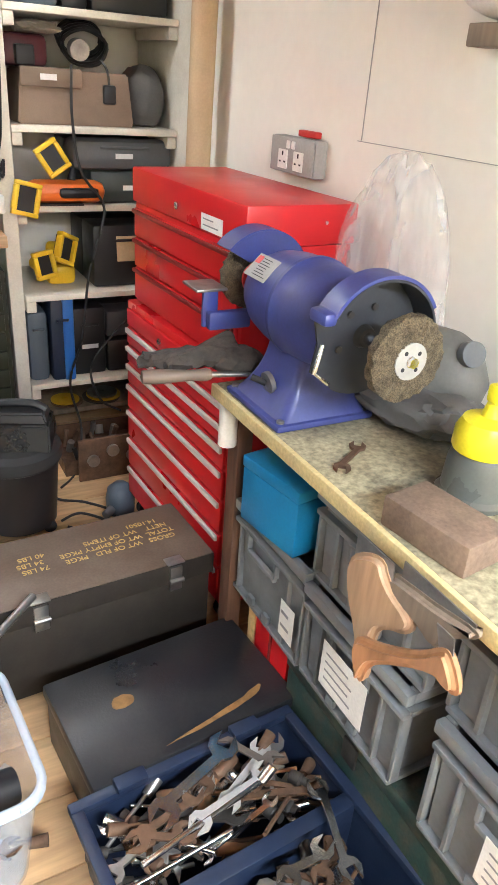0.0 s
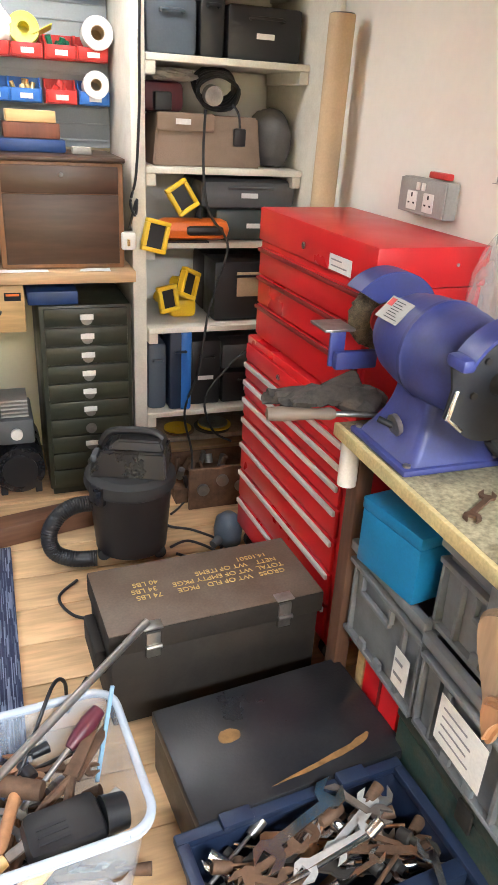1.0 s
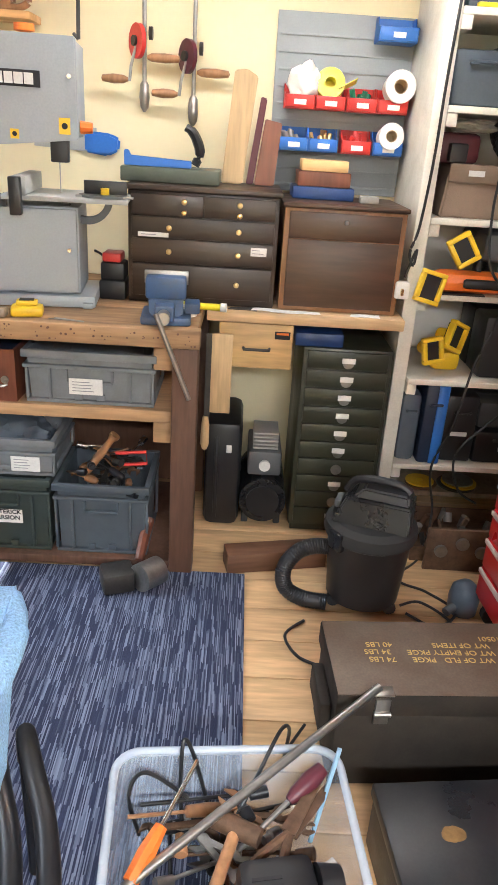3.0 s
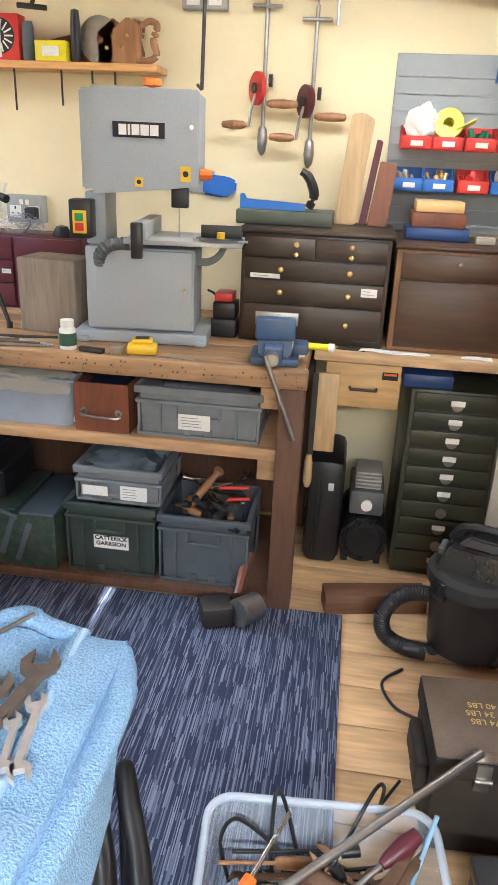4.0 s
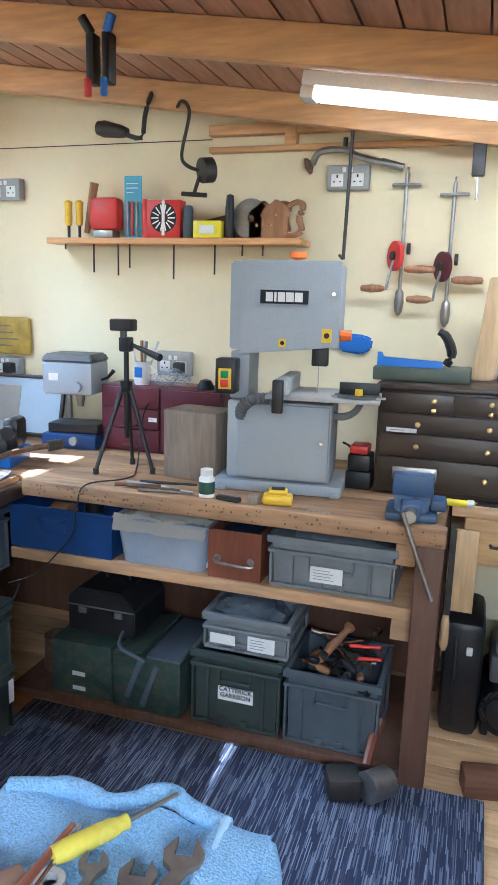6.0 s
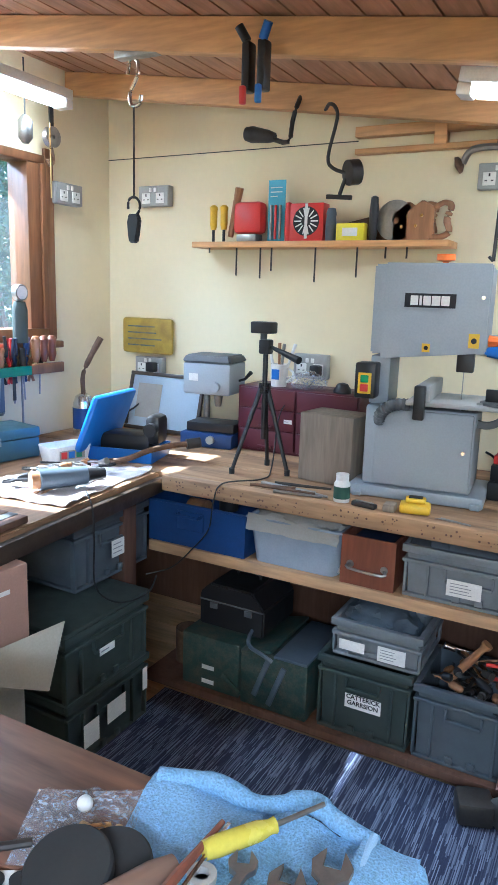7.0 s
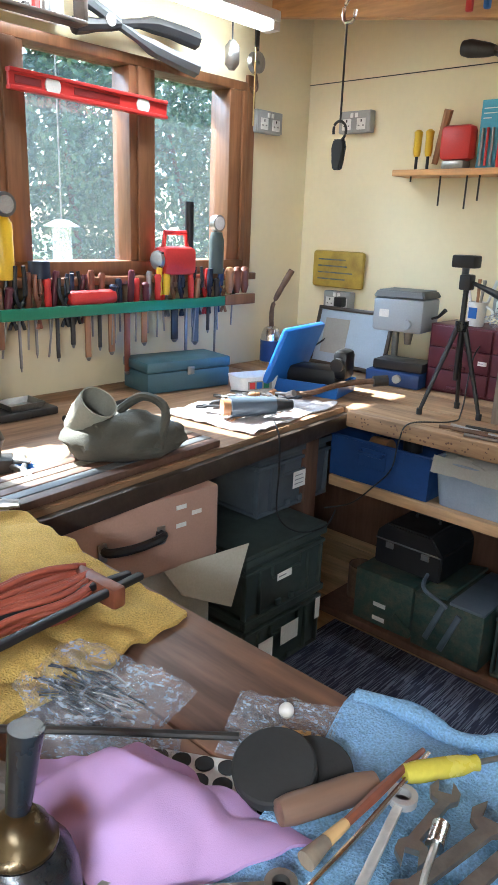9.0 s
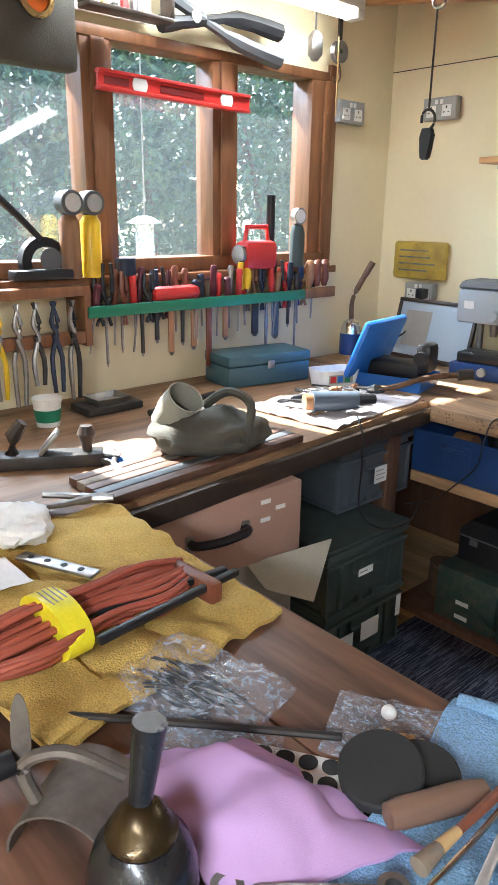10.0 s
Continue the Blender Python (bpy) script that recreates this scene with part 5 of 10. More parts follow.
# wall fittings
def double_socket(x, y, z, rz, label, w=0.15, h=0.088, group="metal clad sockets"):
    """A surface mounted double socket; its face looks to -y before the turn."""
    t = thing("wall_socket", label, "wall socket", x, y, z, rz, group)
    part("back_box", box(bmnew(), -w / 2, w / 2, -0.036, -0.001, -h / 2, h / 2, 0.005), M_SOCKET, t)
    fp = part("face_plate", box(bmnew(), -w / 2 + 0.002, w / 2 - 0.002, -0.041, -0.0365, -h / 2 + 0.002, h / 2 - 0.002, 0.002), M_SOCKET, t)
    for s in (-1, 1):
        o = part("outlet", box(bmnew(), s * 0.037 - 0.022, s * 0.037 + 0.022, -0.043, -0.0412, -0.032, 0.012, 0.002), M_SOCKWH, t)
        for px, pz, pw, ph in ((0, 0.003, 0.003, 0.005), (-0.011, -0.016, 0.004, 0.002), (0.011, -0.016, 0.004, 0.002)):
            part("pin_hole", box(bmnew(), s * 0.037 + px - pw, s * 0.037 + px + pw, -0.0436, -0.0431, pz - ph, pz + ph), M_INK, o)
        part("rocker", box(bmnew(), s * 0.012 - 0.007, s * 0.012 + 0.007, -0.046, -0.0412, 0.016, 0.034, 0.002), M_SOCKWH, t)
    return t


es = double_socket(XR - 0.001, 2.395, 1.135, -90, "grey metal double socket with a red tag on the white wall", 0.205, 0.085)
part("red_tag", box(bmnew(), -0.01, 0.07, -0.02, -0.001, 0.045, 0.06, 0.003), M_REDPL, es)
pp = thing("cardboard_tube", "tall brown cardboard tube leaning in the corner", "tube")
part("tube_wall", rod(bmnew(), (1.675, 2.90, 0.0), (1.69, 2.875, 1.56), 0.037, seg=22), M_CARDBROWN, pp)
part("core", rod(bmnew(), (1.69, 2.875, 1.5605), (1.69, 2.875, 1.563), 0.033, seg=22), M_GREY, pp)
wl = thing("bulkhead_lamp", "white bulkhead wall lamp on a wooden block", "wall lamp", XR, 1.79, 1.445)
lathe(b := bmnew(), [(0.10, 0), (0.10, 0.02), (0.09, 0.05), (0.06, 0.075), (0.0, 0.085)], Matrix.Translation((-0.002, 0, 0.03)) @ Matrix.Rotation(radians(-90), 4, "Y") @ Matrix.Diagonal((0.65, 1, 1, 1)), 26)
part("dome", b, M_SOCKWH, wl)
part("wood_block", box(bmnew(), -0.05, -0.002, -0.03, 0.05, -0.075, -0.04, 0.003), M_GREYWOOD, wl)

# hanging saws at the bench front
def saw_handle(outline, x, mat, label, blade=None):
    """A carved flat handle in the y, z plane, hung by its blade."""
    for _ in range(2):
        outline = [q for a, c in zip(outline, outline[1:] + outline[:1]) for q in ((a[0] * 0.75 + c[0] * 0.25, a[1] * 0.75 + c[1] * 0.25), (a[0] * 0.25 + c[0] * 0.75, a[1] * 0.25 + c[1] * 0.75))]
    t = thing("hand_saw", label, "hand saw")
    m = Matrix.Translation((x, 0, 0)) @ Matrix(((0, 0, 1, 0), (1, 0, 0, 0), (0, 1, 0, 0), (0, 0, 0, 1)))
    b = slab(bmnew(), outline, 0.022, m)
    bmesh.ops.bevel(b, geom=list({e for f in b.faces if len(f.verts) > 4 for e in f.edges}), offset=0.0085, segments=3, affect="EDGES")
    part("handle", b, mat, t)
    if blade:
        part("blade", slab(bmnew(), blade, 0.002, Matrix.Translation((0.01, 0, 0)) @ m), M_STEEL, t)
    return t


M_SAWH = wood("varnished_beech", (0.52, 0.27, 0.13), "z", rough=0.35, stain=0.5)
M_SAWP = wood("pale_worn_beech", (0.46, 0.31, 0.19), "z", rough=0.45, stain=0.5)
saw_handle([(1.429, 0.712), (1.36, 0.753), (1.339, 0.719), (1.282, 0.704), (1.285, 0.673), (1.334, 0.649), (1.35, 0.62), (1.346, 0.535), (1.367, 0.534), (1.389, 0.599), (1.424, 0.659)], 1.2855, M_SAWP, "hand saw with a pale worn beech handle hanging at the bench", [(1.335, 0.70), (1.42, 0.70), (1.42, 0.75), (1.34, 0.75)])
saw_handle([(1.367, 0.622), (1.314, 0.645), (1.245, 0.692), (1.214, 0.729), (1.197, 0.732), (1.17, 0.693), (1.184, 0.678), (1.217, 0.686), (1.297, 0.626), (1.325, 0.596), (1.334, 0.55), (1.354, 0.567)], 1.262, M_SAWH, "hand saw with an orange beech handle hanging at the bench", [(1.19, 0.69), (1.21, 0.70), (1.23, 0.75), (1.20, 0.75)])
saw_handle([(1.355, 0.732), (1.297, 0.74), (1.26, 0.744), (1.199, 0.757), (1.187, 0.748), (1.227, 0.72), (1.235, 0.692), (1.254, 0.681), (1.279, 0.692), (1.334, 0.699)], 1.293, M_GREYWOOD, "old hand saw with a dull grey wooden handle", [(1.20, 0.74), (1.33, 0.73), (1.33, 0.76), (1.20, 0.76)])

# stacked under the bench
sc0 = thing("storage_chest", "long dark green chipped steel trunk under the bench", "trunk")
part("body", box(bmnew(), 1.392, 1.738, 0.552, 1.683, 0.0, 0.225, 0.005), M_GREENBOX, sc0)
part("lid", box(bmnew(), 1.388, 1.742, 0.548, 1.687, 0.227, 0.268, 0.006), M_GREENBOX, sc0)
for y0 in (0.8, 1.45):
    part("catch", box(bmnew(), 1.382, 1.3875, y0 - 0.02, y0 + 0.02, 0.20, 0.25, 0.001), M_IRON, sc0)
rb = thing("red_box", "red painted box under the grey crate", "box")
part("body", box(bmnew(), 1.40, 1.70, 1.70, 1.84, 0.0, 0.262, 0.004), M_RED, rb)
part("seam", box(bmnew(), 1.396, 1.3995, 1.765, 1.772, 0.01, 0.255), M_REDDARK, rb)
single("timber_offcut", box(bmnew(), 1.40, 1.70, 1.845, 1.875, 0.0, 0.262, 0.003), M_PINE, "upright pine offcut supporting a crate", "timber")
G = "grey plastic stacking crate under the bench"
crate(1.52, 1.798, 0.264, 0.335, 0.30, 0.237, M_GREYPL, "grey plastic stacking crate with a taped label", -90, [(0.125, 0.09, 0.05, 0.085, 2)])
crate(1.52, 1.483, 0.270, 0.30, 0.30, 0.215, M_GREYPL, "grey plastic stacking crate with a large white label", -90, [(-0.0, 0.10, 0.13, 0.10, 4)])
crate(1.535, 1.485, 0.487, 0.33, 0.30, 0.19, M_GREYPL, G, -90)
crate(1.52, 1.115, 0.270, 0.32, 0.30, 0.23, M_GREYPL, "grey plastic stacking crate with a paper label", -90, [(0.03, 0.10, 0.12, 0.09, 4)])
crate(1.535, 1.125, 0.502, 0.33, 0.30, 0.19, M_GREYPL, G, -90, [(0.05, 0.09, 0.03, 0.03, 1)])
crate(1.53, 0.74, 0.270, 0.33, 0.30, 0.215, M_GREYPL, G, -90)
bb2 = thing("cash_box", "sky blue metal box standing on a grey crate", "metal box", 1.41, 1.772, 0.5025, 9)
part("body", box(bmnew(), -0.054, 0.064, -0.084, 0.084, 0, 0.118, 0.003), M_BLUEBOX, bb2)
part("lid", box(bmnew(), -0.056, 0.066, -0.086, 0.086, 0.119, 0.145, 0.004), M_BLUEBOX, bb2)

# corner floor things beside the vacuum
ti = thing("metal_tray", "dark metal tray full of small machine parts under the shelves", "tray", 1.46, 3.12, 0.0)
part("body", shell(bmnew(), 0.42, 0.30, 0.06, 0.004, 0.97), M_RUST, ti)
rnd = random.Random(9)
for k in range(26):
    x0, y0 = rnd.uniform(-0.18, 0.18), rnd.uniform(-0.12, 0.12)
    part("machine_part", rod(bmnew(), (x0, y0, 0.02), (x0 + rnd.uniform(-.02, .02), y0 + rnd.uniform(-.02, .02), rnd.uniform(0.05, 0.085)), rnd.uniform(0.006, 0.016), seg=10), rnd.choice([M_RUST, M_STEEL, M_IRON]), ti)
sh2 = thing("crate_of_castings", "rusty wooden crate of old castings under the shelves", "crate", 1.49, 3.02, 0.0)
part("front_board", box(bmnew(), -0.2, 0.2, -0.10, -0.085, 0.0, 0.16, 0.003), M_RUST, sh2)
for k in range(5):
    part("casting", rod(bmnew(), (-0.15 + 0.07 * k, -0.112, 0.08 + 0.03 * (k % 2)), (-0.15 + 0.07 * k, -0.10, 0.08 + 0.03 * (k % 2)), 0.022, seg=14), M_STEEL, sh2)
pg = thing("motor_housing", "small grey motor with a domed cover on the floor", "motor", 1.365, 2.70, 0.0)
lathe(b := bmnew(), [(0.045, 0), (0.048, 0.05), (0.042, 0.085), (0.02, 0.105), (0, 0.107)], seg=22)
part("cover", b, M_SLATE, pg)
part("spout", rod(bmnew(), (-0.03, -0.02, 0.03), (-0.065, -0.045, 0.022), 0.014), M_GREY, pg)
for k, pts in enumerate(([(1.18, 2.66, 0.006), (1.26, 2.60, 0.006), (1.34, 2.68, 0.006), (1.27, 2.78, 0.006), (1.18, 2.80, 0.03), (1.20, 2.95, 0.006)], [(1.17, 2.70, 0.006), (1.24, 2.72, 0.006), (1.31, 2.62, 0.006), (1.22, 2.56, 0.006), (1.12, 2.58, 0.006)],
                         [(0.86, 2.60, 0.006), (0.80, 2.53, 0.006), (0.83, 2.44, 0.006), (0.90, 2.40, 0.006)])):
    tube(b := bmnew(), pts, 0.0045, 8, soft=8)
    single("power_cable", b, M_BLACK, "black power cable lying on the floorboards", "cable")


# ---- things on and under the back bench ----
RXF = Matrix.Rotation(radians(90), 4, "X")  # a flat piece stood up to face -y
bs = thing("bandsaw", "grey bench bandsaw with a black name plate and orange knobs", "bandsaw", -0.035, 2.99, 0.816, 6)
part("base", box(bmnew(), -0.205, 0.212, 0, 0.26, 0, 0.036, 0.006), M_SAW, bs)
for sx in (-0.19, 0.175):
    part("foot", box(bmnew(), sx, sx + 0.03, -0.012, 0.27, 0.0, 0.018, 0.003), M_SAW, bs)
part("lower_housing", box(bmnew(), -0.168, 0.17, 0.02, 0.23, 0.037, 0.292, 0.01), M_SAW, bs)
ld = part("lower_door", box(bmnew(), -0.13, 0.163, 0.006, 0.0195, 0.045, 0.285, 0.004), M_SAW, bs)
part("door_screw", rod(bmnew(), (0.14, 0.0055, 0.17), (0.14, 0.001, 0.17), 0.006), M_CHROME, ld)
part("column", box(bmnew(), -0.168, -0.105, 0.05, 0.20, 0.293, 0.445, 0.006), M_SAW, bs)
slab(b := bmnew(), [(-0.165, 0.452), (-0.165, 0.722), (0.175, 0.722), (0.175, 0.478)], 0.20, Matrix.Translation((0, 0.215, 0)) @ RXF, 0.006)
part("upper_housing", b, M_SAW, bs)
slab(b := bmnew(), [(-0.13, 0.440), (-0.13, 0.726), (0.178, 0.726), (0.178, 0.472)], 0.016, Matrix.Translation((0, 0.014, 0)) @ RXF, 0.004)
ud = part("upper_door", b, M_SAW, bs)
part("door_screw", rod(bmnew(), (0.158, -0.0025, 0.63), (0.158, -0.006, 0.63), 0.006), M_CHROME, ud)
pl = part("name_plate", box(bmnew(), -0.066, 0.082, -0.0045, -0.0025, 0.597, 0.638), M_INK, ud, "black name plate")
for k, w in enumerate((0.022, 0.007, 0.022, 0.024, 0.024)):
    x0 = -0.0485 + (0, 0.026, 0.037, 0.062, 0.089)[k]
    part("mark", box(bmnew(), x0, x0 + w, -0.0062, -0.005, 0.6035, 0.6315), M_PAPER, pl)
for x0, x1, z0, z1 in ((0.127, 0.157, 0.485, 0.527), (-0.005, 0.018, 0.467, 0.492)):
    w = part("warning_sticker", box(bmnew(), x0, x1, -0.0035, -0.0025, z0, z1), M_YELLOW, ud, "orange warning sticker")
    part("symbol", rod(bmnew(), ((x0 + x1) / 2, -0.0036, (z0 + z1) / 2), ((x0 + x1) / 2, -0.0042, (z0 + z1) / 2), (x1 - x0) * 0.28), M_INK, w)
part("guide_knob", rod(bmnew(), (0.178, 0.06, 0.505), (0.212, 0.06, 0.505), 0.018, 0.014, 8), M_ORANGE, bs)
part("tension_knob", lathe(bmnew(), [(0.009, 0), (0.009, 0.012), (0.028, 0.016), (0.028, 0.034), (0, 0.034)], Matrix.Translation((0.03, 0.10, 0.7225)), 10), M_ORANGE, bs)
part("blade_guide", box(bmnew(), 0.095, 0.145, 0.03, 0.07, 0.41, 0.474, 0.004), M_BLACK, bs)
part("blade", box(bmnew(), 0.116, 0.118, 0.045, 0.055, 0.325, 0.41), M_STEEL, bs)
part("table", box(bmnew(), -0.03, 0.315, -0.07, 0.19, 0.312, 0.326, 0.003), M_SAWLT, bs)
part("trunnion", hood(bmnew(), 0.075, 0.03, 180, 350, 0.02), M_GREY, bs).matrix_basis = Matrix.Translation((0.19, 0.05, 0.316))
part("fence", box(bmnew(), 0.0, 0.04, -0.075, 0.20, 0.3265, 0.375, 0.003), M_SAWLT, bs)
part("fence_clamp", box(bmnew(), -0.002, 0.03, -0.105, -0.076, 0.275, 0.375, 0.004), M_BLACK, bs)
mg = part("mitre_gauge", lathe(bmnew(), [(0.07, 0), (0.07, 0.006), (0, 0.006)], Matrix.Translation((0.245, -0.01, 0.327)), 20), M_GREY, bs)
part("mitre_fence", box(bmnew(), 0.19, 0.31, -0.015, 0.0, 0.334, 0.37, 0.002), M_BLACK, mg)
part("mitre_knob", rod(bmnew(), (0.25, -0.03, 0.334), (0.25, -0.03, 0.352), 0.012), M_YELLOW, mg)
rodp = part("mitre_bar", box(bmnew(), 0.17, 0.33, -0.05, -0.038, 0.327, 0.333), M_STEEL, mg)
hose = smooth_path([(-0.03, 0.0, 0.305), (-0.08, -0.015, 0.30), (-0.115, 0.0, 0.27), (-0.12, 0.02, 0.24)], 8)
tube(b := bmnew(), hose, [0.02 if k % 2 else 0.016 for k in range(len(hose))], 12)
part("dust_port", b, M_GREY, bs)
swb = part("switch_box", box(bmnew(), -0.20, -0.135, -0.02, 0.049, 0.315, 0.425, 0.006), M_BLACK, bs)
part("switch_plate", box(bmnew(), -0.188, -0.147, -0.024, -0.0205, 0.33, 0.395, 0.002), M_YELLOW, swb)
part("start_button", box(bmnew(), -0.18, -0.155, -0.029, -0.0245, 0.365, 0.388, 0.003), material("green_button", (0.02, 0.28, 0.09), 0.4), swb)
part("stop_button", box(bmnew(), -0.18, -0.155, -0.029, -0.0245, 0.337, 0.36, 0.003), M_REDPL, swb)

# blue vice at the bench corner
M_VICE = material("worn_blue_vice_paint", (0.045, 0.10, 0.22), 0.45, stain=0.7, stain_size=12, dark=(0.10, 0.10, 0.10))
vi = thing("bench_vice", "blue steel bench vice with worn jaws", "vice", 0.40, 2.91, 0.816, 4)
part("base", box(bmnew(), -0.07, 0.075, -0.06, 0.09, 0, 0.025, 0.008), M_VICE, vi)
part("body", frustum(bmnew(), (-0.045, 0.05, -0.05, 0.07, 0.0255), (-0.05, 0.055, -0.02, 0.08, 0.105)), M_VICE, vi)
part("jaw", box(bmnew(), -0.06, 0.065, 0.0, 0.03, 0.1055, 0.14, 0.006), M_VICE, vi)
part("moving_jaw", box(bmnew(), -0.055, 0.06, -0.055, -0.008, 0.075, 0.138, 0.008), M_VICE, vi)
part("jaw_plate", box(bmnew(), -0.06, 0.065, -0.0075, -0.001, 0.11, 0.148, 0.002), M_STEEL, vi)
part("slide", box(bmnew(), -0.025, 0.028, -0.12, -0.0555, 0.025, 0.07, 0.006), M_VICE, vi)
part("screw", rod(bmnew(), (0.0, -0.16, 0.045), (0.0, -0.1205, 0.045), 0.018), M_STEEL, vi)
part("tommy_bar", rod(bmnew(), (-0.02, -0.165, 0.06), (0.075, -0.17, -0.18), 0.007), M_STEEL, vi)
part("anvil_wing", box(bmnew(), 0.0555, 0.10, -0.03, 0.05, 0.03, 0.06, 0.006), M_VICE, vi)

# small things by the vice
bt = thing("battery_pack", "yellow power tool battery on the bench edge", "battery", 0.005, 2.885, 0.816, 12)
part("case", box(bmnew(), -0.045, 0.045, -0.03, 0.035, 0, 0.028, 0.008), M_YELLOW, bt)
part("shoe", box(bmnew(), -0.03, 0.03, -0.01, 0.032, 0.0285, 0.042, 0.005), M_YELLOW, bt)
part("contacts", box(bmnew(), -0.02, 0.02, 0.0, 0.03, 0.0425, 0.044), M_BLACK, bt)
pb = thing("pill_bottle", "small white plastic bottle with a dark label", "bottle", -0.222, 2.87, 0.816)
lathe(b := bmnew(), [(0.024, 0), (0.025, 0.004), (0.025, 0.058), (0.018, 0.068), (0, 0.068)], seg=20)
part("body", b, M_SOCKWH, pb)
lathe(b := bmnew(), [(0.0255, 0.012), (0.0255, 0.05)], seg=20)
part("label_band", b, material("dark_green_label", (0.03, 0.09, 0.06), 0.6), pb)
part("cap", rod(bmnew(), (0, 0, 0.0685), (0, 0, 0.088), 0.02), M_SOCKWH, pb)
for k, (x0, y0, rz, L, mt) in enumerate(((-0.36, 2.845, 8, .16, M_STEEL), (-0.40, 2.86, 3, .18, M_RUST), (-0.42, 2.90, -4, .2, M_STEEL), (-0.38, 2.93, 10, .19, M_IRON), (-0.35, 2.885, -12, .17, M_STEEL), (-0.46, 2.87, 16, .15, M_RUST))):
    rod(b := bmnew(), (-L / 2, 0, 0.006), (L / 2, 0, 0.006), 0.006, 0.004)
    single("turning_tool", b, mt, "steel chisel blank lying on the bench", "chisel", x0, y0, 0.8165 + 0.004 * (k % 2), rz, "chisels on the bench")
kn = thing("folding_knife", "dark folding knife on the bench", "knife", -0.13, 2.845, 0.8165, -10)
part("handle", box(bmnew(), -0.05, 0.03, -0.012, 0.012, 0, 0.016, 0.005), M_IRON, kn)
part("clip", box(bmnew(), -0.04, 0.02, -0.004, 0.004, 0.0165, 0.019, 0.001), M_STEEL, kn)
single("oil_stone", box(bmnew(), -0.018, 0.018, -0.02, 0.03, 0, 0.025, 0.006), M_GREYWOOD, "worn brown sharpening stone", "stone", -0.062, 2.85, 0.8165, 5)
b = bmnew()
slab(b, [(-0.05, -0.004), (0.06, 0.0), (0.055, 0.012), (-0.04, 0.014), (-0.03, 0.006)], 0.002)
single("steel_rule", b, M_STEEL, "bent bright steel blade lying on the bench", "blade", 0.12, 2.85, 0.8165, -14)
rt = thing("rubber_mallet", "short tool with a yellow handle behind the vice", "hammer", 0.505, 3.07, 0.83, -4)
part("handle", rod(bmnew(), (-0.09, 0, 0), (0.05, 0, 0), 0.011), M_YELLOWB, rt)
part("ferrule", rod(bmnew(), (0.0505, 0, 0), (0.07, 0, 0), 0.014), M_PAPER, rt)
single("tape_roll", lathe(bmnew(), [(0.012, 0), (0.032, 0), (0.032, 0.026), (0.012, 0.026), (0.012, 0)], seg=22), M_SOCKWH, "roll of white tape on the bench", "tape", 0.455, 3.0, 0.816)
cp = thing("stack_of_cases", "small stack of dark tool cases beside the saw", "case", 0.20, 3.20, 0.816)
for nm, bxs, mt in (("lower_case", (-0.04, 0.045, -0.05, 0.05, 0, 0.06), M_BLACK), ("upper_case", (-0.035, 0.04, -0.045, 0.045, 0.061, 0.115), M_BLACK), ("red_case", (-0.03, 0.03, -0.04, 0.04, 0.116, 0.145), M_REDPL)):
    part(nm, box(bmnew(), *bxs, 0.006), mt, cp)
tube(b := bmnew(), [(0.165, 3.26, 0.822), (0.17, 3.24, 0.86), (0.185, 3.22, 0.90), (0.16, 3.23, 0.94), (0.14, 3.2, 0.96)], 0.004, soft=5)
single("power_cable", b, M_BLACK, "black saw cable looping on the bench", "cable")

# block, tripod, chest, drill, picture
b = bmnew()
box(b, -0.10, 0.10, -0.075, 0.075, 0, 0.235, 0.004)
single("wood_block", b, M_GREYWOOD, "large upright block of sawn grey brown timber", "block", -0.345, 3.11, 0.816, -6)
tp = thing("tripod", "black camera tripod standing on the bench", "tripod", -0.60, 3.06, 0.816)
for k, (dx, dy) in enumerate(((-0.075, -0.085), (0.10, 0.0), (-0.03, 0.10))):
    lg = part("leg", tube(bmnew(), [(dx, dy, 0.012), (dx * 0.55, dy * 0.55, 0.16), (dx * 0.12, dy * 0.12, 0.30)], [0.007, 0.008, 0.010]), M_BLACK, tp)
    part("rubber_foot", rod(bmnew(), (dx, dy, 0.0), (dx, dy, 0.02), 0.010), M_RUBBER, lg)
part("centre_column", rod(bmnew(), (0, 0, 0.12), (0, 0, 0.45), 0.009), M_BLACK, tp)
part("collar", rod(bmnew(), (0, 0, 0.285), (0, 0, 0.32), 0.022), M_BLACKGL, tp)
part("pan_head", box(bmnew(), -0.02, 0.02, -0.02, 0.02, 0.42, 0.47, 0.006), M_BLACK, tp)
part("camera_plate", box(bmnew(), -0.05, 0.03, -0.028, 0.028, 0.49, 0.53, 0.006), M_BLACK, tp)
part("head_neck", rod(bmnew(), (-0.01, 0, 0.47), (-0.01, 0, 0.49), 0.012), M_GREY, tp)
part("pan_handle", rod(bmnew(), (0.02, 0, 0.445), (0.15, -0.05, 0.41), 0.006, 0.013), M_BLACK, tp)
mc = thing("drawer_chest", "maroon steel chest of small drawers", "drawer chest", -0.61, 3.44, 0.816)
part("carcass", box(bmnew(), -0.26, 0.26, -0.08, 0.12, 0, 0.262, 0.004), M_MAROON, mc)
for c in range(2):
    for r in range(3):
        x0 = -0.25 + 0.255 * c
        d0 = part("drawer", box(bmnew(), x0, x0 + 0.245, -0.090, -0.081, 0.012 + 0.083 * r, 0.09 + 0.083 * r, 0.003), M_MAROON, mc)
        part("pull", box(bmnew(), x0 + 0.09, x0 + 0.155, -0.100, -0.0905, 0.02 + 0.083 * r, 0.03 + 0.083 * r, 0.003), M_MAROON, d0)
label_on(mc, Matrix.Translation((-0.03, -0.0915, 0.135)) @ RXF, 0.035, 0.016, 1)
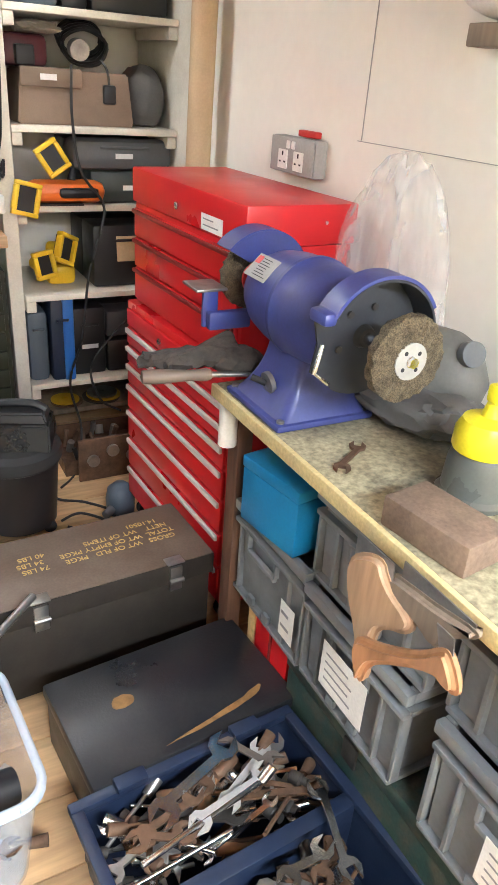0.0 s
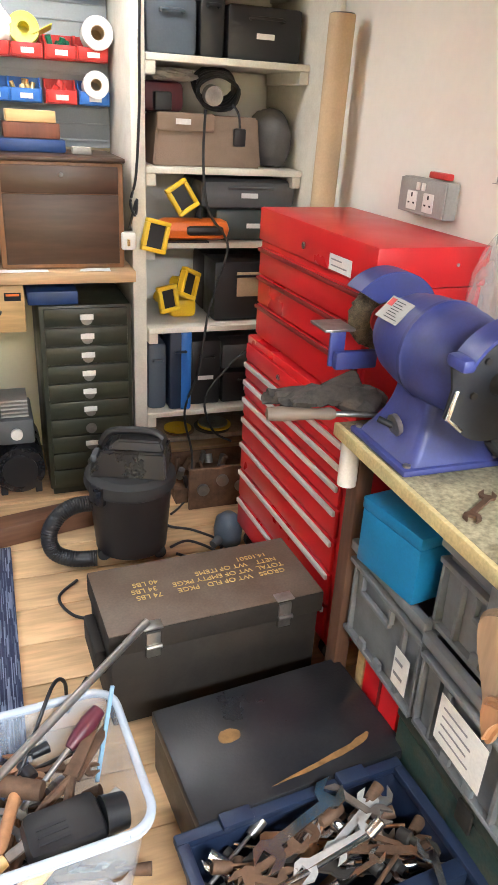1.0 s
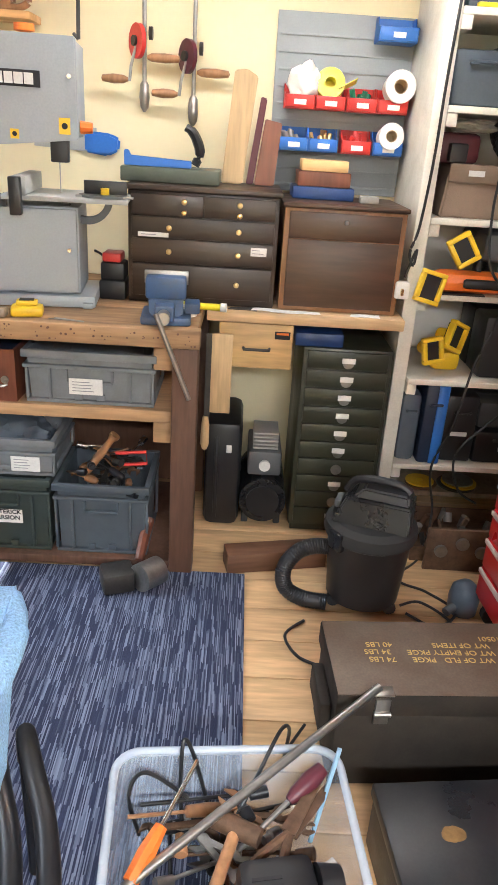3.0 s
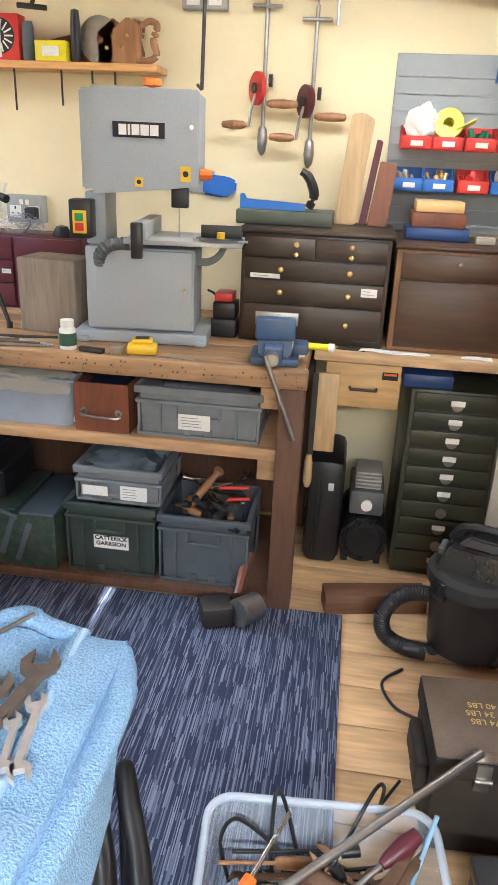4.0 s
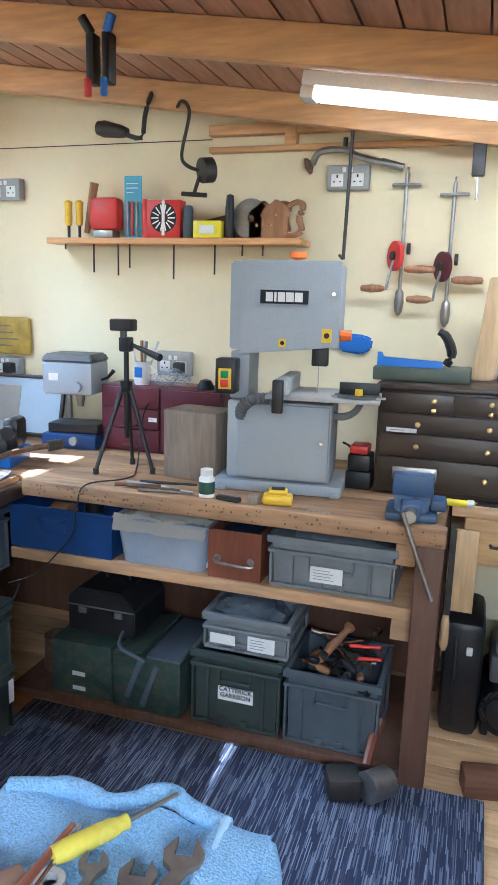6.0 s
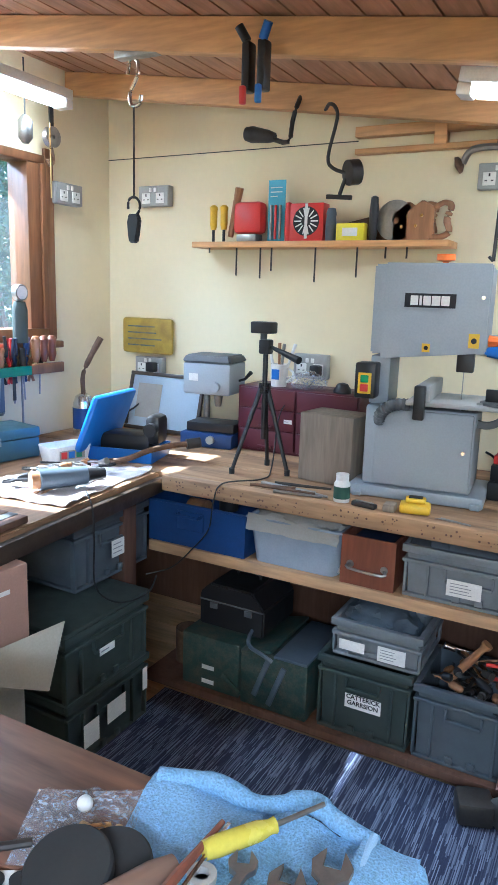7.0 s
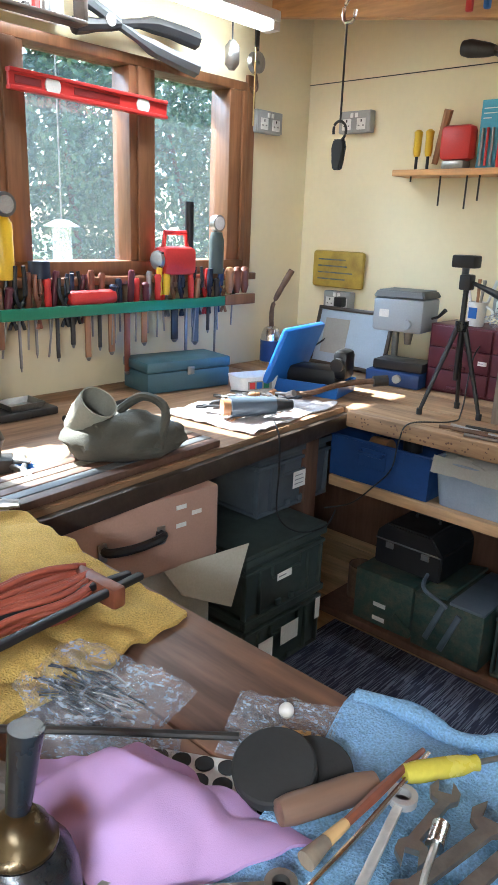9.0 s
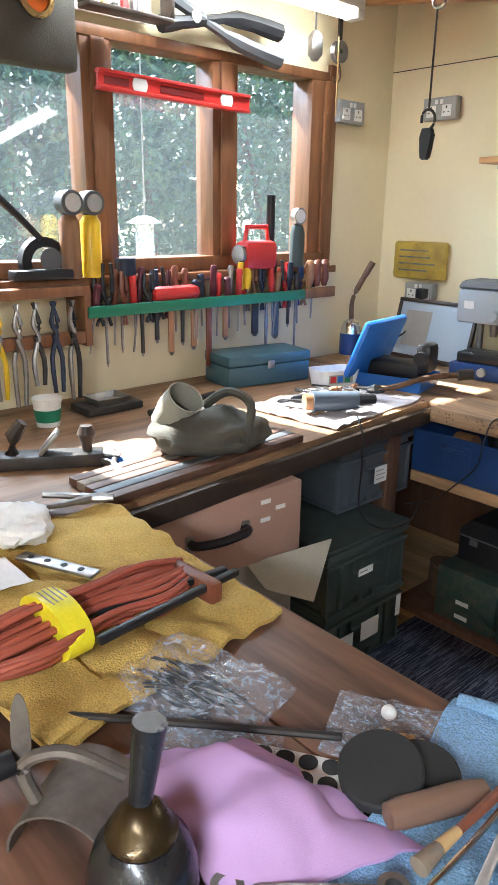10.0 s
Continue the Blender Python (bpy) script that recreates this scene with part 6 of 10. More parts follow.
dp = thing("pillar_drill", "small grey and blue bench drill press", "drill press", -1.0, 3.40, 0.816, 8)
part("base", box(bmnew(), -0.11, 0.12, -0.12, 0.08, 0, 0.06, 0.008), M_BLUE, dp)
part("speed_knob", rod(bmnew(), (0.03, -0.1205, 0.035), (0.03, -0.135, 0.035), 0.017), M_SOCKET, dp)
part("machine_vice", box(bmnew(), -0.09, 0.12, -0.10, 0.03, 0.061, 0.10, 0.006), M_BLACK, dp)
part("column", rod(bmnew(), (-0.06, 0.04, 0.061), (-0.06, 0.04, 0.26), 0.014), M_STEEL, dp)
part("motor_housing", box(bmnew(), -0.11, 0.10, -0.10, 0.08, 0.215, 0.345, 0.012), M_SAW, dp)
part("belt_cover", frustum(bmnew(), (-0.113, 0.105, -0.105, 0.085, 0.346), (-0.10, 0.09, -0.09, 0.07, 0.375)), M_GREY, dp)
part("feed_hub", rod(bmnew(), (0.04, -0.1005, 0.25), (0.04, -0.12, 0.25), 0.02), M_SAW, dp)
part("feed_handle", tube(bmnew(), [(0.101, 0.0, 0.27), (0.13, -0.01, 0.28), (0.16, -0.02, 0.31)], [0.005, 0.006, 0.009]), M_BLACK, dp)
part("chuck", rod(bmnew(), (0.03, -0.05, 0.165), (0.03, -0.05, 0.214), 0.013, 0.02), M_STEEL, dp)
part("rating_label", box(bmnew(), -0.08, -0.04, -0.1015, -0.1005, 0.27, 0.30), M_PAPER, dp)
pf = thing("framed_picture", "framed faded picture behind glass leaning on the wall", "picture frame", -1.30, 3.42, 0.818, 0, rx=-14)
part("frame", rim(bmnew(), 0.37, 0.235, 0, 0.014, 0.014, 0.002), M_DARKWOOD, pf, m=Matrix.Translation((0, 0, 0.135)) @ RXF)
part("mount", box(bmnew(), -0.184, 0.184, -0.006, 0.0, 0.02, 0.25), material("pale_blue_mount", (0.42, 0.50, 0.58), 0.35, stain=0.2, stain_size=5, coat=0.8), pf)
part("print", box(bmnew(), -0.15, -0.02, -0.008, -0.0065, 0.06, 0.215), M_CARD, pf)
jug = thing("brush_jug", "white jug of brushes on the maroon chest", "jug", -0.72, 3.42, 1.079)
lathe(b := bmnew(), [(0.03, 0), (0.034, 0.02), (0.035, 0.09), (0.031, 0.09), (0.029, 0.01), (0, 0.01)], seg=20)
part("jug_body", b, M_SOCKWH, jug)
part("handle", tube(bmnew(), [(0.034, 0, 0.075), (0.06, 0, 0.06), (0.06, 0, 0.03), (0.034, 0, 0.02)], 0.005, soft=4), M_SOCKWH, jug)
for k in range(4):
    part("brush", rod(bmnew(), (0.008 * k - 0.012, 0.006 * (k % 2), 0.02), (0.035 * (k - 1.5), 0.03 * (k % 2), 0.17), 0.004, 0.007), [M_PAPER, M_HANDLE, M_STEEL, M_PAPER][k], jug)
part("blue_print", box(bmnew(), -0.016, 0.016, -0.0365, -0.0335, 0.03, 0.07), M_BLUEPL, jug)
crumple_bag("plastic_bag", -0.60, 3.42, 1.079, 0.07, 0.05, 0.035, 5, M_CLEAR, "small clear plastic bag on the maroon chest", 0.3)
rd = thing("sanding_disc_block", "small dark hand plane and grey cone on the chest", "hand plane", -0.44, 3.40, 1.079)
part("body", lathe(bmnew(), [(0.0, 0.04), (0.02, 0.035), (0.035, 0.01), (0.035, 0), (0, 0)], seg=16), M_BLACK, rd)
part("cone", lathe(bmnew(), [(0.028, 0), (0.012, 0.06), (0, 0.075)], Matrix.Translation((0.075, 0.02, 0)), 14), M_GREYWOOD, rd)


# plugs, sockets and things on the back wall
def plug(parent, x, z):
    p = part("plug", box(bmnew(), x - 0.022, x + 0.022, -0.085, -0.0435, z - 0.025, z + 0.02, 0.008), M_BLACK, parent, "black mains plug")
    return p


s1 = double_socket(-1.43, YB - 0.001, 1.85, 0, "grey metal double socket on the cream wall", 0.16)
s2 = double_socket(0.04, YB - 0.001, 1.865, 0, "grey metal double socket under a hanging brace", 0.155)
s3 = double_socket(-0.64, YB - 0.001, 1.155, 0, "grey double socket with a black plug", 0.15, 0.10)
plug(s3, 0.037, -0.01)
tube(b := bmnew(), [(-0.60, 3.49, 1.13), (-0.60, 3.46, 1.09), (-0.66, 3.33, 1.0), (-0.58, 3.1, 0.83), (-0.54, 2.95, 0.822), (-0.62, 2.82, 0.822), (-0.64, 2.795, 0.76), (-0.66, 2.80, 0.66), (-0.72, 2.79, 0.58), (-0.80, 2.79, 0.50), (-0.88, 2.75, 0.47)], 0.0026, soft=7)
single("power_cable", b, M_BLACK, "black cable trailing from the socket over the bench edge", "cable")
s4 = double_socket(-1.455, YB - 0.001, 1.10, 0, "grey double socket with a black plug below a tin", 0.15, 0.08)
plug(s4, 0.037, 0.0)
tube(b := bmnew(), [(-1.418, 3.50, 1.08), (-1.41, 3.48, 1.0), (-1.44, 3.44, 0.93), (-1.52, 3.35, 0.85), (-1.45, 3.25, 0.822)], 0.004, soft=6)
single("power_cable", b, M_BLACK, "black cable hanging from a socket behind the picture", "cable")
tn = thing("advertising_tin", "rusty yellow tin plate with worn blue writing on the wall", "tin sign", -1.475, YB - 0.001, 1.235)
part("plate", box(bmnew(), -0.14, 0.14, -0.03, -0.001, -0.082, 0.082, 0.014), material("rusty_yellow_tin", (0.46, 0.33, 0.05), 0.5, stain=0.6, stain_size=14, dark=(0.20, 0.11, 0.04)), tn)
text_bars(tn, Matrix.Translation((0, -0.0305, 0)) @ RXF, 0.21, 0.115, 4, 11, material("faded_blue_print", (0.10, 0.13, 0.16), 0.6, stain=0.6, stain_size=30, dark=(0.4, 0.3, 0.06)))
sw2 = double_socket(XL + 0.001, 3.27, 1.83, 90, "grey metal double socket on the window wall", 0.16)

# tool shelf
ts = thing("wall_shelf", "narrow wooden tool shelf with tools hung below", "wall shelf")
part("board", box(bmnew(), -1.16, -0.095, 3.44, 3.578, 1.622, 1.645, 0.003), M_BEAM, ts)
rnd = random.Random(4)
for x0, L in ((-1.09, .02), (-0.96, .11), (-0.85, .12), (-0.80, .09), (-0.61, .13), (-0.44, .11), (-0.33, .04), (-0.25, .04)):
    part("hanging_bit", rod(bmnew(), (x0, 3.47, 1.6215 - L), (x0, 3.47, 1.6215), 0.0035, 0.0035), M_IRON, ts)
def standing(name, bm, mat, label, cat, x, z=1.6455, y=3.49, rz=0):
    return single(name, bm, mat, label, cat, x, y, z, rz)
for x0, c in ((-1.085, M_YELLOW), (-1.035, M_YELLOW)):
    sd = thing("screwdriver", "screwdriver with a black and yellow handle standing on the shelf", "screwdriver", x0, 3.49, 1.6455)
    part("handle", lathe(bmnew(), [(0.011, 0.05), (0.015, 0.07), (0.015, 0.12), (0.017, 0.14), (0.008, 0.148), (0, 0.148)], seg=12), c, sd)
    part("shank", rod(bmnew(), (0.0, 0, 0), (0, 0, 0.0495), 0.006), M_BLACK, sd)
single("small_mallet", tube(bmnew(), [(-1.02, 3.52, 1.67), (-0.97, 3.5, 1.86)], [0.012, 0.018]), M_HANDLE, "small tool with a yellowed wooden handle", "mallet")
bw = thing("red_tin", "red plastic tape measure case on the shelf", "tape case", -0.91, 3.48, 1.6455)
part("case", box(bmnew(), -0.065, 0.065, -0.025, 0.04, 0.03, 0.155, 0.02), M_REDPL, bw)
part("clip", box(bmnew(), -0.045, 0.045, -0.027, 0.035, 0, 0.0295, 0.005), M_STEEL, bw)
bc = thing("drill_bit_card", "tall light blue packet of drill bits", "packet", -0.795, 3.49, 1.6455)
part("card", box(bmnew(), -0.037, 0.037, 0.0, 0.004, 0, 0.235), material("light_blue_card", (0.10, 0.42, 0.60), 0.5), bc)
text_bars(bc, Matrix.Translation((0, -0.0005, 0.19)) @ RXF, 0.055, 0.05, 3, 2, M_PAPER)
for k in range(3):
    part("bit", rod(bmnew(), (-0.02 + 0.02 * k, -0.006, 0.01), (-0.02 + 0.02 * k, -0.006, 0.14), 0.005), M_REDPL if k % 2 else M_STEEL, bc)
single("screwdriver", lathe(bmnew(), [(0.012, 0), (0.015, 0.03), (0.015, 0.11), (0.012, 0.145), (0, 0.15)], seg=14), M_REDPL, "dark red handled screwdriver upright on the shelf", "screwdriver", -0.735, 3.48, 1.6455)
fb = thing("saw_blade_box", "red box with a black fan shaped print", "box", -0.655, 3.50, 1.6455)
part("box_body", box(bmnew(), -0.07, 0.07, -0.03, 0.03, 0, 0.142, 0.002), M_REDPL, fb)
fan = part("fan_print", rod(bmnew(), (0, -0.0302, 0.075), (0, -0.0312, 0.075), 0.055, seg=28), M_INK, fb)
for k in range(14):
    a = 2 * math.pi * k / 14
    part("fan_ray", box(bmnew(), 0.02, 0.05, -0.0025, 0.0025, 0, 0.0006, 0, Matrix.Translation((0, -0.0313, 0.075)) @ RXF @ Matrix.Rotation(a, 4, "Z")), M_PAPER, fan)
part("white_band", box(bmnew(), -0.006, 0.006, -0.0322, -0.0316, 0.01, 0.14), M_PAPER, fb)
single("spray_can", lathe(bmnew(), [(0.02, 0), (0.021, 0.06), (0.018, 0.09), (0.02, 0.10), (0.015, 0.12), (0, 0.122)], seg=16), M_SLATE, "small slate blue bottle on the shelf", "bottle", -0.555, 3.48, 1.6455)
ys = single("small_carton", box(bmnew(), -0.055, 0.055, -0.02, 0.02, 0, 0.062, 0.002), M_YELLOWB, "small yellow and white carton", "carton", -0.465, 3.465, 1.6455)
part("print", box(bmnew(), -0.03, 0.03, -0.0212, -0.0202, 0.015, 0.045), M_PAPER, ys)
single("flat_file", lathe(bmnew(), [(0.012, 0), (0.016, 0.03), (0.017, 0.11), (0.013, 0.155), (0, 0.16)], seg=14), M_BLACK, "black handle standing on the shelf", "handle", -0.385, 3.475, 1.6455)
pn = thing("panel_saw", "old panel saw standing on the shelf behind other tools", "hand saw", -0.30, 3.54, 1.6455)
part("blade", slab(bmnew(), [(-0.27, 0.01), (0.05, 0.005), (0.05, 0.13), (-0.27, 0.06)], 0.002, RXF), M_RUST, pn)
sbd = single("cutting_disc", lathe(bmnew(), [(0.012, 0), (0.073, 0), (0.073, 0.002), (0.012, 0.002), (0.012, 0)], Matrix.Translation((0, 0, 0.073)) @ RXF, 36), M_STEEL, "round steel saw blade leaning on the shelf", "saw blade", -0.31, 3.50, 1.6455)
def plate_handle(x, rz, mat, label):
    t = thing("hand_saw", label, "hand saw", x, 3.49, 1.6455, rz)
    part("handle_plate", slab(bmnew(), [(-0.085, 0.0), (0.0, 0.0), (0.018, 0.02), (0.01, 0.065), (0.018, 0.11), (-0.03, 0.14), (-0.085, 0.10)], 0.02, RXF, 0.004), mat, t)
    part("grip", tube(bmnew(), [(0.0, -0.01, 0.012), (0.04, -0.01, 0.012), (0.068, -0.01, 0.03), (0.058, -0.01, 0.07), (0.07, -0.01, 0.115), (0.045, -0.01, 0.128), (0.012, -0.01, 0.112)], [0.011, 0.011, 0.012, 0.013, 0.012, 0.010, 0.010], 12, soft=6), mat, t)
    for q in ((-0.05, 0.05), (-0.03, 0.085)):
        part("screw", rod(bmnew(), (q[0], -0.0205, q[1]), (q[0], -0.0225, q[1]), 0.006), M_BRASS, t)
    return t
plate_handle(-0.175, 0, M_HANDLE, "tenon saw with a brown carved wooden handle")
plate_handle(-0.235, 0, M_OAKTRIM, "hand saw with a dark wooden handle").location.y = 3.518

# hand drills, brace and files hung on the wall
def hand_drill(x, y, z, label):
    t = thing("hand_drill", label, "hand drill", x, y, z)
    part("frame_bar", rod(bmnew(), (0, 0, -0.13), (0, 0, 0.30), 0.007), M_STEEL, t)
    part("breast_plate", box(bmnew(), -0.05, 0.05, -0.015, 0.015, 0.255, 0.265, 0.004), M_STEEL, t)
    part("top_hook", tube(bmnew(), [(0, 0, 0.30), (0.0, 0, 0.315), (0.0, 0.02, 0.32)], 0.004), M_STEEL, t)
    g = part("gear_wheel", rod(bmnew(), (-0.026, -0.03, 0.015), (-0.014, -0.022, 0.015), 0.052, seg=30), M_REDPL if x < 0.3 else M_MAROON, t)
    part("gear_boss", rod(bmnew(), (-0.034, -0.035, 0.015), (-0.0265, -0.03, 0.015), 0.016), M_IRON, g)
    part("pinion", rod(bmnew(), (0.018, -0.02, 0.04), (0.03, -0.02, 0.04), 0.02), M_IRON, t)
    part("crank", tube(bmnew(), [(-0.02, -0.03, 0.015), (-0.04, -0.035, -0.06), (-0.045, -0.035, -0.105)], 0.005), M_STEEL, t)
    part("crank_grip", lathe(bmnew(), [(0.006, 0), (0.013, 0.015), (0.015, 0.05), (0.010, 0.085), (0, 0.09)], Matrix.Translation((-0.05, -0.035, -0.10)) @ Matrix.Rotation(radians(-90), 4, "Y"), 14), M_HANDLE, t)
    part("side_grip", lathe(bmnew(), [(0.006, 0), (0.013, 0.015), (0.015, 0.06), (0.011, 0.105), (0, 0.11)], Matrix.Translation((0.012, -0.02, -0.03)) @ Matrix.Rotation(radians(90), 4, "Y"), 14), M_HANDLE, t)
    part("chuck", lathe(bmnew(), [(0.008, 0.05), (0.015, 0.04), (0.018, 0.0), (0.014, -0.03), (0.004, -0.045), (0, -0.045)], Matrix.Translation((0, 0, -0.15)), 16), M_STEEL, t)
    return t
hand_drill(0.252, 3.545, 1.575, "red geared hand drill hung on the wall")
hand_drill(0.418, 3.545, 1.54, "old geared hand drill with wooden grips hung on the wall")
br = thing("brace", "old metal brace hung over the socket", "brace", 0.06, 3.53, 1.91)
part("crank_bar", tube(bmnew(), [(-0.15, 0, 0.0), (-0.12, -0.01, 0.04), (-0.03, -0.01, 0.045), (0.02, -0.01, 0.02), (0.16, 0, -0.015)], 0.012, soft=5), M_STEEL, br)
part("pad", lathe(bmnew(), [(0.012, 0), (0.028, 0.01), (0.03, 0.02), (0, 0.03)], Matrix.Translation((-0.15, 0, 0.0)) @ Matrix.Rotation(radians(-110), 4, "Y"), 16), M_RUST, br)
part("chuck", rod(bmnew(), (0.10, 0, 0.0), (0.18, 0, -0.02), 0.016, 0.013), M_STEEL, br)
part("ratchet", rod(bmnew(), (-0.03, -0.01, 0.045), (-0.03, -0.01, 0.085), 0.008), M_IRON, br)
lr = thing("long_file", "long dark rod with a hook hung from the beam", "rod", 0.082, 3.322, 1.565)
part("shaft", rod(bmnew(), (0, 0, 0.0), (0.01, 0, 0.43), 0.006), M_IRON, lr)
part("tip", tube(bmnew(), [(0, 0, 0), (-0.015, 0, 0.015)], 0.005), M_IRON, lr)
bt2 = thing("clamp", "black clamp hanging from the ceiling", "clamp", 0.495, 3.32, 1.82)
part("bar", rod(bmnew(), (0, 0, -0.07), (0, 0, 0.14), 0.005), M_STEEL, bt2)
part("jaw", box(bmnew(), -0.02, 0.02, -0.015, 0.015, 0.0, 0.12, 0.006), M_BLACK, bt2)

# hung above: hook with hanging scale, bar clamps, bench lamp bracket, brace
hk = thing("hanging_scale", "black hanging scale on a wire from a steel hook", "hanging scale", -0.875, 2.68, 1.58)
part("s_hook", tube(bmnew(), [(-0.02, 0, 0.48), (-0.01, 0, 0.525), (0.015, 0, 0.51), (0.012, 0, 0.47), (-0.012, 0, 0.43), (-0.008, 0, 0.395), (0.02, 0, 0.395), (0.028, 0, 0.42)], 0.006, soft=5), M_CHROME, hk)
part("wire", rod(bmnew(), (0.0, 0, 0.13), (0.0, 0, 0.394), 0.003), M_IRON, hk)
part("hook", tube(bmnew(), [(-0.022, 0, 0.10), (-0.02, 0, 0.125), (0.0, 0, 0.135), (0.02, 0, 0.12), (0.02, 0, 0.095), (0.0, 0, 0.075)], 0.004, soft=5), M_BLACK, hk)
part("body", slab(bmnew(), [(-0.014, 0), (0.012, 0), (0.02, 0.035), (0.017, 0.065), (0.02, 0.085), (-0.018, 0.085), (-0.015, 0.06), (-0.02, 0.03)], 0.02, Matrix.Translation((0, 0.01, 0)) @ RXF, 0.004), M_BLACK, hk)
part("ceiling_plate", box(bmnew(), -0.05, 0.10, -0.03, 0.005, 0.518, 0.542, 0.002), M_STEEL, hk)
bcl = thing("spring_clamps", "pair of red blue and black clamps on the beam", "clamp", -0.42, 2.62, 1.93)
for k, (x0, mt) in enumerate(((-0.03, M_BLACK), (0.015, M_BLACK))):
    c0 = part("clamp_body", box(bmnew(), x0 - 0.012, x0 + 0.012, -0.03, 0.01, 0.02, 0.14, 0.006), mt, bcl)
    part("handle", rod(bmnew(), (x0, -0.02, 0.14), (x0 + 0.02 * (k * 2 - 1), -0.03, 0.175), 0.012), M_BLUEPL if k else M_BLACK, c0)
    part("trigger", box(bmnew(), x0 - 0.008, x0 + 0.008, -0.045, -0.03, -0.015, 0.03, 0.004), M_BLUEPL if k else M_REDPL, c0)
cr = thing("crank_brace", "dark carpenter's brace hung from the rafter", "brace", -0.692, 3.28, 1.971)
cr.matrix_basis = cr.matrix_basis @ Matrix.Diagonal((1.317, 1.317, 1.317, 1))
part("grip", lathe(bmnew(), [(0.018, 0), (0.022, 0.02), (0.017, 0.07), (0.012, 0.09), (0, 0.09)], Matrix.Translation((-0.10, 0, 0.03)) @ Matrix.Rotation(radians(100), 4, "Y"), 14), M_IRON, cr)
part("bar", tube(bmnew(), [(-0.02, 0, 0.012), (0.03, 0, 0.0), (0.04, 0, 0.05), (0.05, 0, 0.085), (0.052, 0.02, 0.115)], 0.0065, soft=3), M_IRON, cr)
cr2 = thing("breast_drill", "black crank with a round pad hung from the rafter", "brace", -0.455, 3.28, 1.813)
cr2.matrix_basis = cr2.matrix_basis @ Matrix.Diagonal((1.317, 1.317, 1.317, 1))
part("bar", tube(bmnew(), [(-0.055, 0.02, 0.195), (-0.035, 0, 0.205), (-0.018, 0, 0.195), (-0.012, 0, 0.165), (-0.032, 0, 0.075), (-0.015, 0, 0.045), (0.03, 0, 0.03)], 0.0048, soft=4), M_IRON, cr2)
part("pad", rod(bmnew(), (0.03, -0.012, 0.03), (0.05, 0.01, 0.035), 0.032), M_IRON, cr2)
part("foot_bar", rod(bmnew(), (-0.03, 0, -0.025), (0.04, 0, -0.03), 0.006), M_IRON, cr2)
part("stem", rod(bmnew(), (0.005, 0, -0.025), (0.02, 0, 0.02), 0.005), M_IRON, cr2)


# ---- crates and boxes below the back bench ----
c1 = crate(-0.108, 3.0, 0.041, 0.315, 0.30, 0.258, M_GREENCR, "dark green plastic crate with a printed paper label")
lb = part("paper_label", box(bmnew(), -0.06, 0.06, -0.024, 0.024, 0, 0.001), M_PAPER, c1, "white paper label", m=Matrix.Translation((0.005, -0.148, 0.125)) @ RXF)
words("CATTERICK\nGARRSION", 0.021, M_INK, lb, Matrix.Translation((0, 0.0045, 0.0012)), 0.0006)
crate(0.208, 3.0, 0.041, 0.31, 0.30, 0.248, M_GREYDK, "blue grey plastic crate heaped with hand tools")
heap("hand_tools", "heap of old planes pliers and clamps in a crate", "hand tools", 0.208, 2.99, 0.22, 0.25, 0.22, 30, 21, [M_IRON, M_STEEL, M_RUST, M_CHROME, M_BLACK], (0.07, 0.15), 0.13)
single("wooden_mallet", lathe(bmnew(), [(0.012, 0), (0.014, 0.08), (0.010, 0.14), (0.017, 0.155), (0.017, 0.165), (0, 0.165)], seg=14), M_HANDLE, "wooden tool handle sticking up from the crate", "handle", 0.15, 2.93, 0.30, 0, ry=35)
clp = thing("g_clamp", "red clamp lying on the heap of tools", "clamp", 0.30, 2.90, 0.385)
part("frame", tube(bmnew(), [(-0.05, 0, 0), (0.045, 0, 0.01), (0.05, 0, -0.03), (-0.045, 0, -0.04)], 0.006), M_REDPL, clp)
crate(-0.082, 3.01, 0.301, 0.30, 0.28, 0.125, M_GREYPL, "shallow grey plastic tray with two paper labels", 0, [(-0.075, 0.045, 0.085, 0.034, 0), (0.055, 0.045, 0.09, 0.05, 4)])
crumple_bag("dust_sheet", -0.10, 3.0, 0.36, 0.12, 0.10, 0.06, 31, M_SLATE, "crumpled grey plastic sheet in the tray", 0.3, cat="sheet")
crate(0.18, 3.02, 0.553, 0.40, 0.30, 0.165, M_GREYPL, "wide grey plastic crate with a paper label on the shelf", 0, [(-0.01, 0.06, 0.10, 0.05, 4)])
wbx = thing("mahogany_box", "small mahogany box with a bar handle", "wooden box", -0.125, 3.0, 0.553)
part("body", shell(bmnew(), 0.175, 0.26, 0.16, 0.008, 1.0), M_MAHOG, wbx)
part("handle", tube(bmnew(), [(-0.055, -0.131, 0.07), (-0.055, -0.15, 0.06), (0.055, -0.15, 0.055), (0.055, -0.131, 0.065)], 0.005, soft=3), M_STEEL, wbx)
for sx in (-0.055, 0.055):
    part("handle_plate", rod(bmnew(), (sx, -0.1305, 0.068), (sx, -0.134, 0.068), 0.012), M_STEEL, wbx)
single("blue_cloth", box(bmnew(), -0.07, 0.07, -0.10, 0.10, 0, 0.05, 0.02), M_NAVY, "folded navy cloth in the wooden drawer", "cloth", -0.125, 3.0, 0.65)
bn = thing("plastic_basket", "cloudy white plastic tub with a grey cloth over its rim", "tub", -0.383, 3.0, 0.553)
M_CLOUDY = material("cloudy_grey_plastic", (0.52, 0.60, 0.72), 0.4, stain=0.25, stain_size=8, bump=0, alpha=0.5)
part("body", shell(bmnew(), 0.335, 0.26, 0.16, 0.003, 0.88, r=0.03), M_CLOUDY, bn)
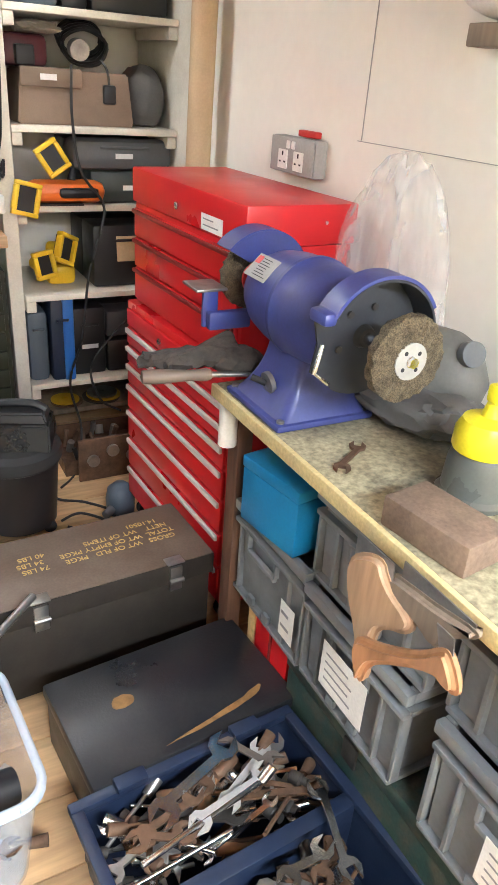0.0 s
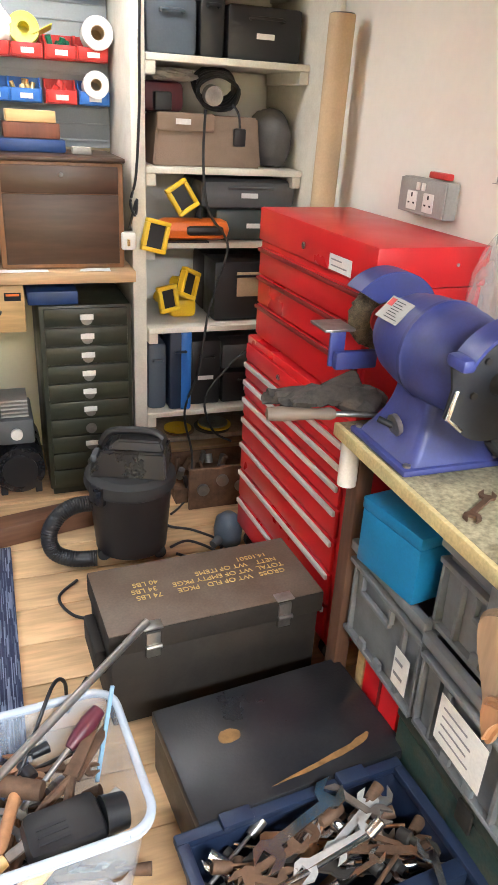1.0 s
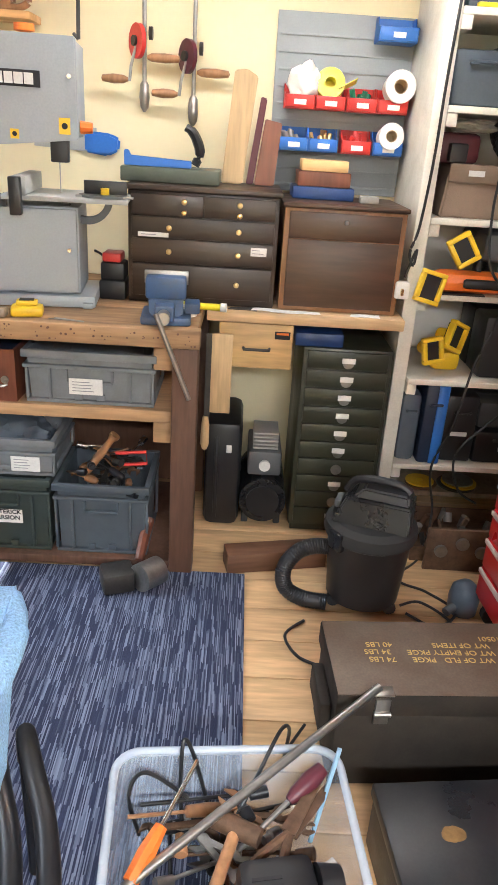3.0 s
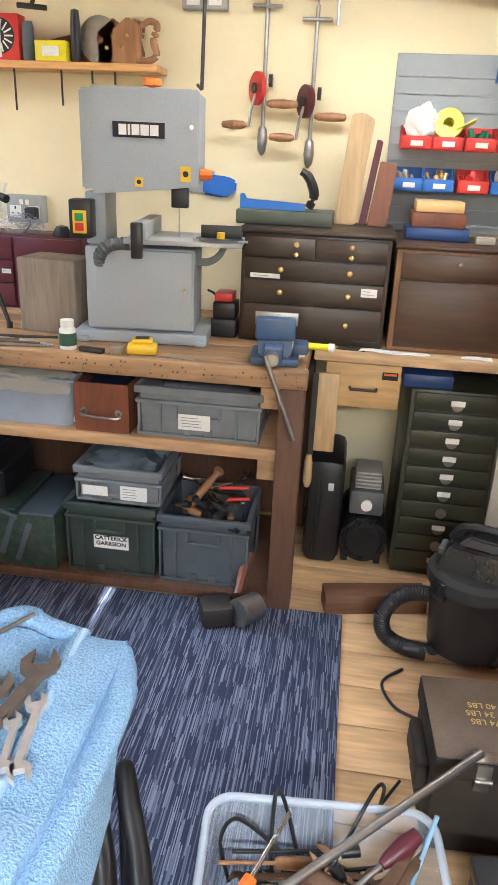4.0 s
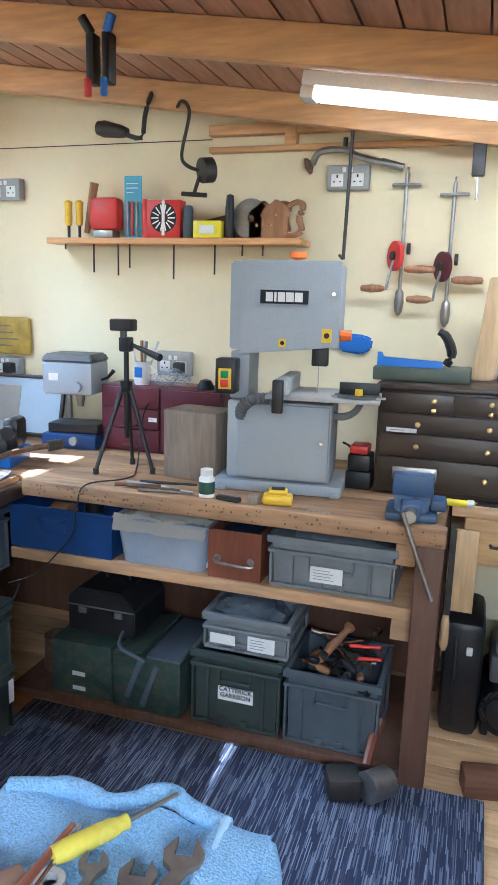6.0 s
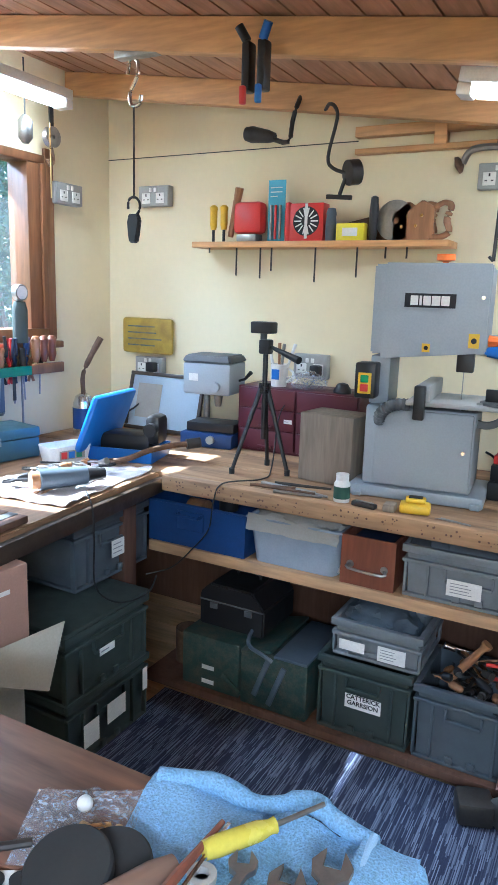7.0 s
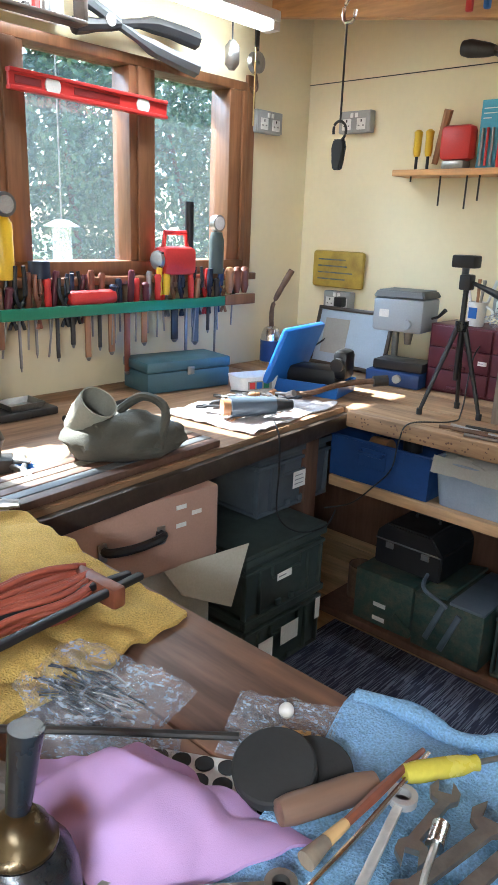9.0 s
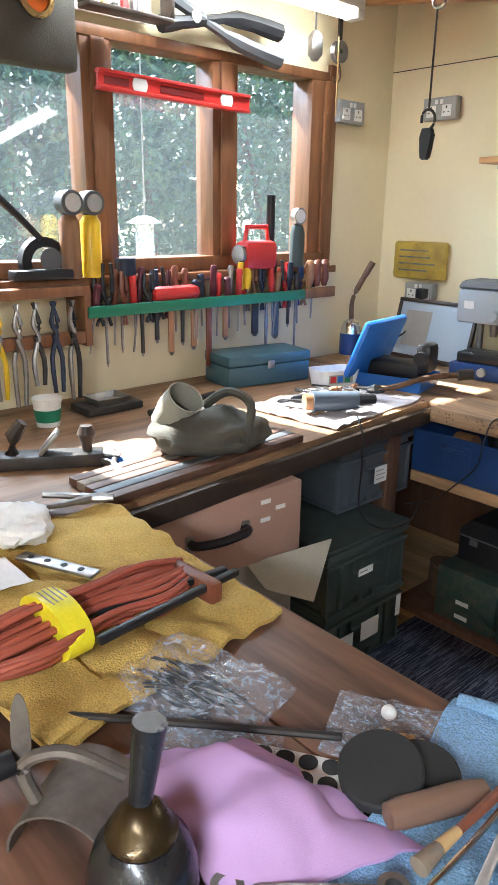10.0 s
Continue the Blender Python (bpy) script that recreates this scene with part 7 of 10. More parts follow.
part("rim", rim(bmnew(), 0.325, 0.25, 0.152, 0.16, 0.010, 0.004), M_CLOUDY, bn)
for k in range(18):
    x0 = -0.12 + 0.0135 * k
    part("strip", box(bmnew(), x0, x0 + 0.005, -0.112, -0.106, 0.035, 0.125, 0.001, Matrix.Rotation(radians(-4), 4, "X")), M_PAPER if k % 2 else M_PRINT, bn)
crumple_bag("white_cloth", -0.33, 2.93, 0.559, 0.10, 0.035, 0.026, 17, M_PAPER, "crumpled white rag in the bottom of the tub", 0.3, cat="cloth")
cloth("cloth_flap", [(-0.545, 2.868, 0.72), (-0.225, 2.868, 0.705), (-0.225, 2.855, 0.668), (-0.545, 2.855, 0.668)], M_CARD, "pale grey cloth hanging over the tub's rim", "cloth", 0.004, 24, 0.004, 15, 16)
crumple_bag("grey_cloth", -0.383, 2.99, 0.66, 0.15, 0.11, 0.055, 12, M_CARD, "crumpled grey cloth over the basket", 0.3, cat="cloth")
bt3 = thing("metal_toolbox", "open blue metal toolbox with a bar handle", "toolbox", -0.757, 3.0, 0.553)
part("body", shell(bmnew(), 0.40, 0.26, 0.155, 0.004, 0.99), M_BLUE, bt3)
part("rolled_rim", rim(bmnew(), 0.40, 0.26, 0.147, 0.157, 0.004, 0.004), M_BLUE, bt3)
part("handle_plate", box(bmnew(), -0.075, 0.035, -0.1345, -0.1305, 0.062, 0.13, 0.003), M_BLUE, bt3)
part("bar_handle", tube(bmnew(), [(-0.065, -0.134, 0.118), (-0.065, -0.156, 0.118), (0.025, -0.156, 0.118), (0.025, -0.134, 0.118)], 0.006), M_BLUE, bt3)
part("roll", rod(bmnew(), (-0.09, -0.02, 0.10), (-0.02, -0.02, 0.10), 0.045), M_HANDLE, bt3)
part("reel", rod(bmnew(), (0.06, 0.0, 0.12), (0.06, 0.0, 0.16), 0.035), M_BLACK, bt3)
g1 = thing("cantilever_toolbox", "dark green chipped metal toolbox", "toolbox", -0.67, 3.0, 0.041)
part("body", box(bmnew(), -0.12, 0.115, -0.15, 0.15, 0, 0.20, 0.006), M_GREENBOX, g1)
part("strap", box(bmnew(), 0.0, 0.09, -0.156, -0.151, 0.08, 0.10, 0.002, Matrix.Rotation(0.6, 4, "Y")), M_GREENBOX, g1)
for z0 in (0.03, 0.085):
    label_on(g1, Matrix.Translation((-0.01, -0.1515, z0)) @ RXF, 0.05, 0.016, 0)
g2 = thing("cantilever_toolbox", "dark green metal cantilever toolbox with a folding lid", "toolbox", -0.418, 3.0, 0.041)
part("body", box(bmnew(), -0.125, 0.125, -0.16, 0.15, 0, 0.20, 0.006), M_GREENBOX, g2)
part("left_lid", box(bmnew(), -0.125, -0.005, -0.165, 0.15, 0.0, 0.012, 0.004, Matrix.Translation((0.0, 0, 0.215)) @ Matrix.Rotation(radians(-12), 4, "Y")), M_GREENBOX, g2)
part("right_lid", box(bmnew(), 0.003, 0.125, -0.165, 0.15, 0.201, 0.213, 0.004), M_SLATE, g2)
for k in range(2):
    part("lever", box(bmnew(), -0.09 + 0.06 * k, -0.07 + 0.06 * k, -0.17, -0.161, 0.02, 0.18, 0.003, Matrix.Rotation(0.35, 4, "Y")), M_SLATE, g2)
part("carry_handle", tube(bmnew(), [(-0.115, 0.10, 0.222), (-0.12, -0.05, 0.25), (-0.10, -0.155, 0.225), (-0.03, -0.172, 0.205), (0.0, -0.17, 0.19)], 0.007, soft=5), M_SLATE, g2)
k1 = thing("case", "black cut cornered plastic case on the toolboxes", "case", -0.62, 3.03, 0.262)
part("shell", slab(bmnew(), [(-0.13, 0), (0.13, 0), (0.13, 0.10), (0.08, 0.16), (-0.09, 0.16), (-0.13, 0.12)], 0.25, Matrix.Translation((0, 0.12, 0)) @ RXF, 0.006), M_BLACK, k1)
part("lid_seam", box(bmnew(), -0.129, 0.129, -0.1325, -0.1302, 0.093, 0.099, 0.001), M_GREY, k1)
for sx in (-0.07, 0.07):
    part("latch", box(bmnew(), sx - 0.015, sx + 0.015, -0.137, -0.1303, 0.07, 0.092, 0.002), M_GREY, k1)
part("handle", tube(bmnew(), [(-0.045, 0, 0.158), (-0.04, 0, 0.178), (0.04, 0, 0.178), (0.045, 0, 0.158)], 0.006, soft=3), M_BLACK, k1)
cn = thing("glue_pot", "rusty round can at the back under the bench", "can", -0.86, 3.0, 0.041)
part("can", lathe(bmnew(), [(0.05, 0), (0.05, 0.13), (0.045, 0.13), (0.045, 0.02), (0, 0.02)], seg=20), M_RUST, cn)

# knee space under the desk
cmp = thing("compressor", "black and grey compact compressor under the desk", "compressor", 0.735, 3.28, 0.0)
part("tank", rod(bmnew(), (0, -0.15, 0.12), (0, 0.15, 0.12), 0.085, seg=26), M_BLACKGL, cmp)
part("front_ring", rod(bmnew(), (0, -0.158, 0.12), (0, -0.1505, 0.12), 0.06, seg=26), M_BLACK, cmp)
part("motor_block", box(bmnew(), -0.06, 0.06, -0.12, 0.10, 0.206, 0.30, 0.01), M_GREY, cmp)
for k in range(5):
    part("fin", box(bmnew(), -0.045, 0.045, -0.10, 0.02, 0.302 + 0.014 * k, 0.309 + 0.014 * k, 0.002), M_SOCKET, cmp)
part("gauge", rod(bmnew(), (0.0, -0.122, 0.25), (0.0, -0.135, 0.25), 0.02), M_SOCKWH, cmp)
for sx in (-0.06, 0.06):
    part("foot", box(bmnew(), sx - 0.012, sx + 0.012, -0.10, 0.10, 0.0, 0.05, 0.004), M_RUBBER, cmp)
hp = thing("hard_case", "tall black moulded plastic case standing on end", "case", 0.585, 3.30, 0.0, rz=0)
part("shell", box(bmnew(), -0.065, 0.065, -0.16, 0.14, 0.0, 0.41, 0.03), M_BLACK, hp)
part("latch", box(bmnew(), 0.01, 0.03, -0.167, -0.161, 0.30, 0.33, 0.003), M_PAPER, hp)
part("rib", box(bmnew(), -0.03, -0.015, -0.168, -0.161, 0.04, 0.36, 0.004), M_BLACK, hp)
bru = thing("hand_saw", "old saw with a wooden handle hung at the bench end", "hand saw", 0.522, 3.05, 0.35)
part("blade", box(bmnew(), -0.006, 0.012, -0.003, 0.003, 0.12, 0.40), M_IRON, bru)
part("handle", lathe(bmnew(), [(0.008, 0), (0.015, 0.02), (0.014, 0.09), (0.009, 0.118), (0, 0.119)], seg=12), M_PINE_Z, bru)
single("timber_offcut", box(bmnew(), -0.17, 0.17, -0.04, 0.04, 0, 0.07, 0.004), wood("old_red_board", (0.16, 0.075, 0.04), "x"), "length of old brown timber on the floor", "timber", 0.78, 2.905, 0.0, 12)
clamp = thing("old_vice_jaw", "rusty drill vice with a bandaged red handle on the rug", "machine vice", 0.33, 2.73, 0.01, 20)
part("body", box(bmnew(), -0.10, 0.0, -0.04, 0.05, 0, 0.07, 0.012), M_IRON, clamp)
part("drum", rod(bmnew(), (0.01, -0.04, 0.05), (0.08, 0.0, 0.045), 0.045, seg=22), M_STEEL, clamp)
part("handle", tube(bmnew(), [(0.03, 0.06, 0.05), (0.06, 0.12, 0.10), (0.09, 0.17, 0.13)], [0.015, 0.018, 0.016]), M_MAHOG, clamp)

# ---- things on the desk chests and the louvre panel ----
lp = thing("louvre_panel", "grey steel louvre panel on the wall", "tool panel")
part("sheet", box(bmnew(), 0.69, 1.150, 3.562, 3.578, 1.155, 1.713, 0.002), M_PEG, lp)
for k in range(10):
    z0 = 1.175 + 0.052 * k
    part("louvre_strip", box(bmnew(), 0.70, 1.145, 3.555, 3.5615, z0, z0 + 0.007, 0.001), M_PEG, lp)
def bin_box(x, z, mat, label, w=0.10):
    t = thing("storage_bin", label, "storage bin", x, 3.555, z, 0, "bins on the louvre panel")
    for sx in (-w / 2, w / 2 - 0.003):
        b = bmnew()
        vs = [(-0.0, 0.0), (-0.095, 0.0), (-0.105, 0.042), (-0.06, 0.05), (-0.04, 0.075), (0.0, 0.075)]
        lo = [b.verts.new((sx, y, z1)) for y, z1 in vs]
        hi = [b.verts.new((sx + 0.003, y, z1)) for y, z1 in vs]
        b.faces.new(lo), b.faces.new(hi[::-1])
        for i in range(6):
            b.faces.new((lo[i], lo[(i + 1) % 6], hi[(i + 1) % 6], hi[i]))
        part("side", b, mat, t)
    part("floor_plate", box(bmnew(), -w / 2 + 0.0035, w / 2 - 0.0035, -0.095, 0.0, 0.0, 0.003), mat, t)
    part("back", box(bmnew(), -w / 2 + 0.0035, w / 2 - 0.0035, -0.003, 0.0, 0.0035, 0.075), mat, t)
    part("front", box(bmnew(), -w / 2 + 0.0035, w / 2 - 0.0035, -0.105, -0.095, 0.0035, 0.042, 0.003), mat, t)
    part("card", box(bmnew(), -0.018, 0.022, -0.1062, -0.1052, 0.012, 0.028), M_PAPER, t)
    return t
for x0 in (0.775, 0.877, 0.982, 1.084):
    bin_box(x0, 1.42, M_REDPL, "red plastic bin hooked on the louvre panel")
for x0, m0 in ((0.765, M_BLUEPL), (0.865, M_BLUEPL), (0.978, M_REDPL), (1.085, M_BLUEPL)):
    bin_box(x0, 1.29, m0, ("red" if m0 is M_REDPL else "blue") + " plastic bin of small fittings on the louvre panel")
bin_box(1.075, 1.63, M_BLUEPL, "blue plastic bin hooked high on the louvre panel", 0.125)
crumple_bag("plastic_bag", 0.79, 3.49, 1.445, 0.05, 0.04, 0.06, 41, M_SOCKWH, "white plastic bag stuffed in a red bin", 0.3)
yr = thing("tape_roll", "roll of yellow tape in a red bin", "tape", 0.873, 3.48, 1.465, rx=75)
part("roll", lathe(bmnew(), [(0.018, -0.02), (0.048, -0.02), (0.05, 0.0), (0.048, 0.02), (0.018, 0.02), (0.018, -0.02)], Matrix.Translation((0, 0.035, 0)), 26), M_YELLOWB, yr)
part("tail", box(bmnew(), 0.03, 0.10, 0.0, 0.003, -0.02, 0.03, 0, Matrix.Rotation(0.5, 4, "Z")), M_YELLOWB, yr)
for x0, z0, r0 in ((1.10, 1.50, 0.05), (1.09, 1.35, 0.042)):
    wr = thing("paper_roll", "roll of white tape standing in a bin", "tape", x0, 3.47, z0, rx=82)
    part("roll", lathe(bmnew(), [(r0 * 0.45, -0.03), (r0, -0.03), (r0, 0.03), (r0 * 0.45, 0.03), (r0 * 0.45, -0.03)], seg=28), M_SOCKWH, wr)
    part("core", lathe(bmnew(), [(r0 * 0.4, -0.028), (r0 * 0.44, -0.028), (r0 * 0.44, 0.031), (r0 * 0.4, 0.031), (r0 * 0.4, -0.028)], seg=20), M_CARDBROWN, wr)
rnd = random.Random(77)
for x0, mt in ((0.765, M_STEEL), (0.865, M_BRASS), (0.978, M_REDPL), (0.985, M_GREENSH)):
    t = thing("small_fittings", "small metal fittings lying in a bin", "fittings", x0, 3.51, 1.296 if mt is not M_GREENSH else 1.425)
    for k in range(6):
        a, c0 = rnd.uniform(-.03, .03), rnd.uniform(-.03, .02)
        part("fitting", rod(bmnew(), (a, c0, 0.008), (a + rnd.uniform(-.02, .02), c0 + rnd.uniform(-.02, .02), rnd.uniform(.04, .065)), rnd.uniform(.007, .012), seg=9), mt, t)
single("wooden_case", box(bmnew(), -0.075, 0.075, -0.06, 0.06, 0, 0.034, 0.003), M_PINE, "small pale wooden box on a brown box", "box", 0.865, 3.36, 1.236)
single("wooden_case", box(bmnew(), -0.085, 0.085, -0.07, 0.07, 0, 0.045, 0.003), M_MAHOG, "small brown wooden box on a blue case", "box", 0.865, 3.36, 1.190)
single("blue_case", box(bmnew(), -0.10, 0.10, -0.075, 0.075, 0, 0.038, 0.004), M_BLUE, "flat blue case on the wooden tool chest", "case", 0.865, 3.36, 1.151)
single("small_tin", box(bmnew(), -0.03, 0.03, -0.02, 0.02, 0, 0.022, 0.004), M_CARD, "small grey tin on the tool chest", "tin", 1.01, 3.26, 1.151)
ch = thing("wooden_stock", "pale planed length of wood leaning on the wall", "timber", 0.0, 0, 0)
part("plank", slab(bmnew(), [(0.53, 1.178), (0.60, 1.178), (0.635, 1.50), (0.60, 1.52), (0.56, 1.515)], 0.03, Matrix.Translation((0, 3.40, 0)) @ RXF, 0.004), M_PINE_Z, ch)
single("timber_offcut", slab(bmnew(), [(0.612, 1.178), (0.636, 1.178), (0.668, 1.44), (0.648, 1.445)], 0.03, Matrix.Translation((0, 3.42, 0)) @ RXF, 0.003), M_MAROON, "thin dark red strip of hardwood leaning on the wall", "timber")
single("timber_offcut", slab(bmnew(), [(0.64, 1.178), (0.705, 1.178), (0.72, 1.37), (0.665, 1.38)], 0.035, Matrix.Translation((0, 3.40, 0)) @ RXF, 0.003), M_MAHOG, "reddish hardwood board leaning on the wall", "timber")
single("flat_case", box(bmnew(), -0.155, 0.155, -0.08, 0.09, 0, 0.045, 0.006), material("dusty_green_case", (0.085, 0.10, 0.075), 0.5, stain=0.4), "flat dusty green case on the chest of drawers", "case", 0.375, 3.30, 1.176)
hs2 = thing("hacksaw", "blue framed hacksaw with a black grip", "hacksaw", 0.35, 3.25, 1.222)
part("frame", slab(bmnew(), [(-0.12, 0.0), (0.09, 0.0), (0.09, 0.022), (-0.10, 0.028), (-0.105, 0.045), (-0.12, 0.045)], 0.012, RXF, 0.002), M_BLUEPL, hs2)
part("grip", tube(bmnew(), [(0.10, 0, 0.01), (0.115, 0, 0.05), (0.095, 0, 0.10), (0.07, 0, 0.118)], [0.014, 0.016, 0.015, 0.012], soft=4), M_BLACK, hs2)
single("blue_case", box(bmnew(), -0.08, 0.08, -0.10, 0.15, 0, 0.045, 0.006), M_BLUE, "blue flat box on the filing cabinet", "case", 0.885, 3.24, 0.701)
for k, (x0, rz) in enumerate(((0.70, 10), (0.77, -14), (0.83, 5), (1.02, -3), (0.62, 3))):
    cloth("paper", [(x0 - 0.05, 3.105, 0.8155), (x0 + 0.05, 3.108, 0.8155), (x0 + 0.05, 3.145, 0.8155), (x0 - 0.04, 3.14, 0.8155)], M_PAPER if k < 4 else M_IRON, "curled sheet of paper on the desk edge", "paper", 0.0012, 6, 0.002, k + 1)
bsa = thing("hand_saw", "blue handled saw hung behind the bandsaw", "hand saw", 0.10, 3.577, 1.25)
part("blade", slab(bmnew(), [(-0.24, 0.0), (-0.02, -0.01), (-0.02, 0.07), (-0.24, 0.05)], 0.002, RXF), M_SAWLT, bsa)
part("handle", slab(bmnew(), [(-0.06, -0.01), (0.02, -0.02), (0.06, 0.0), (0.065, 0.04), (0.03, 0.055), (-0.06, 0.06)], 0.02, RXF, 0.008), M_BLUEPL, bsa)


# ---- things on the corner shelves ----
def case(x0, x1, z0, z1, mat, label, y0=3.225, depth=0.26, bev=0.012, handle=True, tag=False, name="tool_case"):
    t = thing(name, label, "case", (x0 + x1) / 2, y0 + depth / 2, z0 + 0.001)
    w, h = x1 - x0, z1 - z0
    b = min(bev, w * 0.3, h * 0.3)
    part("lower_shell", box(bmnew(), -w / 2, w / 2, -depth / 2, -0.003, 0, h, b), mat, t)
    part("upper_shell", box(bmnew(), -w / 2, w / 2, 0.0, depth / 2, 0, h, b), mat, t)
    if handle:
        part("handle", tube(bmnew(), [(-w * 0.2, -depth / 2, h * 0.75), (-w * 0.2, -depth / 2 - 0.015, h * 0.77), (w * 0.2, -depth / 2 - 0.015, h * 0.77), (w * 0.2, -depth / 2, h * 0.75)], 0.005, soft=3), mat, t)
    if tag:
        part("tag", box(bmnew(), -0.03, 0.03, -depth / 2 - 0.0015, -depth / 2 - 0.0003, h * 0.4, h * 0.4 + 0.016), M_PAPER, t, "small white label")
    return t


case(1.21, 1.37, 1.448, 1.60, M_SLATE, "dark slate tool case on the top shelf")
case(1.38, 1.46, 1.448, 1.63, M_BLACK, "slim black case standing on the top shelf")
case(1.47, 1.72, 1.448, 1.60, M_BLACK, "large black case with a small label on the top shelf", tag=True)
case(1.22, 1.70, 1.701, 1.79, M_SLATE, "long dark case on the highest shelf", handle=False)
single("yellow_level", box(bmnew(), -0.09, 0.09, -0.012, 0.012, 0, 0.012, 0.003), M_YELLOWB, "thin yellow strip on the highest shelf", "strip", 1.33, 3.195, 1.701)
bag = thing("canvas_bag", "tan canvas tool bag with a small label", "tool bag", 1.415, 3.34, 1.128)
part("body", frustum(bmnew(), (-0.185, 0.185, -0.125, 0.12, 0), (-0.165, 0.175, -0.10, 0.10, 0.155)), M_TAN, bag)
part("flap", box(bmnew(), -0.17, 0.02, -0.118, -0.10, 0.105, 0.16, 0.006), M_TAN, bag)
part("label_patch", box(bmnew(), -0.11, -0.06, -0.1205, -0.1185, 0.125, 0.142), M_PAPER, bag)
crumple_bag("black_holdall", 1.665, 3.33, 1.128, 0.075, 0.10, 0.105, 14, M_FELT, "rounded black holdall on the shelf", 0.12, cat="bag")
case(1.205, 1.345, 1.284, 1.375, M_MAROON, "dusty red case on top of the canvas bag", 3.27, 0.2, 0.02, False)
crumple_bag("plastic_bag", 1.31, 3.30, 1.376, 0.07, 0.06, 0.02, 6, M_CARD, "limp grey plastic bag on a case", 0.3)
cab = thing("cable_coil", "coil of black mains cable with a plug", "cable", 1.46, 3.29, 1.35)
for k in range(6):
    part("cable_loop", tube(bmnew(), [(0.07 * math.cos(a) * (1 + 0.1 * math.sin(3 * a + k)), -0.02 + 0.014 * k + 0.02 * math.sin(2 * a + k), 0.05 * math.sin(a) + 0.006 * k) for a in [2 * math.pi * i / 24 for i in range(24)]] + [(0.07 * (1 + 0.1 * math.sin(k)), -0.02 + 0.014 * k + 0.02 * math.sin(k), 0.006 * k)], 0.006), M_BLACK, cab)
part("motor_end", rod(bmnew(), (-0.03, -0.07, -0.01), (-0.03, -0.03, -0.005), 0.03, seg=20), M_STEEL, cab)
part("plug_lead", tube(bmnew(), [(0.03, -0.08, -0.03), (0.045, -0.10, -0.06), (0.05, -0.102, -0.10)], 0.004, soft=4), M_BLACK, cab)
part("plug", box(bmnew(), 0.03, 0.07, -0.112, -0.09, -0.155, -0.10, 0.006), M_BLACK, cab)
part("adaptor", box(bmnew(), -0.22, -0.165, -0.06, -0.02, -0.06, -0.005, 0.006), M_BLACK, cab)
case(1.45, 1.735, 0.888, 0.992, M_GREENCR, "dark green case with a paper label on the shelf", tag=True, handle=False)
case(1.385, 1.735, 0.994, 1.09, M_GREY, "grey rounded moulded case lying on the green case", 3.20, 0.28, 0.04, tag=True)
sd = thing("orange_sander", "orange and black power sander on the shelf", "power tool", 1.365, 3.22, 0.889)
part("body", box(bmnew(), -0.13, 0.13, -0.04, 0.05, 0.005, 0.075, 0.032), M_ORANGE, sd)
part("grip_pad", box(bmnew(), -0.03, 0.10, -0.047, -0.03, 0.025, 0.055, 0.012), M_BLACK, sd)
part("pad", box(bmnew(), -0.11, 0.05, -0.038, 0.045, 0, 0.0045), M_BLACK, sd)
part("cable_gland", rod(bmnew(), (0.02, 0.0, 0.075), (0.03, 0.01, 0.11), 0.014, 0.008), M_BLACK, sd)


def battery_foot(x, y, z, rx, ry, rz, body=True, s=1.0):
    t = thing("cordless_tool", "yellow and black cordless tool lying on its side", "power tool", x, y, z, rz, "cordless tools", rx, ry)
    part("battery_shoe", rim(bmnew(), 0.05 * s, 0.065 * s, 0, 0.02 * s, 0.008, 0.006), M_YELLOW, t)
    part("shoe_core", box(bmnew(), -0.024 * s, 0.024 * s, -0.031 * s, 0.031 * s, -0.01, 0.012), M_BLACK, t)
    part("stem", rod(bmnew(), (0, 0, -0.06), (0, 0, -0.0105), 0.022, 0.024), M_YELLOW, t)
    if body:
        part("grip", rod(bmnew(), (0, 0, 0.0205 * s), (0.02, 0.0, 0.09), 0.02, 0.018), M_BLACK, t)
        part("motor", rod(bmnew(), (-0.04, 0, 0.11), (0.09, 0, 0.105), 0.03, 0.026), M_YELLOW, t)
    return t


battery_foot(1.222, 3.165, 0.915, 84, 14, 4, False, 1.35)
battery_foot(1.315, 3.18, 1.035, 84, -32, 5, False, 1.25)
battery_foot(1.27, 3.19, 0.70, 84, -8, 15, False, 1.15)
battery_foot(1.35, 3.235, 0.74, 84, 24, 30, False, 1.3)
single("angle_grinder", box(bmnew(), -0.05, 0.05, -0.04, 0.05, 0, 0.07, 0.02), M_YELLOW, "yellow power tool body on the shelf", "power tool", 1.35, 3.30, 0.607)
case(1.445, 1.735, 0.607, 0.82, M_BLACK, "black tool box on the white shelf", 3.20, 0.3)
single("cardboard_sheet", box(bmnew(), -0.06, 0.06, -0.003, 0.003, 0, 0.085, 0.001), M_CARDBROWN, "brown cardboard flap against a tool box", "cardboard", 1.585, 3.185, 0.70, 0, rx=-4)
case(1.203, 1.277, 0.276, 0.535, M_SLATE, "slate grey case standing on end", 3.20, 0.28, 0.03)
cb = case(1.282, 1.362, 0.276, 0.575, M_NAVY, "black and bright blue case standing on end", 3.19, 0.28)
part("blue_edge", box(bmnew(), 0.002, 0.042, -0.145, 0.1, 0.0, 0.302, 0.008), M_BLUEPL, cb)
case(1.368, 1.488, 0.276, 0.53, M_BLACK, "black upright case with a grey panel", 3.22, 0.27, tag=True)
case(1.493, 1.73, 0.276, 0.40, M_BLACK, "black case lying flat with a small label", 3.22, 0.27, tag=True)
case(1.50, 1.73, 0.402, 0.50, M_GREY, "dark case stacked on another", 3.25, 0.24, handle=False)
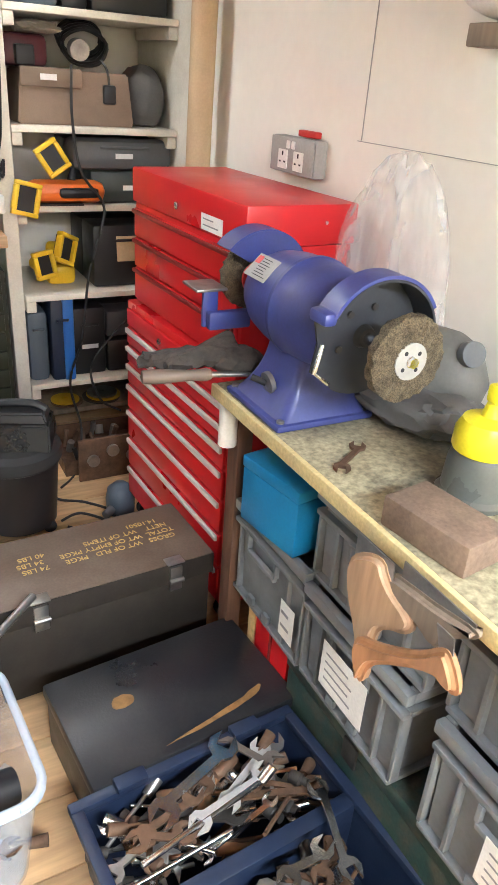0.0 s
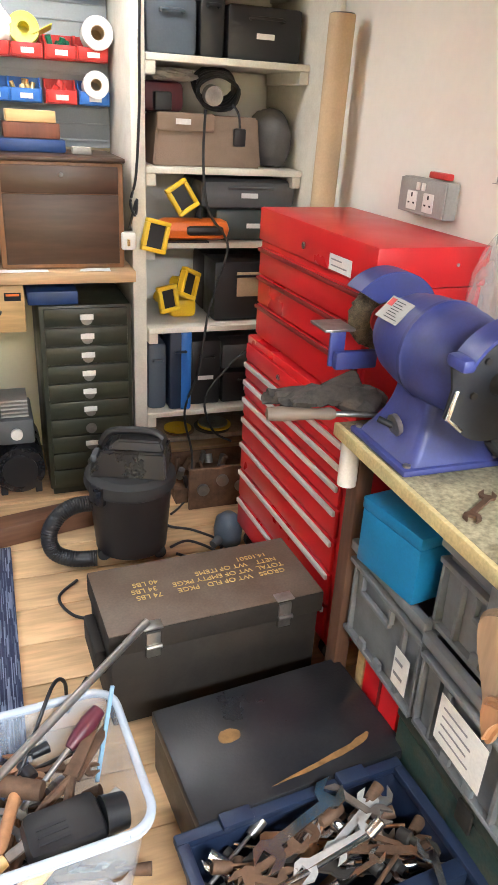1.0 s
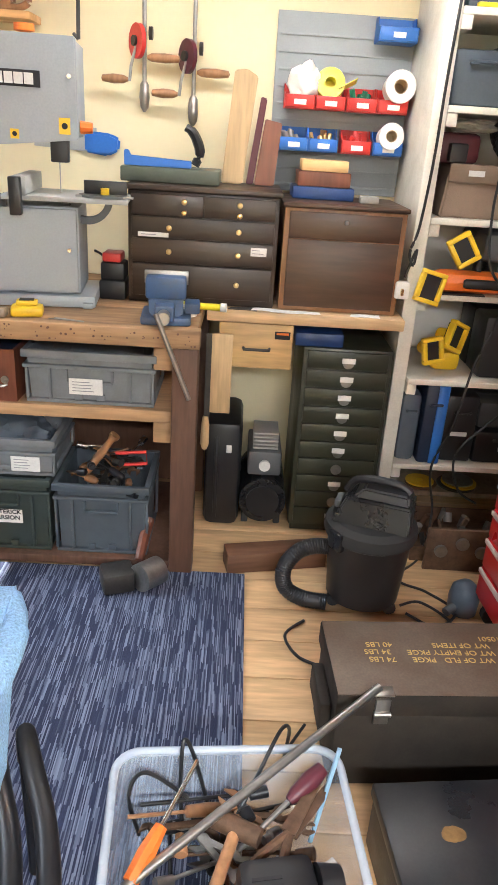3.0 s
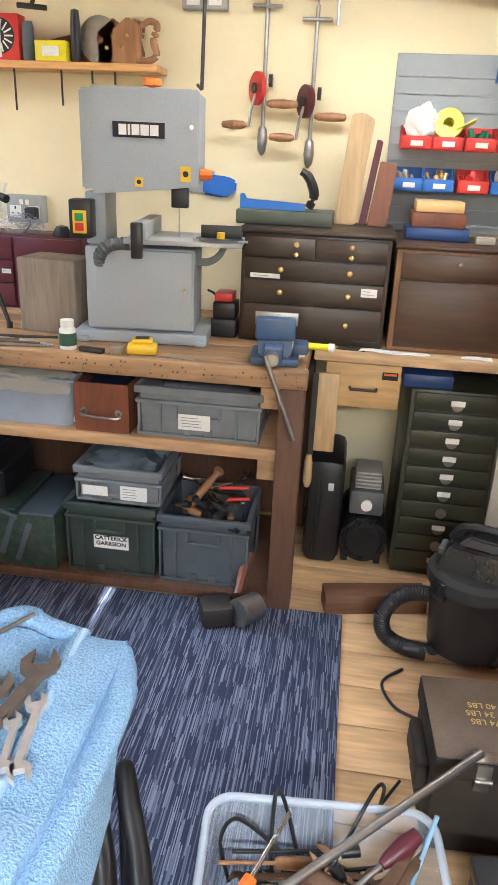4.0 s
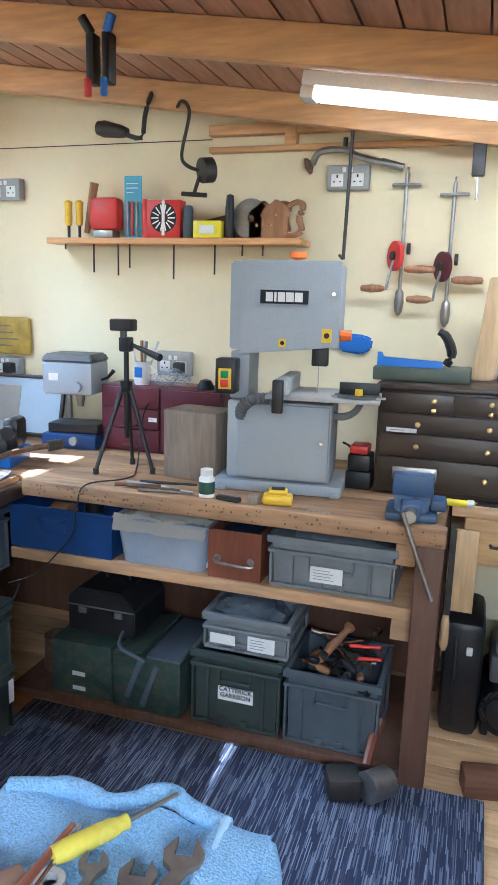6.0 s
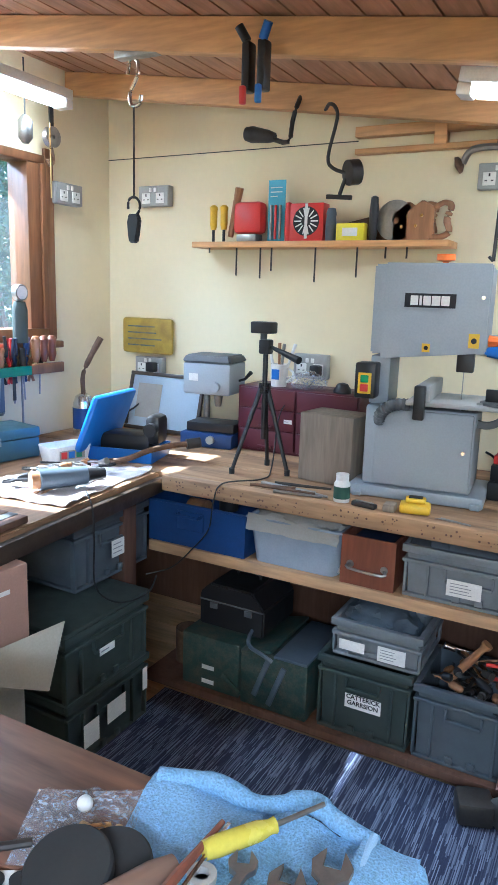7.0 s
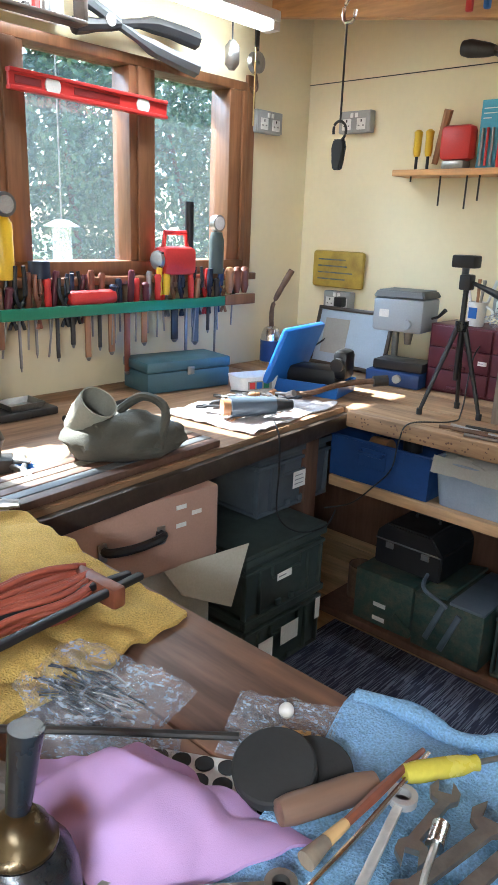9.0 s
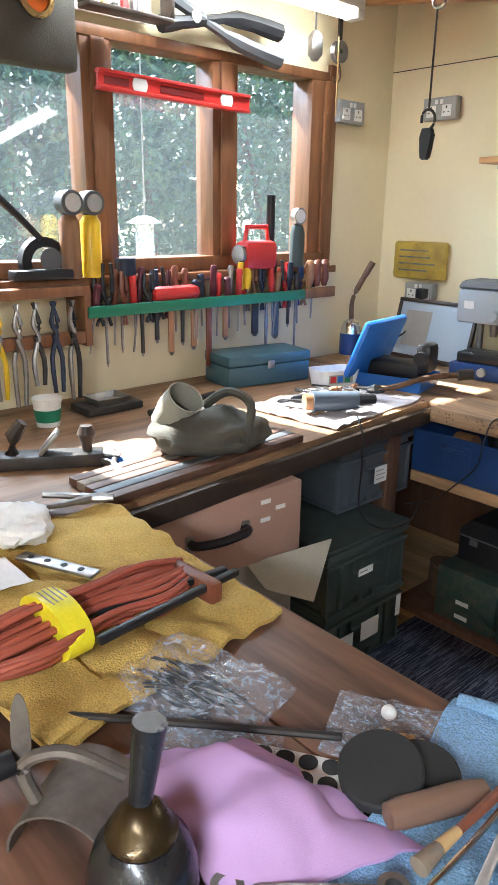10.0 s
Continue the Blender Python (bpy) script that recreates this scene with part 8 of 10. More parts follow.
for k, (x0, r0, m0) in enumerate(((1.36, 0.062, M_RUST), (1.355, 0.055, M_YELLOW), (1.50, 0.075, M_BLACK), (1.51, 0.068, M_YELLOW), (1.505, 0.06, M_STEEL))):
    single("grinding_disc", lathe(bmnew(), [(0.012, 0), (r0, 0), (r0, 0.006), (0.012, 0.007), (0.012, 0)], seg=28), m0, "round grinding disc on the bottom shelf", "disc", x0, 3.345 + 0.002 * k, 0.121 + 0.008 * (k if k < 2 else k - 2), 0, "grinding discs")
for pts in ([(1.385, 3.16, 1.30), (1.38, 3.155, 1.15), (1.40, 3.15, 1.0), (1.47, 3.155, 0.90), (1.46, 3.15, 0.82), (1.41, 3.145, 0.66), (1.38, 3.145, 0.45), (1.33, 3.15, 0.28), (1.36, 3.14, 0.1), (1.30, 3.0, 0.006), (1.22, 2.9, 0.006)],
            [(1.60, 3.18, 0.52), (1.50, 3.16, 0.45), (1.41, 3.155, 0.33), (1.44, 3.15, 0.2), (1.52, 3.16, 0.14)],
            [(1.188, 3.172, 1.75), (1.18, 3.172, 1.5), (1.178, 3.172, 1.3), (1.165, 3.172, 1.10), (1.145, 3.165, 1.02), (1.16, 3.16, 0.98), (1.165, 3.165, 1.03), (1.14, 3.165, 0.94)]):
    tube(b := bmnew(), pts, 0.0045, 8, soft=8)
    single("power_cable", b, M_BLACK, "black mains cable hanging down the shelves", "cable")
wp = thing("white_plug", "white plug hanging by the shelf post", "plug", 1.13, 3.155, 0.90)
part("body", box(bmnew(), -0.02, 0.025, -0.02, 0.015, -0.025, 0.03, 0.006), M_SOCKWH, wp)
part("pin", box(bmnew(), -0.004, 0.004, -0.035, -0.0205, -0.01, 0.01), M_BRASS, wp)


# ---- window bench ----
tx = thing("metal_tin", "dull teal metal cash tin on the bench", "metal box", -1.52, 2.625, 0.816, 80)
M_TEAL = material("dull_teal_paint", (0.05, 0.12, 0.15), 0.45, stain=0.3)
part("body", box(bmnew(), -0.18, 0.18, -0.09, 0.09, 0, 0.075, 0.006), M_TEAL, tx)
part("lid", box(bmnew(), -0.183, 0.183, -0.093, 0.093, 0.076, 0.115, 0.008), M_TEAL, tx)
part("catch", box(bmnew(), -0.015, 0.015, -0.098, -0.0935, 0.06, 0.09, 0.002), M_STEEL, tx)
tubm = thing("food_tub", "cream plastic tub with a printed picture label", "tub", -1.27, 2.78, 0.816, 72)
part("body", shell(bmnew(), 0.17, 0.11, 0.065, 0.003, 0.86, r=0.02), M_PAPER, tubm)
part("print", box(bmnew(), -0.05, 0.05, -0.0555, -0.0525, 0.018, 0.05), M_CARD, tubm)
for k, mt in enumerate((M_REDPL, M_BLUEPL, M_GREENSH)):
    part("picture", box(bmnew(), -0.045 + 0.03 * k, -0.022 + 0.03 * k, -0.0570, -0.0558, 0.022, 0.046), mt, tubm)
bc2 = thing("open_tool_case", "open bright blue plastic case with black tools", "tool case", -1.13, 2.98, 0.816, 15)
part("tray", shell(bmnew(), 0.26, 0.20, 0.05, 0.004, 0.97), M_BLUEPL, bc2)
part("lid", box(bmnew(), -0.15, 0.15, -0.014, 0.014, 0, 0.225, 0.012, Matrix.Translation((-0.12, -0.03, 0.04)) @ Matrix.Rotation(radians(85), 4, "Z") @ Matrix.Rotation(radians(22), 4, "X")), M_BLUEPL, bc2, "bright blue lid")
part("tool_block", box(bmnew(), -0.10, 0.10, -0.05, 0.07, 0.02, 0.095, 0.012), M_BLACK, bc2)
part("tool_head", box(bmnew(), 0.08, 0.14, -0.05, 0.05, 0.06, 0.17, 0.02), M_BLACK, bc2)
part("knob", rod(bmnew(), (0.11, -0.051, 0.12), (0.11, -0.075, 0.12), 0.025), M_BLACK, bc2)
bv = thing("hand_brace", "old iron brace lying on the bench corner", "brace", -1.0, 2.90, 0.83, 30)
part("bar", tube(bmnew(), [(-0.10, -0.06, 0.01), (-0.05, -0.05, 0.02), (0.02, 0.0, 0.04), (0.10, 0.05, 0.05), (0.16, 0.06, 0.055)], 0.011, soft=4), M_RUST, bv)
part("chuck", rod(bmnew(), (0.15, 0.055, 0.055), (0.20, 0.07, 0.06), 0.02), M_IRON, bv)
part("ring_end", tube(bmnew(), [(-0.10 + 0.022 * math.cos(a), -0.06 + 0.022 * math.sin(a), 0.012) for a in [k * math.pi / 6 for k in range(13)]], 0.006), M_RUST, bv)
oc = thing("oil_can", "silver and blue blow torch with a curved wooden spout", "blow torch", -1.55, 3.20, 0.816)
lathe(b := bmnew(), [(0.045, 0), (0.046, 0.02), (0.044, 0.14), (0.034, 0.17), (0.018, 0.18), (0, 0.18)], seg=22)
part("tank", b, M_CHROME, oc)
lathe(b := bmnew(), [(0.0465, 0.03), (0.0465, 0.12)], seg=22)
part("blue_band", b, M_BLUE, oc)
part("spout", tube(bmnew(), [(0, 0, 0.18), (0.0, 0.0, 0.26), (0.02, 0.02, 0.33), (0.05, 0.06, 0.42)], [0.010, 0.009, 0.012, 0.014], soft=4), M_RUST, oc)
tws = cloth("white_towel", [(-1.22, 2.30, 0.8165), (-0.87, 2.34, 0.8165), (-0.93, 2.86, 0.8165), (-1.25, 2.72, 0.8165)], material("white_rag", (0.60, 0.55, 0.55), 0.95, stain=0.3, stain_size=8, grain=0.2, grain_size=300, bump=0.6), "crumpled white rag spread on the bench corner", "towel", 0.004, 26, 0.008, 7)
heap("hand_tools", "scattered pliers drivers and grips on the rag", "hand tools", -1.08, 2.56, 0.826, 0.26, 0.36, 20, 8, [M_BLACK, M_STEEL, M_IRON, M_CHROME, M_HANDLE], (0.10, 0.2), 0.02)
gp = thing("heat_gun", "dark rubber gripped electric tool on the rag", "power tool", -0.98, 2.48, 0.828, 60)
part("body", rod(bmnew(), (-0.09, 0, 0.035), (0.06, 0, 0.035), 0.034, 0.028, 20), M_SLATE, gp)
part("nose", rod(bmnew(), (0.0605, 0, 0.035), (0.12, 0, 0.035), 0.022, 0.016, 18), M_BLACK, gp)
part("pommel", rod(bmnew(), (-0.115, 0, 0.035), (-0.0905, 0, 0.035), 0.027, seg=18), M_HANDLE, gp)
tube(b := bmnew(), [(-0.88, 2.45, 0.84), (-0.83, 2.42, 0.80), (-0.825, 2.42, 0.70), (-0.83, 2.43, 0.55), (-0.80, 2.5, 0.48), (-0.78, 2.62, 0.47), (-0.80, 2.70, 0.50)], 0.003, soft=6)
single("power_cable", b, M_BLACK, "black cable hanging over the bench edge", "cable")
# olive bag
bgb = thing("canvas_pouch", "olive canvas shoulder bag slumped on the bench", "bag", -0.945, 1.925, 0.838, 68)
bm = bmnew()
bmesh.ops.create_icosphere(bm, subdivisions=4, radius=1.0)
for v in bm.verts:
    p = v.co.copy()
    k = 1 + 0.16 * noise.noise(p * 2.1 + Vector((4, 1, 0))) + 0.10 * abs(noise.noise(p * 5 + Vector((1, 9, 0))))
    v.co = Vector((p.x * 0.15 * k, p.y * 0.11 * k, max(0.0, (p.z + 0.55) * 0.065 * k)))
part("body", bm, M_OLIVECL, bgb)
part("strap", tube(bmnew(), [(0.06, -0.10, 0.03), (0.09, -0.07, 0.12), (0.05, -0.01, 0.145), (0.0, 0.04, 0.10)], 0.012, soft=5), M_OLIVECL, bgb)
lathe(b := bmnew(), [(0.046, 0), (0.052, 0.05), (0.05, 0.11), (0.046, 0.11), (0.044, 0.01), (0, 0.01)], Matrix.Translation((-0.10, 0.05, 0.055)) @ Vector((0.32, -0.55, 0.75)).to_track_quat("Z", "Y").to_matrix().to_4x4(), 24)
part("open_cuff", b, material("pale_canvas", (0.34, 0.33, 0.27), 0.9, stain=0.3, bump=0.3), bgb, "pale stiff open cuff")
part("blue_grip", rod(bmnew(), (0.14, 0.05, 0.02), (0.17, 0.12, 0.02), 0.018), M_BLUEPL, bgb)
for k in range(5):
    single("timber_strip", box(bmnew(), -0.016, 0.016, -0.33, 0.33, 0, 0.02, 0.003), [M_LEG, M_GREYWOOD, M_LEG, M_GREY, M_LEG][k], "dark wooden strip lying along the bench front", "timber", -0.985 + 0.036 * k, 1.86, 0.8165, 5, "strips on the bench")
tb2 = thing("filler_tub", "small white tub with a green label", "tub", -1.45, 1.72, 0.816)
part("body", lathe(bmnew(), [(0.034, 0), (0.042, 0.075), (0, 0.075)], seg=20), M_SOCKWH, tb2)
part("label_band", lathe(bmnew(), [(0.0362, 0.015), (0.0408, 0.052)], seg=20), M_GREENSH, tb2)
part("lid", rod(bmnew(), (0, 0, 0.0755), (0, 0, 0.085), 0.044, seg=20), M_SOCKWH, tb2)
tr2 = thing("metal_dish", "small metal dish of screws on a dark block", "dish", -1.50, 1.95, 0.816)
part("block", box(bmnew(), -0.06, 0.06, -0.10, 0.10, 0, 0.025, 0.006), M_IRON, tr2)
part("dish", shell(bmnew(), 0.10, 0.12, 0.02, 0.003, 0.85, 0.0255), M_STEEL, tr2)
single("iron_bar", rod(bmnew(), (0, -0.16, 0), (0, 0.16, 0), 0.011), M_IRON, "long dark iron bar on the bench", "bar", -1.37, 2.16, 0.828, 12)
hpn = thing("hand_plane", "old dark wood and iron hand plane", "hand plane", -1.12, 1.56, 0.816, 60)
part("sole", box(bmnew(), -0.13, 0.13, -0.032, 0.032, 0, 0.035, 0.005), M_IRON, hpn)
part("tote", tube(bmnew(), [(-0.09, 0, 0.035), (-0.085, 0, 0.08), (-0.06, 0, 0.115)], [0.018, 0.02, 0.014]), M_DARKWOOD, hpn)
part("knob", lathe(bmnew(), [(0.012, 0), (0.014, 0.02), (0.024, 0.045), (0.015, 0.065), (0, 0.067)], Matrix.Translation((0.09, 0, 0.0355)), 16), M_DARKWOOD, hpn)
part("iron", box(bmnew(), -0.03, 0.04, -0.025, 0.025, 0, 0.01, 0.002, Matrix.Translation((0, 0, 0.055)) @ Matrix.Rotation(radians(-50), 4, "Y")), M_STEEL, hpn)
for k, (x0, y0, rz) in enumerate(((-1.02, 1.70, 20), (-0.99, 1.66, -15), (-1.05, 1.66, 50))):
    pr = thing("pliers", "pair of steel pliers on the bench", "pliers", x0, y0, 0.8175 + 0.008 * k, rz)
    for s in (-1, 1):
        part("arm", tube(bmnew(), [(-0.10, s * 0.03, 0.008), (-0.04, s * 0.016, 0.008), (0.0, 0, 0.008), (0.05, -s * 0.006, 0.008)], [0.007, 0.007, 0.009, 0.005]), M_BLUEPL if k == 0 else M_STEEL, pr)

# under the window bench
pk = thing("suitcase", "pinkish brown fibre case with a black handle", "case", -0.985, 1.847, 0.545, 85)
part("body", box(bmnew(), -0.27, 0.275, -0.19, 0.16, 0, 0.205, 0.006), M_PINKBOX, pk)
part("handle", tube(bmnew(), [(-0.08, -0.121, 0.175), (-0.075, -0.145, 0.175), (0.0, -0.15, 0.17), (0.075, -0.145, 0.175), (0.08, -0.121, 0.175)], 0.012, soft=4), M_BLACK, pk, m=Matrix.Translation((0, -0.07, -0.06)))
for sx in (-0.085, 0.085):
    part("handle_plate", box(bmnew(), sx - 0.012, sx + 0.012, -0.198, -0.1905, 0.085, 0.135, 0.003), M_STEEL, pk)
for k in range(3):
    label_on(pk, Matrix.Translation((0.15 + 0.05 * (k % 2), -0.1912, 0.12 + 0.025 * k)) @ RXF, 0.032, 0.012, 0)
cdb = thing("card_box", "grey cardboard box with an open flap", "cardboard box", -1.0, 1.85, 0.0, 86)
part("body", shell(bmnew(), 0.52, 0.38, 0.54, 0.004, 1.0), M_CARD, cdb)
b = bmnew()
quad = [(-0.80, 1.93, 0.545), (-0.735, 2.19, 0.562), (-0.72, 2.11, 0.40), (-0.76, 1.965, 0.475)]
lo, hi = [b.verts.new(q) for q in quad], [b.verts.new((q[0] + 0.004, q[1], q[2] + 0.002)) for q in quad]
b.faces.new(lo), b.faces.new(hi[::-1])
for i in range(4):
    b.faces.new((lo[i], lo[(i + 1) % 4], hi[(i + 1) % 4], hi[i]))
part("flap", b, material("pale_card_inside", (0.42, 0.40, 0.33), 0.8, stain=0.2), cdb, m=pose(-1.0, 1.85, 0.0, 0, 0, 86).inverted())
crate(-0.985, 2.47, 0.0, 0.40, 0.36, 0.235, M_GREENCR, "dark green plastic crate with two labels", 90, [(-0.10, 0.10, 0.07, 0.08, 0), (0.02, 0.12, 0.09, 0.07, 0), (0.17, 0.15, 0.025, 0.08, 0)])
crate(-0.985, 2.455, 0.236, 0.40, 0.38, 0.22, M_GREENCR, "dark green lidded plastic crate", 90, [(-0.02, 0.12, 0.07, 0.025, 1)], lid=True)
crate(-1.125, 2.675, 0.474, 0.40, 0.34, 0.225, M_GREYDK, "dark grey plastic crate with a paper label", 90, [(0.02, 0.10, 0.08, 0.06, 3)])

# ---- window shelf and hung tools ----
gs = thing("tool_rack", "green edged tool rack under the window", "tool rack")
part("rack_board", box(bmnew(), XL + 0.002, -1.58, 1.94, 3.09, 1.10, 1.122, 0.003), M_FRAME, gs)
part("green_lip", box(bmnew(), -1.579, -1.562, 1.94, 2.92, 1.098, 1.135, 0.003), M_GREENSH, gs)
part("brown_lip", box(bmnew(), -1.579, -1.562, 2.922, 3.10, 1.098, 1.14, 0.003), M_FRAME, gs)
rnd = random.Random(15)
for i in range(34):
    y0 = 1.97 + 1.08 * i / 34 + rnd.uniform(-0.01, 0.01)
    kind = rnd.random()
    mt = rnd.choice([M_MAROON, M_MAROON, M_REDPL, M_BLACK, M_BLACK, M_NAVY, M_IRON, M_MAHOG]) if y0 < 2.55 else rnd.choice([M_BLACK, M_IRON, M_NAVY, M_REDPL, M_STEEL, M_HANDLE, M_BLUE])
    h = rnd.uniform(0.07, 0.13)
    x0 = -1.64 + rnd.uniform(0, 0.045)
    if kind < 0.62:
        sd = thing("screwdriver", "screwdriver standing in the window rack", "screwdriver", x0, y0, 1.123, 0, "tools in the window rack", rnd.uniform(-8, 8), rnd.uniform(-6, 6))
        part("handle", lathe(bmnew(), [(0.008, 0.0), (0.012, 0.01), (0.013, h * 0.5), (0.011, h * 0.7), (0.014, h * 0.9), (0.009, h), (0, h)], seg=10), mt, sd)
        part("shank", rod(bmnew(), (0, 0, -rnd.uniform(0.10, 0.17)), (0, 0, -0.0005), 0.0035, seg=8), M_STEEL, sd)
    else:
        pr = thing("pliers", "pair of pliers standing in the window rack", "pliers", x0, y0, 1.123, rnd.uniform(60, 120), "tools in the window rack", rnd.uniform(-6, 6))
        for s in (-1, 1):
            part("arm", tube(bmnew(), [(s * 0.012, 0, -0.06), (-s * 0.004, 0, 0.0), (s * 0.016, 0, 0.05), (s * 0.012, 0, h + 0.02)], [0.006, 0.007, 0.008, 0.007], soft=3), mt, pr)
for y0, L, w, mt in ((2.02, .16, .004, M_STEEL), (2.08, .12, .004, M_STEEL), (2.16, .14, .006, M_IRON), (2.22, .10, .008, M_IRON), (2.28, .15, .011, M_HANDLE), (2.33, .12, .006, M_IRON), (2.38, .14, .012, M_HANDLE), (2.45, .22, .012, M_MAHOG), (2.53, .12, .012, M_HANDLE), (2.68, .12, .016, M_BLACK), (2.74, .17, .006, M_STEEL), (2.79, .14, .016, M_SLATE), (2.86, .10, .006, M_IRON), (2.90, .21, .003, M_STEEL)):
    hd = thing("hung_tool", "tool hanging below the window rack", "hand tool", -1.60, y0, 1.099, 0, "tools hung below the rack")
    part("shaft", box(bmnew(), -0.004, 0.004, -w, w, -L, 0.0, 0.0015), mt, hd)
    part("tip", rod(bmnew(), (0, 0, -L - 0.012), (0, 0, -L), w * 0.4, w * 0.9, 8), M_STEEL, hd)
lr2 = thing("tool_rack", "brown wooden pliers rack beside the window", "tool rack")
part("board", box(bmnew(), XL + 0.002, -1.57, 1.30, 1.93, 1.17, 1.20, 0.003), M_FRAME, lr2)
part("front_rail", box(bmnew(), -1.60, -1.575, 1.30, 1.93, 1.02, 1.06, 0.003), M_FRAME, lr2)
part("end_piece", box(bmnew(), -1.70, -1.575, 1.931, 1.955, 1.01, 1.20, 0.003), M_FRAME, lr2)
for i in range(9):
    y0 = 1.40 + 0.06 * i
    mt = [M_BLACK, M_IRON, M_STEEL, M_NAVY, M_YELLOW, M_STEEL, M_IRON, M_NAVY, M_BLACK][i]
    pr = thing("pliers", "pair of pliers hung on the brown rack", "pliers", -1.565, y0, 1.06, 90 + rnd.uniform(-12, 12), "pliers on the rack", rnd.uniform(-5, 5))
    for s in (-1, 1):
        part("arm", tube(bmnew(), [(-s * 0.006, 0, 0.10), (s * 0.010, 0, 0.04), (-s * 0.004, 0, 0.0), (s * 0.016, 0, -0.07), (s * 0.012, 0, -0.15 - 0.03 * (i % 3))], [0.006, 0.008, 0.009, 0.008, 0.007], soft=3), mt if s > 0 or i % 2 else M_STEEL, pr)
# on the sill
prs = thing("lever_press", "black and white desk punch with a long lever", "press", -1.62, 1.82, 1.221)
part("base", box(bmnew(), -0.03, 0.03, -0.10, 0.09, 0, 0.03, 0.006), M_BLACK, prs)
part("frame", hood(bmnew(), 0.075, 0.035, -20, 200, 0.03), M_BLACK, prs, m=Matrix.Translation((-0.0175, 0.02, 0.05)) @ Matrix.Rotation(radians(90), 4, "Z"))
part("side_plate", rod(bmnew(), (0.0185, 0.02, 0.06), (0.021, 0.02, 0.06), 0.035), M_GREY, prs)
part("lever", tube(bmnew(), [(0, 0.0, 0.12), (0, -0.07, 0.19), (0, -0.15, 0.26)], [0.010, 0.011, 0.014]), M_BLACK, prs)
for y0, mt in ((1.92, M_OAKTRIM), (1.994, M_YELLOW)):
    tor = thing("torch", "tall torch with a round head standing on the sill", "torch", -1.625, y0, 1.221, 0, "torches on the sill")
    part("tube", lathe(bmnew(), [(0.03, 0), (0.032, 0.01), (0.032, 0.17), (0.02, 0.19), (0, 0.19)], seg=20), mt, tor)
    hdp = part("head", rod(bmnew(), (-0.02, 0.0, 0.225), (0.03, 0.0, 0.225), 0.037, seg=22), M_GREY, tor)
    part("lens", rod(bmnew(), (0.0305, 0, 0.225), (0.034, 0, 0.225), 0.027, seg=20), M_CHROME, hdp)
    part("collar", rod(bmnew(), (0, 0, 0.19), (0, 0, 0.20), 0.022), M_BLACK, tor)
rl = thing("red_lantern", "red plastic lantern with a carrying handle", "lantern", -1.62, 2.70, 1.221)
part("body", box(bmnew(), -0.04, 0.04, -0.08, 0.08, 0, 0.105, 0.02), M_REDPL, rl)
part("handle", tube(bmnew(), [(0, -0.06, 0.10), (0, -0.05, 0.155), (0, 0.05, 0.155), (0, 0.06, 0.10)], 0.010), M_REDPL, rl)
part("reflector", rod(bmnew(), (0.0, -0.0805, 0.055), (0.0, -0.095, 0.055), 0.035), M_STEEL, rl)
single("black_tube", rod(bmnew(), (0, 0, 0), (0, 0, 0.27), 0.017), M_BLACK, "black metal tube standing on the sill", "tube", -1.635, 2.785, 1.221)
gb3 = thing("gauge_bottle", "dark green cylinder with a dial on top", "gauge", -1.63, 2.93, 1.221)
part("body", lathe(bmnew(), [(0.03, 0), (0.03, 0.13), (0.022, 0.16), (0, 0.165)], seg=18), M_GREENCR, gb3)
part("dial", rod(bmnew(), (-0.01, 0, 0.195), (0.015, 0, 0.195), 0.032, seg=22), M_STEEL, gb3)
part("dial_face", rod(bmnew(), (0.0155, 0, 0.195), (0.017, 0, 0.195), 0.026, seg=22), M_SOCKWH, gb3)
single("paint_tin", lathe(bmnew(), [(0.035, 0), (0.035, 0.055), (0, 0.055)], seg=18), M_NAVY, "small dark blue tin with a pale rim on the sill", "tin", -1.63, 2.12, 1.221)
yp = thing("pliers", "pliers with thick yellow grips in the window rack", "pliers", -1.60, 2.62, 1.15, 90)
for s0 in (-1, 1):
    part("grip", tube(bmnew(), [(s0 * 0.016, 0, 0.0), (s0 * 0.020, 0, 0.05), (s0 * 0.014, 0, 0.10)], [0.013, 0.014, 0.012], 10, soft=4), M_YELLOW, yp)
    part("jaw", tube(bmnew(), [(s0 * 0.013, 0, 0.10), (-s0 * 0.004, 0, 0.125), (s0 * 0.004, 0, 0.155)], [0.008, 0.009, 0.005], 8), M_IRON, yp)
rf = single("red_tool", box(bmnew(), -0.025, 0.025, -0.10, 0.10, 0, 0.05, 0.02), M_REDPL, "red plastic tool in the rack", "tool", -1.60, 2.30, 1.13, 0)
for k in range(3):
    single("turned_tool", lathe(bmnew(), [(0.010, 0), (0.018, 0.03), (0.016, 0.07), (0.02, 0.09), (0.012, 0.105), (0, 0.107)], seg=14), M_MAHOG if k else M_HANDLE, "turned wooden handle in the rack", "handle", -1.60, 2.98 + 0.045 * k, 1.141, 0, "handles in the rack")
lv = thing("spirit_level", "red spirit level laid across the window", "spirit level", -1.655, 2.37, 1.803, rx=-1)
part("web", box(bmnew(), -0.006, 0.006, -0.31, 0.31, -0.018, 0.018), M_REDPL, lv)
for z0 in (-0.03, 0.0185):
    part("flange", box(bmnew(), -0.014, 0.014, -0.31, 0.31, z0, z0 + 0.0115, 0.002), M_REDPL, lv)
for y0 in (-0.16, 0.20):
    part("vial", rod(bmnew(), (0.0065, y0, 0), (0.011, y0, 0), 0.028, seg=20), M_SOCKWH, lv)
